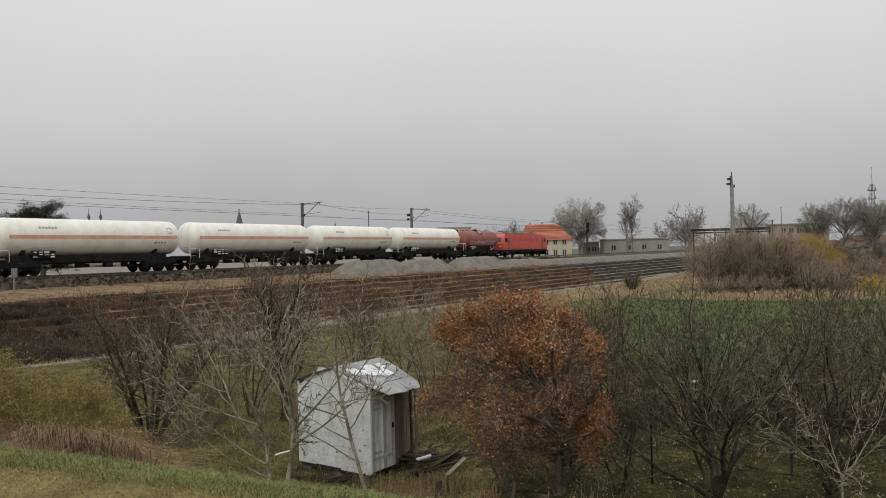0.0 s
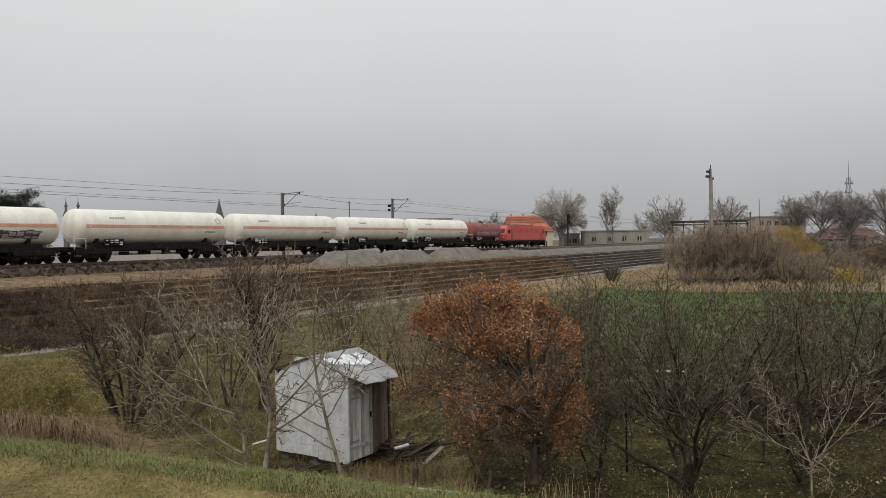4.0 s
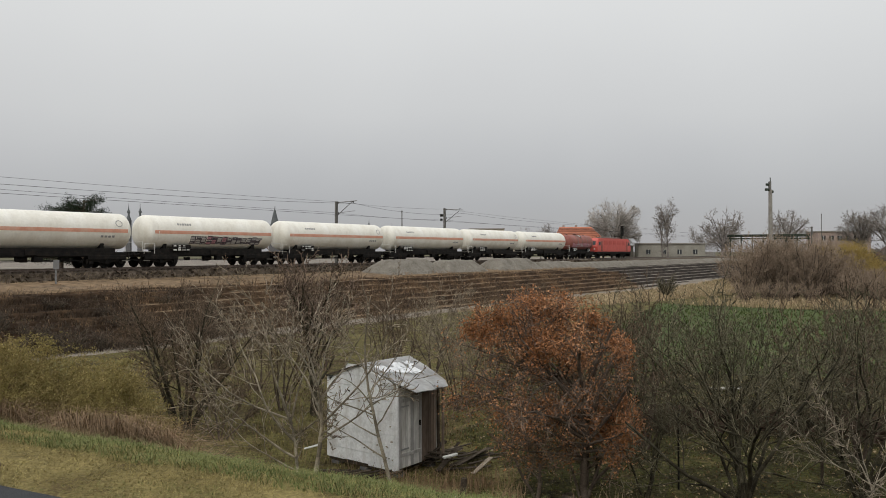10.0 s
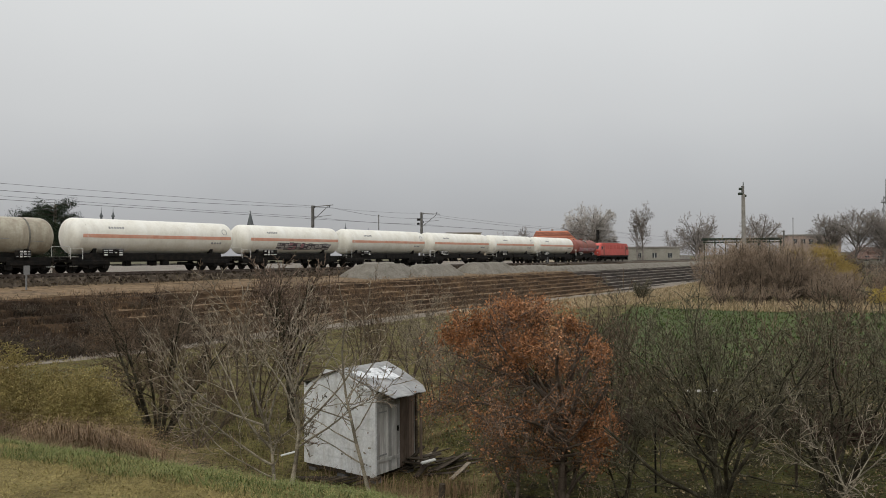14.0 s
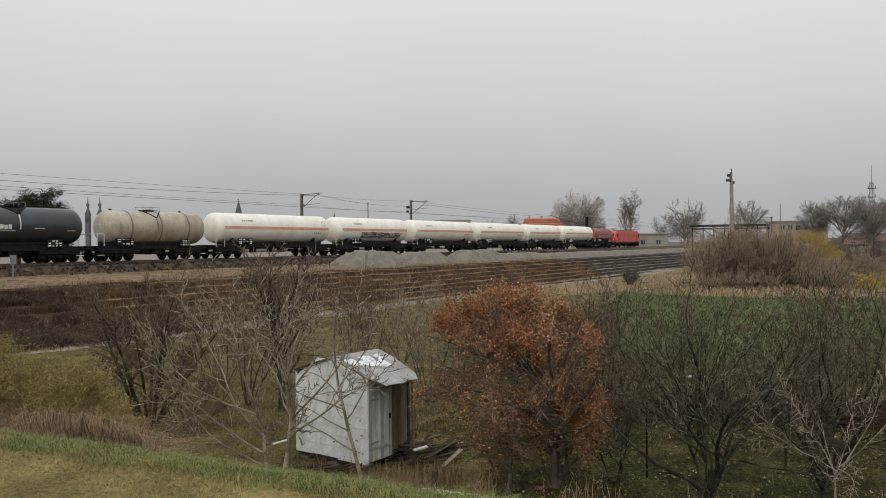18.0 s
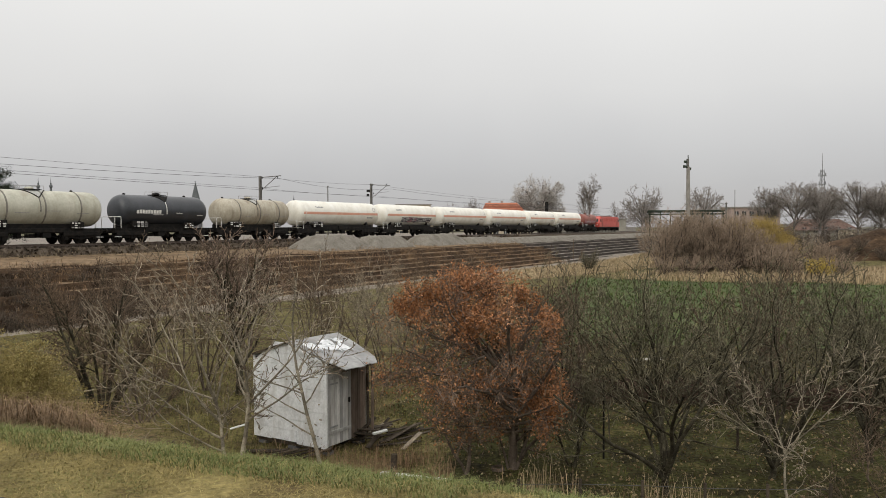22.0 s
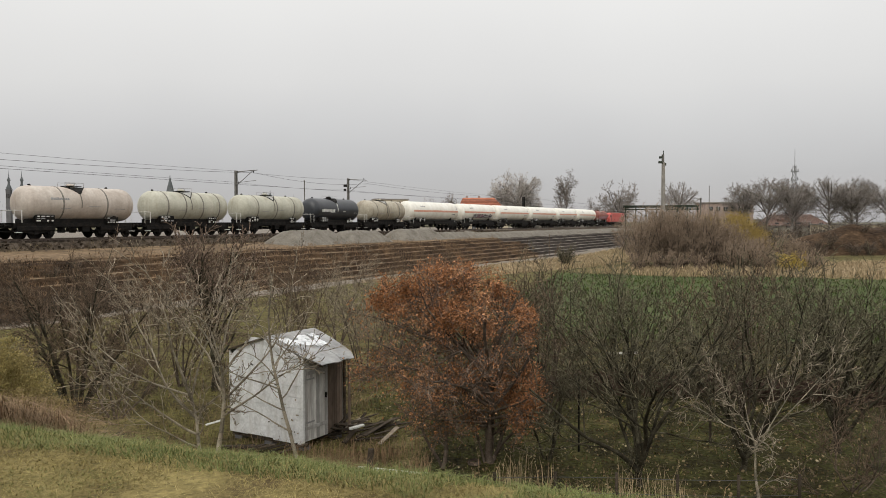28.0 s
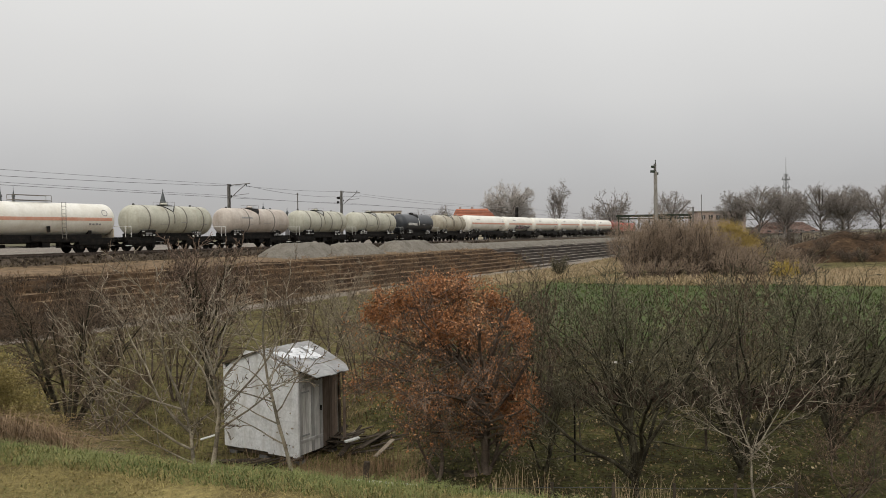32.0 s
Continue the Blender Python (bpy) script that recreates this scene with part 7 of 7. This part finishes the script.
def thin_pole(x, y, z, h, r, label):
    ob = thing("pole", label, "pole", at=pose(x, y, z))
    part("shaft", rod((0, 0, 0), (0, 0, h), r, sides=8, r2=r * 0.7), M["steel_grey"], ob)
    part("cap", lathe([(0, r), (0.15, r * 1.2), (0.25, 0.02)], 8, "Z", centre=(0, 0, h)), M["steel_grey"], ob)


thin_pole(-10.2, 112, 3.2, 8.3, 0.10, "slim grey lamp pole behind the track")
thin_pole(89.5, 200, 0, 15.0, 0.12, "slim grey pole beyond the thicket")
thin_pole(49.8, 114.3, 0, 9.0, 0.17, "stout white post between bare shrubs")


def concrete_pole(x, y, h):
    ob = thing("utility_pole", "tall square concrete utility pole with old fittings", "utility pole", at=pose(x, y, gz(x, y), 0, 0, 12))
    part("shaft", prism([(-0.27, -0.3), (0.27, -0.3), (0.18, h - 1.3), (-0.18, h - 1.3)], 0.36), M["concrete"], ob)
    part("top_bracket", box((0.3, 0.3, 1.2), (-0.08, 0, h - 0.75), 0.03), M["steel_grey"], ob)
    part("antenna", rod((0, 0, h - 0.3), (-0.02, 0, h + 0.4), 0.07, sides=6), M["steel_dark"], ob)
    for dx, z, w in ((-0.42, h - 0.6, 0.5), (-0.5, h - 1.3, 0.6), (0.25, h - 1.6, 0.4)):
        part("fitting", box((w, 0.25, 0.35), (dx, 0, z), 0.04), M["steel_dark"], ob)
    return ob


concrete_pole(42.2, 110, 15.5)


def steel_gantry():
    """Dark steel loading frame beyond the thicket."""
    ob = thing("steel_gantry", "dark steel loading frame on posts", "gantry", at=pose(57.2, 150, 0, 0, 0, -14))
    for z in (8.7, 8.1):
        part("beam", box((14.6, 0.35, 0.28), (0, 0, z), 0.02), M["steel_dark"], ob)
    part("beam", box((14.6, 0.3, 0.25), (0, 3.2, 8.6), 0.02), M["steel_dark"], ob)
    part("deck", box((14.6, 3.4, 0.12), (0, 1.6, 8.85), 0.01), M["steel_dark"], ob)
    for i in range(8):
        x = -7 + 2 * i
        part("post", box((0.22, 0.22, 8.6), (x, 0, 4.3), 0.01), M["steel_dark"], ob)
        if i < 7:
            part("brace", rod((x, 0, 8.0), (x + 2, 0, 6.4), 0.06, sides=6), M["steel_dark"], ob)
        part("strut", box((0.12, 3.2, 0.14), (x, 1.6, 8.5), 0), M["steel_dark"], ob)
    return ob


steel_gantry()


# ---------------------------------------------------------------- buildings and the skyline
def window_row(ob, n, x0, x1, y, z, w, h, mat="window"):
    for i in range(n):
        x = x0 + (x1 - x0) * (i + 0.5) / n
        win = part("window", box((w, 0.08, h), (x, y, z), 0), M[mat], ob)
        part("sill", box((w + 0.2, 0.14, 0.08), (x, y - 0.03, z - h / 2 - 0.05), 0), M["concrete"], win)
        part("frame", box((0.07, 0.12, h), (x, y - 0.01, z), 0), M["plate_white"], win)


def gabled_house(x, y, z, turn, length, depth, eave, ridge, wall, label, rows=2, n=5, tiles="roof_red"):
    ob = thing("house", label, "house", at=pose(x, y, z, 0, 0, turn))
    part("wall", box((length, depth, eave), (0, 0, eave / 2), 0.02), M[wall], ob)
    # hipped roof: the ridge ends short of the walls
    hw, hd, ra, rb = length / 2 + 0.4, depth / 2 + 0.5, -length / 2 + 1.6, length / 2 - 3.4
    bm = bmesh.new()
    lo = [bm.verts.new(p) for p in ((-hw, -hd, eave - 0.2), (hw, -hd, eave - 0.2), (hw, hd, eave - 0.2), (-hw, hd, eave - 0.2))]
    r0, r1 = bm.verts.new((ra, 0, ridge)), bm.verts.new((rb, 0, ridge))
    for f_ in ((lo[0], lo[1], r1, r0), (lo[1], lo[2], r1), (lo[2], lo[3], r0, r1), (lo[3], lo[0], r0), lo[::-1]):
        bm.faces.new(f_)
    roof = part("roof", bm, M[tiles], ob, "red tiled roof" if tiles == "roof_red" else "dull tiled roof")
    # courses of tiles as shallow battens, shorter towards the ridge
    m = 13
    for i in range(m):
        f = (i + 0.3) / m
        xa, xb = -hw + (ra + hw) * f, hw + (rb - hw) * f
        part("tile_course", box((xb - xa - 0.1, hd / m * 1.2, 0.06), ((xa + xb) / 2, -hd + hd * f, eave - 0.2 + (ridge - eave + 0.2) * f + 0.03), 0, turn=(math.degrees(math.atan2(ridge - eave + 0.2, hd)) - 4, 0, 0)), M[tiles], roof)
    for cx in (-length * 0.30, -length * 0.05):
        part("chimney", box((0.6, 0.6, 0.9), (cx, 0.4, ridge + 0.1), 0.03), M["wall_brick"], roof)
    for r in range(rows):
        window_row(ob, n, -length / 2 + 0.8, length / 2 - 0.8, -depth / 2 - 0.02, 1.6 + 2.9 * r, 1.0, 1.4)
    part("dormer", box((2.4, 2.0, 1.2), (-length * 0.26, -depth * 0.26, eave + 1.0), 0.05), M[tiles], roof)
    return ob


gabled_house(29.2, 211, 3.0, -4, 13.6, 9, 5.2, 9.4, "wall_cream", "cream house with a steep red tiled roof")


def flat_block(x, y, z, turn, length, depth, h, wall, label, rows, n, name="building"):
    ob = thing(name, label, "building", at=pose(x, y, z, 0, 0, turn))
    part("wall", box((length, depth, h), (0, 0, h / 2), 0.03), M[wall], ob)
    part("roof", box((length + 0.6, depth + 0.6, 0.35), (0, 0, h + 0.17), 0.03), M["concrete"], ob)
    for r in range(rows):
        window_row(ob, n, -length / 2 + 0.6, length / 2 - 0.6, -depth / 2 - 0.02, h / rows * (r + 0.55), 1.2, 1.3)
    return ob


flat_block(5.5, 300, 2.0, 5, 13, 10, 12.4, "wall_cream", "pale flat-roofed apartment block far behind the track", 4, 6, "apartment_block")
flat_block(14.5, 306, 2.0, 0, 7, 10, 10.6, "wall_cream", "pale flat-roofed apartment block far behind the track", 3, 3, "apartment_block")
flat_block(103.0, 220, 0, -6, 14, 9, 10.9, "wall_brick", "dull reddish flat-roofed building behind the thicket", 3, 6)
flat_block(116, 226, 0, -4, 12, 9, 6.0, "wall_dun", "dull grey flat-roofed building behind the thicket", 2, 5)
gabled_house(121, 214, 0, -8, 17, 9, 4.6, 7.6, "wall_dun", "dun plastered house with a dark roof behind bare trees", tiles="roof_dull")
flat_block(128, 200, 0, -20, 16, 8, 4.5, "wall_cream", "long low pale building below a row of trees", 1, 7)
flat_block(58.5, 230, 2.8, -4, 19, 8, 5.0, "wall_dun", "long low dun building with small windows beyond the railway", 1, 4)
flat_block(46.0, 236, 2.8, 3, 5, 6, 4.4, "wall_dun", "small dun shed beyond the railway", 1, 2)


def wall_run(x0, y0, x1, y1, h, z, label):
    d = math.hypot(x1 - x0, y1 - y0)
    ob = thing("boundary_wall", label, "wall", at=pose((x0 + x1) / 2, (y0 + y1) / 2, z, 0, 0, math.degrees(math.atan2(y1 - y0, x1 - x0))))
    n = int(d / 3)
    for i in range(n):
        part("panel", box((d / n - 0.05, 0.16, h), (-d / 2 + d / n * (i + 0.5), 0, h / 2), 0.02), M["concrete"], ob)
        part("post", box((0.25, 0.25, h + 0.15), (-d / 2 + d / n * i, 0, h / 2), 0.02), M["concrete"], ob)


wall_run(45, 236, 82, 262, 3.0, 2.6, "pale concrete panel wall beyond the railway")


def church_tower(x, y, top, w, label, twin=False):
    """A square tower with a lantern and a needle spire."""
    ob = thing("church_tower", label, "church tower", "church towers on the skyline", at=pose(x, y, 0))
    body = top * 0.70
    part("shaft", box((w, w, body), (0, 0, body / 2), 0.05), M["stone_dark"], ob)
    part("cornice", box((w * 1.15, w * 1.15, 0.5), (0, 0, body), 0.05), M["stone_dark"], ob)
    h = top - body
    part("helmet", lathe([(body, w * 0.56), (body + h * 0.10, w * 0.58), (body + h * 0.22, w * 0.36), (body + h * 0.30, w * 0.24), (body + h * 0.44, w * 0.24), (body + h * 0.46, w * 0.40), (body + h * 0.54, w * 0.36), (body + h * 0.62, w * 0.14), (body + h * 0.66, w * 0.2), (body + h * 0.70, w * 0.08), (top, 0.03)], 10, "Z"), M["copper"], ob)
    for a in (-1, 1):
        part("window", box((w * 0.22, 0.1, 2.4), (a * w * 0.22, -w / 2 - 0.03, body * 0.86), 0), M["gap_dark"], ob)
    return ob


church_tower(-190.9, 420, 33.5, 2.3, "slender dark church tower with an onion lantern and spire")
church_tower(-184.4, 420, 33.5, 2.3, "slender dark church tower with an onion lantern and spire")
church_tower(-60.6, 450, 25.2, 2.3, "slender dark church tower with an onion lantern and spire")
church_tower(-47.1, 450, 22.3, 2.2, "slender dark church tower with an onion lantern and spire")


def pointed_spire(x, y, top):
    ob = thing("church_tower", "dark church tower with a steep pointed spire", "church tower", "church towers on the skyline", at=pose(x, y, 0))
    part("shaft", box((4.6, 4.6, top * 0.58), (0, 0, top * 0.29), 0.05), M["stone_dark"], ob)
    part("spire", lathe([(top * 0.58, 2.9), (top * 0.60, 2.6), (top * 0.97, 0.12), (top, 0.05)], 8, "Z"), M["copper"], ob)
    part("cross", box((0.9, 0.15, 0.15), (0, 0, top - 0.4), 0), M["steel_dark"], ob)


pointed_spire(-90.7, 350, 27.0)


def radio_tower(x, y, h):
    ob = thing("radio_tower", "slim steel lattice radio tower with round platforms", "radio tower", at=pose(x, y, 0))
    bm = bmesh.new()
    n = 16
    for i in range(n):
        z0, z1 = (h - 9) * i / n, (h - 9) * (i + 1) / n
        r0, r1 = 1.7 - 0.7 * i / n, 1.7 - 0.7 * (i + 1) / n
        for k in range(4):
            a, b = math.pi / 4 + k * math.pi / 2, math.pi / 4 + (k + 1) * math.pi / 2
            p, q = (r0 * math.cos(a), r0 * math.sin(a), z0), (r1 * math.cos(a), r1 * math.sin(a), z1)
            rod(p, q, 0.13, bm, 5)
            rod(p, (r1 * math.cos(b), r1 * math.sin(b), z1), 0.06, bm, 5)
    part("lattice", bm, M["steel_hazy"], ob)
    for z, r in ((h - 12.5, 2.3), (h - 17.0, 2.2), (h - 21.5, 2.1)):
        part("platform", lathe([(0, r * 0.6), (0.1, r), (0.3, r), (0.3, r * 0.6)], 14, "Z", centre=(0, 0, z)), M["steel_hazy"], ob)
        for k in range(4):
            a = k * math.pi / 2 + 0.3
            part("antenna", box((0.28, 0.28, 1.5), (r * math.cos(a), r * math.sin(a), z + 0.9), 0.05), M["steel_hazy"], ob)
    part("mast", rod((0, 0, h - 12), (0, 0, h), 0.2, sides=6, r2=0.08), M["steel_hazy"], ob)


radio_tower(227, 400, 44.8)


def earth_mound():
    V, F = [], []
    nx, ny = 40, 16
    for i in range(nx):
        for j in range(ny):
            a, b = 2 * i / (nx - 1) - 1, 2 * j / (ny - 1) - 1
            x, y = 87 + 18 * a, 123 + 7 * b - 2 * a
            h = 5.0 * max(0, 1 - a * a) ** 0.5 * max(0, 1 - b * b) * (1 + 0.3 * noise.noise((x * 0.2, y * 0.2, 3)))
            V.append((x, y, -0.25 + h))
    for i in range(nx - 1):
        for j in range(ny - 1):
            k = i * ny + j
            F.append((k, k + ny, k + ny + 1, k + 1))
    me = fast_mesh("earth_mound", V, F, flat=False)
    me.materials.append(M["cut"])
    if sum(p.normal.z for p in me.polygons) < 0:
        me.flip_normals()
    tagged(new("earth_mound", me), "low dark earth mound overgrown with brush", "mound")


earth_mound()
motions()
